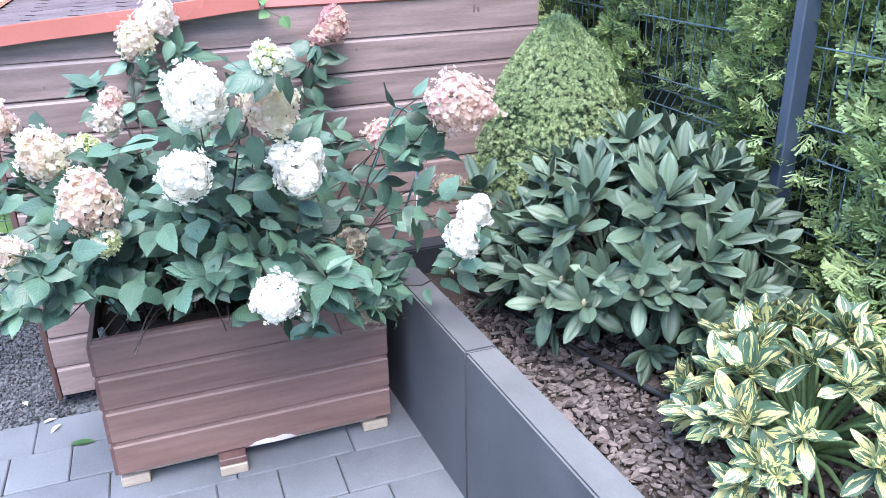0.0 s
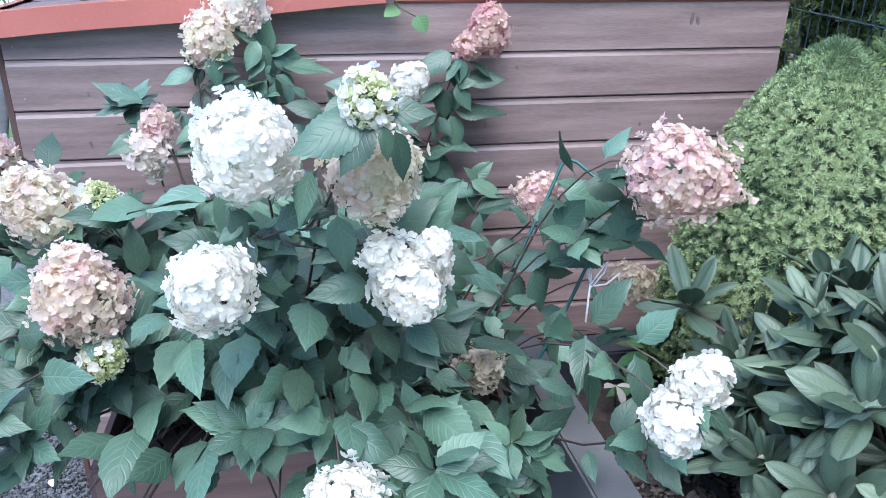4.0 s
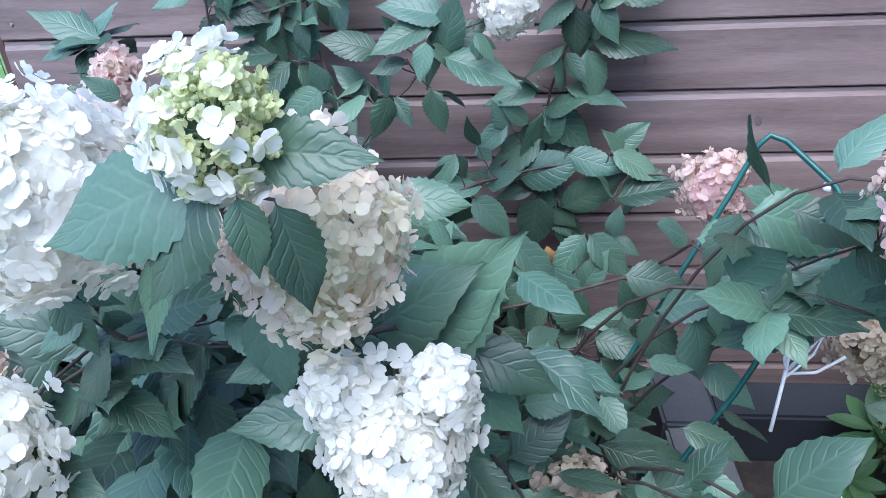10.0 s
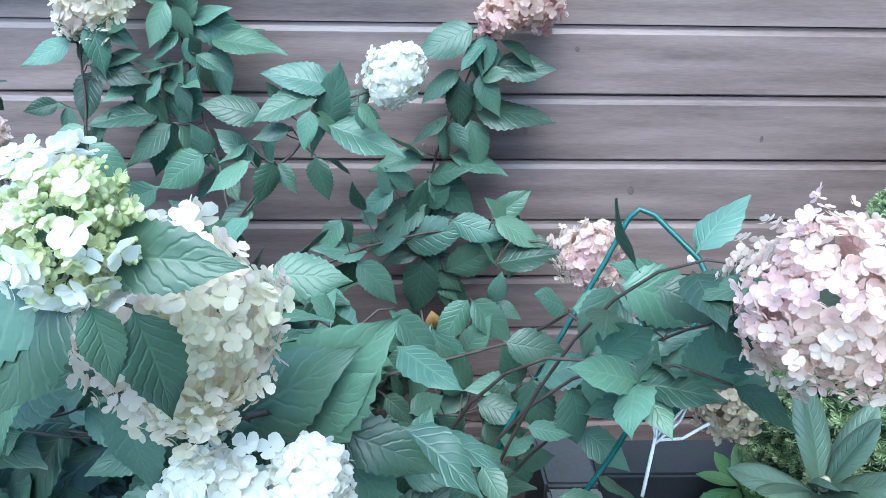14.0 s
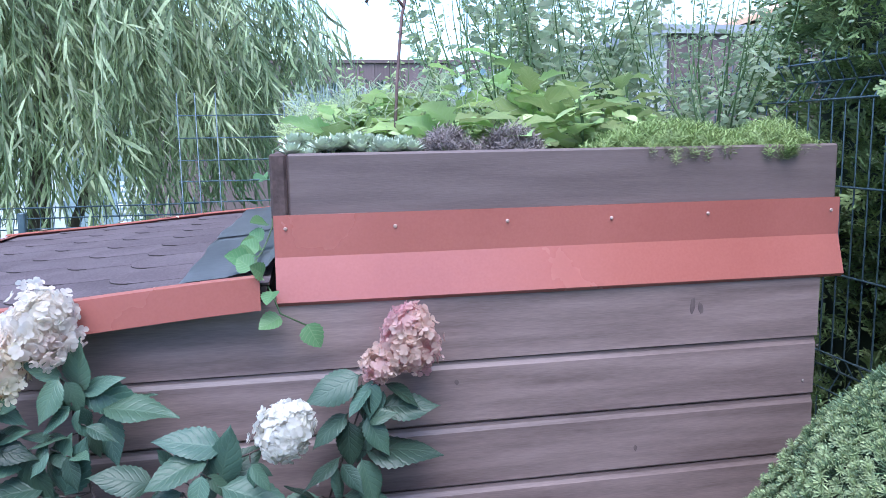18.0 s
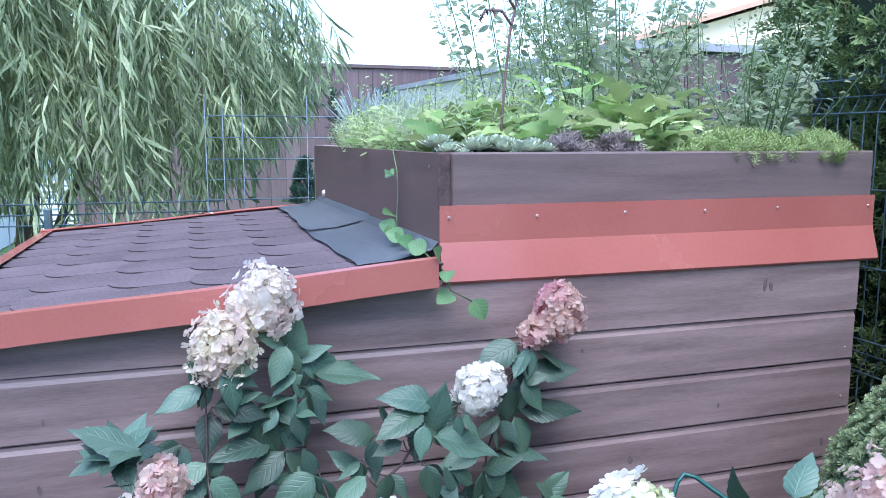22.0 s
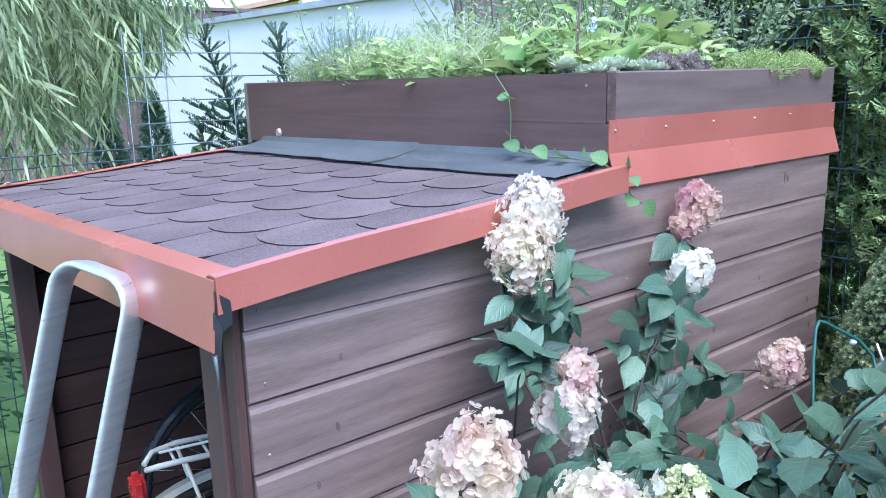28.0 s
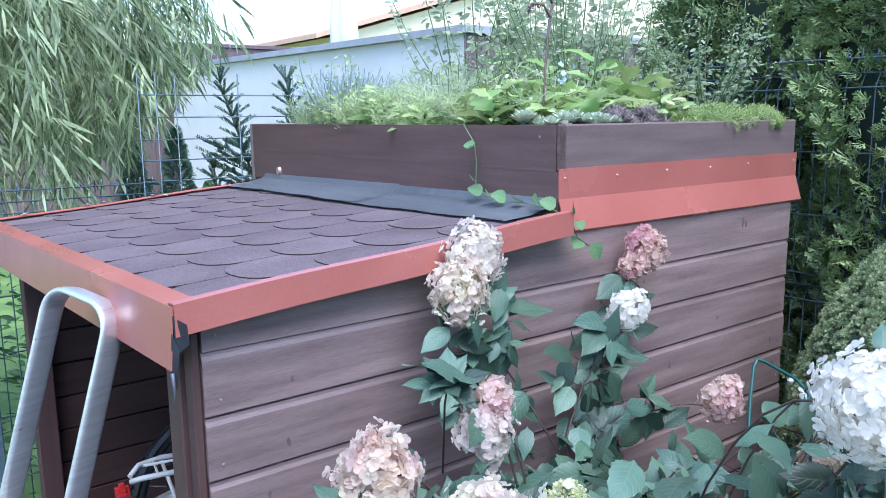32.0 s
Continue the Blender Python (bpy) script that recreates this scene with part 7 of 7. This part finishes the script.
def bicycle(back, ahead, label, mud, frame_m, rack):
    """back: the ground under the rear axle; ahead: unit direction to the front wheel."""
    f = Vector(ahead).normalized()
    s = f.cross(Vector((0, 0, 1)))
    b = Vector(back)
    bk = thing("bicycle", b, label, "bicycle", "bicycles in the shed")
    R = 0.35
    P = lambda along, up, side=0.0: b + f * along + Vector((0, 0, up)) + s * side
    for at in (0.0, 1.06):
        c = P(at, R)
        wh = part("wheel", tube(ring(c, R - 0.03, 0, s), 0.009, 8), CHROME, bk)
        part("tyre", tube(ring(c, R - 0.018, 0, s), 0.018, 8), RUBBER, wh)
        part("hub", tube([c - s * 0.05, c + s * 0.05], 0.018, 8), CHROME, wh)
        for i in range(18):
            a = i * 2 * math.pi / 18
            e = c + (R - 0.035) * (math.cos(a) * f + math.sin(a) * Vector((0, 0, 1)))
            part("spoke", tube([c + s * 0.025 * (1 if i % 2 else -1), e], 0.0011, 4), CHROME, wh)
        m0 = ring(c, R + 0.015, 0, s, 26, 8, 0.15 * math.pi, 1.05 * math.pi)
        bm = bmesh.new()
        rows_ = [[bm.verts.new(p + s * u + (p - c).normalized() * w_) for u, w_ in ((-0.024, -0.012), (-0.012, 0), (0.012, 0), (0.024, -0.012))] for p in m0]
        for a, d in zip(rows_, rows_[1:]):
            for q in range(3):
                bm.faces.new((a[q], a[q + 1], d[q + 1], d[q]))
        bmesh.ops.solidify(bm, geom=bm.faces[:], thickness=0.002)
        part("mudguard", bm, mud, bk)
    for a, d, r in (((0, R), (0.42, 0.28), 0.011), ((0.42, 0.28), (0.27, 0.78), 0.016), ((0.42, 0.28), (0.86, 0.72), 0.018), ((0.31, 0.65), (0.85, 0.8), 0.016), ((0, R), (0.29, 0.7), 0.009), ((0.85, 0.84), (0.9, 0.62), 0.018), ((0.9, 0.62), (1.06, R), 0.012)):
        part("frame_tube", tube([P(*a), P(*d)], r, 8), frame_m, bk)
    part("saddle", slab(-0.13, 0.13, -0.07, 0.07, 0, 0.05, 0.02, 2), RUBBER, bk).matrix_basis = Matrix.Translation(P(0.25, 0.84)) @ Matrix.Rotation(math.atan2(f.y, f.x), 4, "Z")
    part("seat_post", tube([P(0.27, 0.76), P(0.255, 0.85)], 0.012, 8), CHROME, bk)
    part("handlebar", tube([P(0.66, 1.02, -0.28), P(0.76, 1.03, -0.24), P(0.86, 1.0, -0.1), P(0.87, 0.99, 0), P(0.86, 1.0, 0.1), P(0.76, 1.03, 0.24), P(0.66, 1.02, 0.28)], 0.011, 8), RUBBER, bk)
    part("stem", tube([P(0.85, 0.84), P(0.845, 0.92), P(0.87, 0.99)], 0.013, 8), BLACKP, bk)
    if rack:
        for sd in (-0.055, 0.055):
            part("rack_rail", tube([P(0.3, 0.77, sd), P(-0.1, 0.785, sd), P(-0.16, 0.78, sd * 0.8), P(-0.185, 0.765, sd * 0.3)], 0.0075, 8), CREAM, bk)
            part("rack_stay", tube([P(-0.1, 0.785, sd), P(-0.03, 0.5, sd * 1.2), P(0, R, sd)], 0.005, 6), CREAM, bk)
        for k in range(5):
            part("rack_bar", tube([P(-0.12 + 0.08 * k, 0.782, -0.055), P(-0.12 + 0.08 * k, 0.782, 0.055)], 0.004, 6), CREAM, bk)
        part("rack_bar", tube([P(0.25, 0.79, 0), P(-0.15, 0.795, 0)], 0.004, 6), CREAM, bk)
        part("rear_light", slab(-0.02, 0.015, -0.035, 0.035, -0.03, 0.03, 0.01, 2), REDLENS, bk, "red rear light").matrix_basis = Matrix.Translation(P(-0.205, 0.72)) @ Matrix.Rotation(math.atan2(f.y, f.x), 4, "Z")
    if rack:
        part("reflector", tube([P(-0.12, 0.42, -0.012), P(-0.05, 0.47, -0.012)], 0.011, 8), AMBER, bk, "orange spoke reflector")
    return bk


AMBER = mat("amber_plastic", (0.5, 0.16, 0.03), (0.65, 0.24, 0.05), 30.0, 0.3, 0.05)
bicycle((0.305, 0.7, GROUND - 0.005), (1, -0.16, 0), "black city bicycle with cream mudguards and rear rack inside the shed", CREAM, BLACKP, True)
bicycle((1.67, 1.35, GROUND - 0.005), (-1, -0.03, 0), "dark bicycle standing handlebar outwards inside the shed", BLACKP, BLACKP, False)

# ---- neighbours and distance ----
barn = thing("neighbour_garage", (3.5, 5.5, GROUND), "pale rendered garage with sloping roof edge behind the fence", "building")
GUTTER = mat("grey_roof_edge", (0.3, 0.31, 0.34), (0.42, 0.43, 0.46), 6.0, 0.5, 0.05)
part("wall", prism([(3.29, 3.3), (6.5, 3.3), (6.5, 8.7), (2.9, 8.7)], "z", GROUND, 2.27), mat("garage_render", (0.66, 0.64, 0.61), (0.74, 0.72, 0.69), 2.0, 0.9, 0.1), barn)
part("roof_edge", prism([(3.24, 3.24), (6.55, 3.24), (6.55, 8.76), (2.84, 8.76)], "z", 2.272, 2.325), GUTTER, barn)
FARWOOD = mat("brown_board_fence", (0.12, 0.085, 0.085), (0.18, 0.13, 0.13), 4.0, 0.8, 0.2, (8, 8, 0.6), 40.0, vary=0.2)
for i in range(22):
    x = 3.3 + i * 0.145
    part("board", slab(x, x + 0.14, 3.272, 3.297, GROUND, 2.262, 0.003), FARWOOD, barn, "dark brown upright board")
bf = thing("board_fence", (5.0, 9.3, GROUND), "long brown board fence beyond the gardens", "fence")
for i in range(60):
    x = -1.0 + i * 0.2
    part("board", slab(x, x + 0.199, 9.2, 9.23, GROUND, 2.62, 0.006), FARWOOD, bf)
part("cap", slab(-1.05, 11.05, 9.17, 9.27, 2.622, 2.67, 0.004), FARWOOD, bf)
hs_ = thing("distant_house", (22, 29, GROUND), "sunlit cream house with orange tiled roof", "house")
CREAMW = mat("cream_house_wall", (0.72, 0.62, 0.45), (0.8, 0.7, 0.53), 1.0, 0.9, 0.05)
TILE = mat("orange_roof_tile", (0.58, 0.34, 0.24), (0.68, 0.43, 0.32), 2.0, 0.8, 0.2)
part("wall", prism([(14.2, GROUND), (36, GROUND), (36, 10.9), (14.2, 4.6)], "y", 25, 34), CREAMW, hs_)
part("roof", prism([(13.4, 4.5), (36.5, 11.2), (36.5, 11.4), (13.4, 4.68)], "y", 24.6, 34.4), TILE, hs_)
wh = thing("white_house", (-5, 13, GROUND), "pale blue-white rendered house beyond the lawn", "house")
part("wall", slab(-12.0, -2.5, 11, 19, GROUND, 5.2, 0), RENDERW, wh)
part("downpipe", tube([(-2.75, 10.95, GROUND), (-2.75, 10.95, 5.0)], 0.05, 8), GUTTER, wh)
part("roof", prism([(-12.4, 5.15), (-2.1, 5.15), (-7, 7.5)], "y", 10.6, 19.4), TILE, wh)
lv = thing("slatted_screen", (-1.0, 11.0, GROUND), "white horizontal slatted garden screen", "fence")
WHITE = mat("white_paint", (0.72, 0.73, 0.75), (0.8, 0.81, 0.82), 3.0, 0.6, 0.05)
for i in range(9):
    part("slat", slab(-1.75, -0.35, 10.98, 11.01, 0.32 + i * 0.085, 0.375 + i * 0.085, 0.003), WHITE, lv)
part("base", slab(-1.8, -0.3, 10.9, 11.1, GROUND - 0.05, 0.3, 0.01), WHITE, lv)
lowf = thing("brick_wall", (0.6, 10.5, GROUND), "low dark red brick garden wall", "wall")
BRICK = mat("dark_red_brick", (0.13, 0.06, 0.055), (0.2, 0.1, 0.09), 5.0, 0.85, 0.3, vary=0.15)
for j in range(9):
    for i in range(8):
        x = -0.25 + i * 0.26 + (j % 2) * 0.13
        part("brick", slab(x, x + 0.25, 10.5, 10.62, GROUND + j * 0.09, GROUND + j * 0.09 + 0.08, 0.004), BRICK, lowf)
# closed parasol
par = thing("closed_parasol", (7.3, 12.0, GROUND), "closed pale garden parasol beyond the fence", "parasol")
part("pole", tube([(7.3, 12.0, GROUND), (7.3, 12.0, 5.0)], 0.03, 8), GUTTER, par)
bm = bmesh.new()
rings = []
for k in range(9):
    s = k / 8
    R = 0.06 + 0.24 * math.sin(math.pi * min(s * 0.75 + 0.25, 1)) * (1 - 0.6 * s)
    rings.append([bm.verts.new((7.3 + R * (1 + 0.18 * math.cos(6 * a)) * math.cos(a), 12.0 + R * (1 + 0.18 * math.cos(6 * a)) * math.sin(a), 2.7 + 2.2 * s)) for a in [q * math.pi / 12 for q in range(24)]])
for a, b in zip(rings, rings[1:]):
    for q in range(24):
        bm.faces.new((a[q], a[(q + 1) % 24], b[(q + 1) % 24], b[q])).smooth = True
part("canopy", bm, RENDERW, par)
# young firs behind the back fence
FIRT = quads([((0, 0.012 * i, 0), (sg * 0.014, 0.012 * i + 0.012, 0.006 * (i % 3)), 0.0075) for i in range(14) for sg in (-1, 1)] + [((0, 0.012 * i, 0), (0, 0.012 * i + 0.01, 0.016), 0.0075) for i in range(14)] + [((0, 0.0, 0), (0, 0.17, 0), 0.008)])


def young_fir(top, foot, seed, widest):
    """Whorls of needle-clad twigs up a slightly leaning stem."""
    r = random.Random(seed)
    th = thing("young_fir", foot, "young dark green fir with open whorled branches", "conifer", "young firs")
    top, foot = Vector(top), Vector(foot)
    part("trunk", tube(bend(foot, top, 0.03, (1, 0, 0), 6), [0.02, 0.017, 0.014, 0.011, 0.008, 0.006, 0.004], 7), WILLOWBARK, th)
    ms_ = []
    stem = bend(foot, top, 0.03, (1, 0, 0), 6)
    length = (top - foot).length
    d, k = 0.0, 0
    while d < length - 0.3:
        s = (1 - d / length) * 5.999
        p = stem[int(s)].lerp(stem[int(s) + 1], s - int(s))
        L = min(0.07 + 0.22 * d, widest) * r.uniform(0.85, 1.1)
        n = 4 if d < 0.05 else 6
        for q in range(n):
            a = q * 2 * math.pi / n + k * 0.6 + r.gauss(0, 0.15)
            rise = 1.3 if d < 0.02 else 0.7 - 0.4 * min(d, 1)
            reach = 0.0
            while reach < L:
                o = Vector((math.cos(a), math.sin(a), rise)).normalized()
                ms_.append(np.array(aim(p + o * reach, o, max(min(L / 0.17, 1.0), 0.6) * r.uniform(0.95, 1.15), r.uniform(-0.4, 0.4))))
                if reach > 0.1:
                    for sg in (0.8, -0.8):
                        ms_.append(np.array(aim(p + o * reach, (math.cos(a + sg), math.sin(a + sg), rise * 0.8), 0.7, r.uniform(-0.4, 0.4))))
                reach += 0.15
        for q in range(3):
            ms_.append(np.array(aim(p, (r.gauss(0, 0.3), r.gauss(0, 0.3), 1), 0.5, r.uniform(-2, 2))))
        d += 0.062
        k += 1
    part("needle_growth", strew("needle_growth", FIRT, ms_), FIR, th)["kind"] = "stuff"


young_fir((1.216, 2.751, 1.86), (1.6, 2.45, GROUND), 1, 0.24)
young_fir((1.414, 2.363, 1.85), (1.5, 2.3, GROUND), 2, 0.17)
young_fir((1.1, 2.6, 1.42), (1.15, 2.6, GROUND), 3, 0.24)
# clipped dark yews
for x, y, h in ((1.603, 4.73, 1.58), (1.31, 4.85, 1.5)):
    th = thing("column_yew", (x, y, GROUND), "small dark green column yew", "conifer", "column yews")
    r = random.Random(int(x * 100))
    part("trunk", tube([(x, y, GROUND), (x, y, h * 0.8)], [0.02, 0.008], 7), WILLOWBARK, th)
    ms_ = []
    for _ in range(1300):
        s = r.random()
        a = r.uniform(0, 6.28)
        R = 0.15 * (1 - s ** 3) * r.uniform(0.6, 1.05)
        ms_.append(outward(r, (x + R * math.cos(a), y + R * math.sin(a), h * (0.12 + 0.88 * s)), (math.cos(a), math.sin(a), 0.8), 0.4, 0.035, 0.06))
    part("crown", strew("crown", TUFT, ms_), FIR, th)["kind"] = "stuff"
# leafy shrubs under the willow
for i, (x, y, rx, h) in enumerate(((-0.3, 2.35, 0.3, 0.55), (0.35, 2.4, 0.4, 1.25), (0.0, 4.6, 0.8, 1.0), (0.9, 2.55, 0.4, 1.42))):
    r = random.Random(90 + i)
    ms_ = []
    for _ in range(420):
        a, b = r.uniform(0, 6.28), math.sqrt(r.random())
        z = GROUND + h * (0.1 + 0.9 * r.random()) * (1 - 0.3 * b * b)
        ms_.append(np.array(aim((x + rx * b * math.cos(a), y + rx * 0.6 * b * math.sin(a), z), (math.cos(a), math.sin(a), 0.6), r.uniform(0.04, 0.09), r.gauss(0, 0.5))))
    th = thing("garden_shrub", (x, y, GROUND), "dark green leafy shrub behind the fence", "shrub", "garden shrubs")
    part("leaves", strew("leaves", SMALLLEAF, ms_), SMALLM, th)["kind"] = "stuff"
    part("stems", tube([(x, y, GROUND - 0.02), (x + 0.02, y, h * 0.8)], [0.012, 0.004], 6), WILLOWBARK, th)

# ---- mulch, hose, pavers, gravel ----
hose = part("drip_hose", tube([(1.55, -0.5, 0.43), (1.66, -0.85, 0.435), (1.72, -1.1, 0.43), (1.8, -1.35, 0.435), (1.9, -1.7, 0.43), (1.95, -2.3, 0.43)], 0.0095, 8), RUBBER)
tagged(hose, "black drip hose lying on the bark mulch", "hose")
mr_ = random.Random(77)


def flake():
    """A flat, ragged piece of bark, thin and slightly bowed."""
    n = mr_.randint(6, 8)
    ring_ = []
    for q in range(n):
        a = 2 * math.pi * q / n + mr_.uniform(-0.25, 0.25)
        k = mr_.uniform(0.62, 1.08)
        ring_.append((math.cos(a) * k * 0.56, math.sin(a) * k * 0.56))
    V = [(x, y, 0.5 - 0.9 * y * y + mr_.uniform(-0.12, 0.12)) for x, y in ring_]
    V += [(x * 0.94, y * 0.9, z - 0.9) for x, y, z in V]
    V.append((mr_.uniform(-0.15, 0.15), mr_.uniform(-0.15, 0.15), 0.75))
    F = []
    for q in range(n):
        p = (q + 1) % n
        F += [(q, p, 2 * n), (q, q + n, p + n), (q, p + n, p)]
    return np.array(V), np.array(F), None


def chip():
    me = raw_mesh("bark_chip", *flake(), smooth=False)
    me.materials.append(BARK)
    return me


CH = [chip() for _ in range(8)]


def chip_pose(x, y):
    big = mr_.random() ** 2.2
    size = 0.011 + 0.032 * big
    return Matrix.Translation((x, y, 0.408 + mr_.uniform(0, 0.012) + 0.008 * big)) @ Euler((mr_.gauss(0, 0.28), mr_.gauss(0, 0.28), mr_.uniform(0, 6.3))).to_matrix().to_4x4() @ Matrix.Diagonal((size, size * mr_.uniform(0.4, 0.8), mr_.uniform(0.004, 0.009), 1))


for i in range(300):
    piece("bark_chip", CH[i % 8], chip_pose(mr_.uniform(1.45, 1.85), mr_.uniform(-1.75, -0.55)), bed)
for k in range(4):
    spots = [(mr_.uniform(1.4, 2.38), mr_.uniform(-2.9, -0.28)) for _ in range(2700)]
    spots = [np.array(chip_pose(x, y)) for x, y in spots if y < -0.5 - 0.2 * mr_.random()]
    ob = part("bark_mulch", strew("bark_mulch", flake(), spots), BARK, bed)
    ob["kind"] = "stuff"
    for p in ob.data.polygons:
        p.use_smooth = False
# pavers
pm = slab(-0.0985, 0.0985, -0.0985, 0.0985, -0.05, 0.0, 0.004)
pme = bpy.data.meshes.new("paver")
pm.to_mesh(pme)
pm.free()
pme.materials.append(PAVER)
pm = slab(-0.1985, 0.1985, -0.0985, 0.0985, -0.05, 0.0, 0.004)
pme2 = bpy.data.meshes.new("paver")
pm.to_mesh(pme2)
pm.free()
pme2.materials.append(PAVER)
n_ = 0
for j in range(12):
    y = -0.17 - 0.2 * j
    x = -1.4 + (0.13 * j) % 0.4
    while x < 1.62 and n_ < 296:
        big = mr_.random() < 0.6
        wdt = 0.4 if big else 0.2
        if edge_x(y) - 0.0 > x + wdt - 0.02 or x < edge_x(y):
            piece("paver", pme2 if big else pme, Matrix.Translation((x + wdt / 2, y, GROUND + mr_.uniform(-0.002, 0.002))), paving)
            n_ += 1
        x += wdt
gq = random.Random(55)
gv = [np.array(Matrix.Translation((gq.uniform(-0.9, 0.6) if k % 3 else gq.uniform(-0.3, 0.1), gq.uniform(-0.06, 0.9), GROUND - 0.012 + gq.uniform(0, 0.006))) @ Euler((gq.uniform(0, 6), gq.uniform(0, 6), gq.uniform(0, 6))).to_matrix().to_4x4() @ Matrix.Diagonal((gq.uniform(0.006, 0.014), gq.uniform(0.006, 0.012), gq.uniform(0.005, 0.009), 1))) for k in range(6000)]
ob = part("gravel", strew("gravel", flake(), gv), GRAVEL, gravel_bed)
ob["kind"] = "stuff"
for p in ob.data.polygons:
    p.use_smooth = False

# ---- small things lying about ----
lf = part("fallen_leaf", raw_mesh("fallen_leaf", *leaf_grid(0.085, 0.035, 0.5, 6, 4, 0.2, 0.05, 0.7)), SMALLM)
lf.matrix_basis = aim((0.12, -0.27, GROUND + 0.006), (1, -0.1, 0.02), 1.0)
tagged(lf, "dark green fallen leaf on the grey pavers", "leaf", "fallen leaves")
PALE = mat("pale_dry_leaf", (0.5, 0.42, 0.34), (0.62, 0.55, 0.45), 30.0, 0.8, 0.2)
dm = raw_mesh("fallen_leaf", *leaf_grid(0.05, 0.02, 0.5, 5, 4, 0.4, 0.2, 0.7))
dm.materials.append(PALE)
for i, (x, y, z, a) in enumerate(((0.02, -0.1, GROUND + 0.008, 0.6), (-0.05, 0.05, GROUND + 0.008, 2.0), (0.08, -0.13, GROUND + 0.008, 4.0), (0.35, 1.735, roof_z(0.35, 1.73) + 0.02, 1.0), (0.3, 1.735, roof_z(0.3, 1.73) + 0.02, 2.5), (0.52, 1.735, roof_z(0.52, 1.73) + 0.02, 0.3), (0.1, 1.735, roof_z(0.1, 1.73) + 0.02, 3.3), (0.56, 1.73, roof_z(0.56, 1.73) + 0.018, 5.3))):
    ob = new("fallen_leaf", dm)
    ob.matrix_basis = aim((x, y, z), (math.cos(a), math.sin(a), 0.05), 1.0 if z < 0.5 else 0.6)
    tagged(ob, "pale dry fallen leaf", "leaf", "fallen leaves")
lamp = thing("garden_spotlight", (1.80, -1.42, 0.42), "small white round garden light among the variegated leaves", "garden light")
bm = bmesh.new()
bmesh.ops.create_uvsphere(bm, u_segments=18, v_segments=12, radius=0.028, matrix=Matrix.Translation((1.80, -1.42, 0.475)) @ Matrix.Diagonal((1, 1, 0.75, 1)))
for f in bm.faces:
    f.smooth = True
part("dome", bm, WHITE, lamp)
part("spike", tube([(1.80, -1.42, 0.40), (1.80, -1.42, 0.465)], 0.008, 8), RUBBER, lamp)
wf = thing("white_blossom", (1.5, -0.42, 0.42), "white two-petalled blossom on a green shoot in the bed", "flower")
part("stem", tube([(1.52, -0.40, 0.42), (1.5, -0.43, 0.5), (1.49, -0.45, 0.53)], 0.002, 5), STEMG, wf)
for k, (o, s_) in enumerate((((-0.7, -0.4, 0.4), 0.05), ((0.3, -0.5, -0.6), 0.055), ((0.5, -0.3, 0.2), 0.04))):
    piece("petal", raw_mesh("petal", *leaf_grid(1.0, 0.5, 0.55, 4, 3, 0.3, 0.2, 0.7)), aim((1.49, -0.455, 0.53), o, s_), wf).data.materials.append(PETAL["blush"])
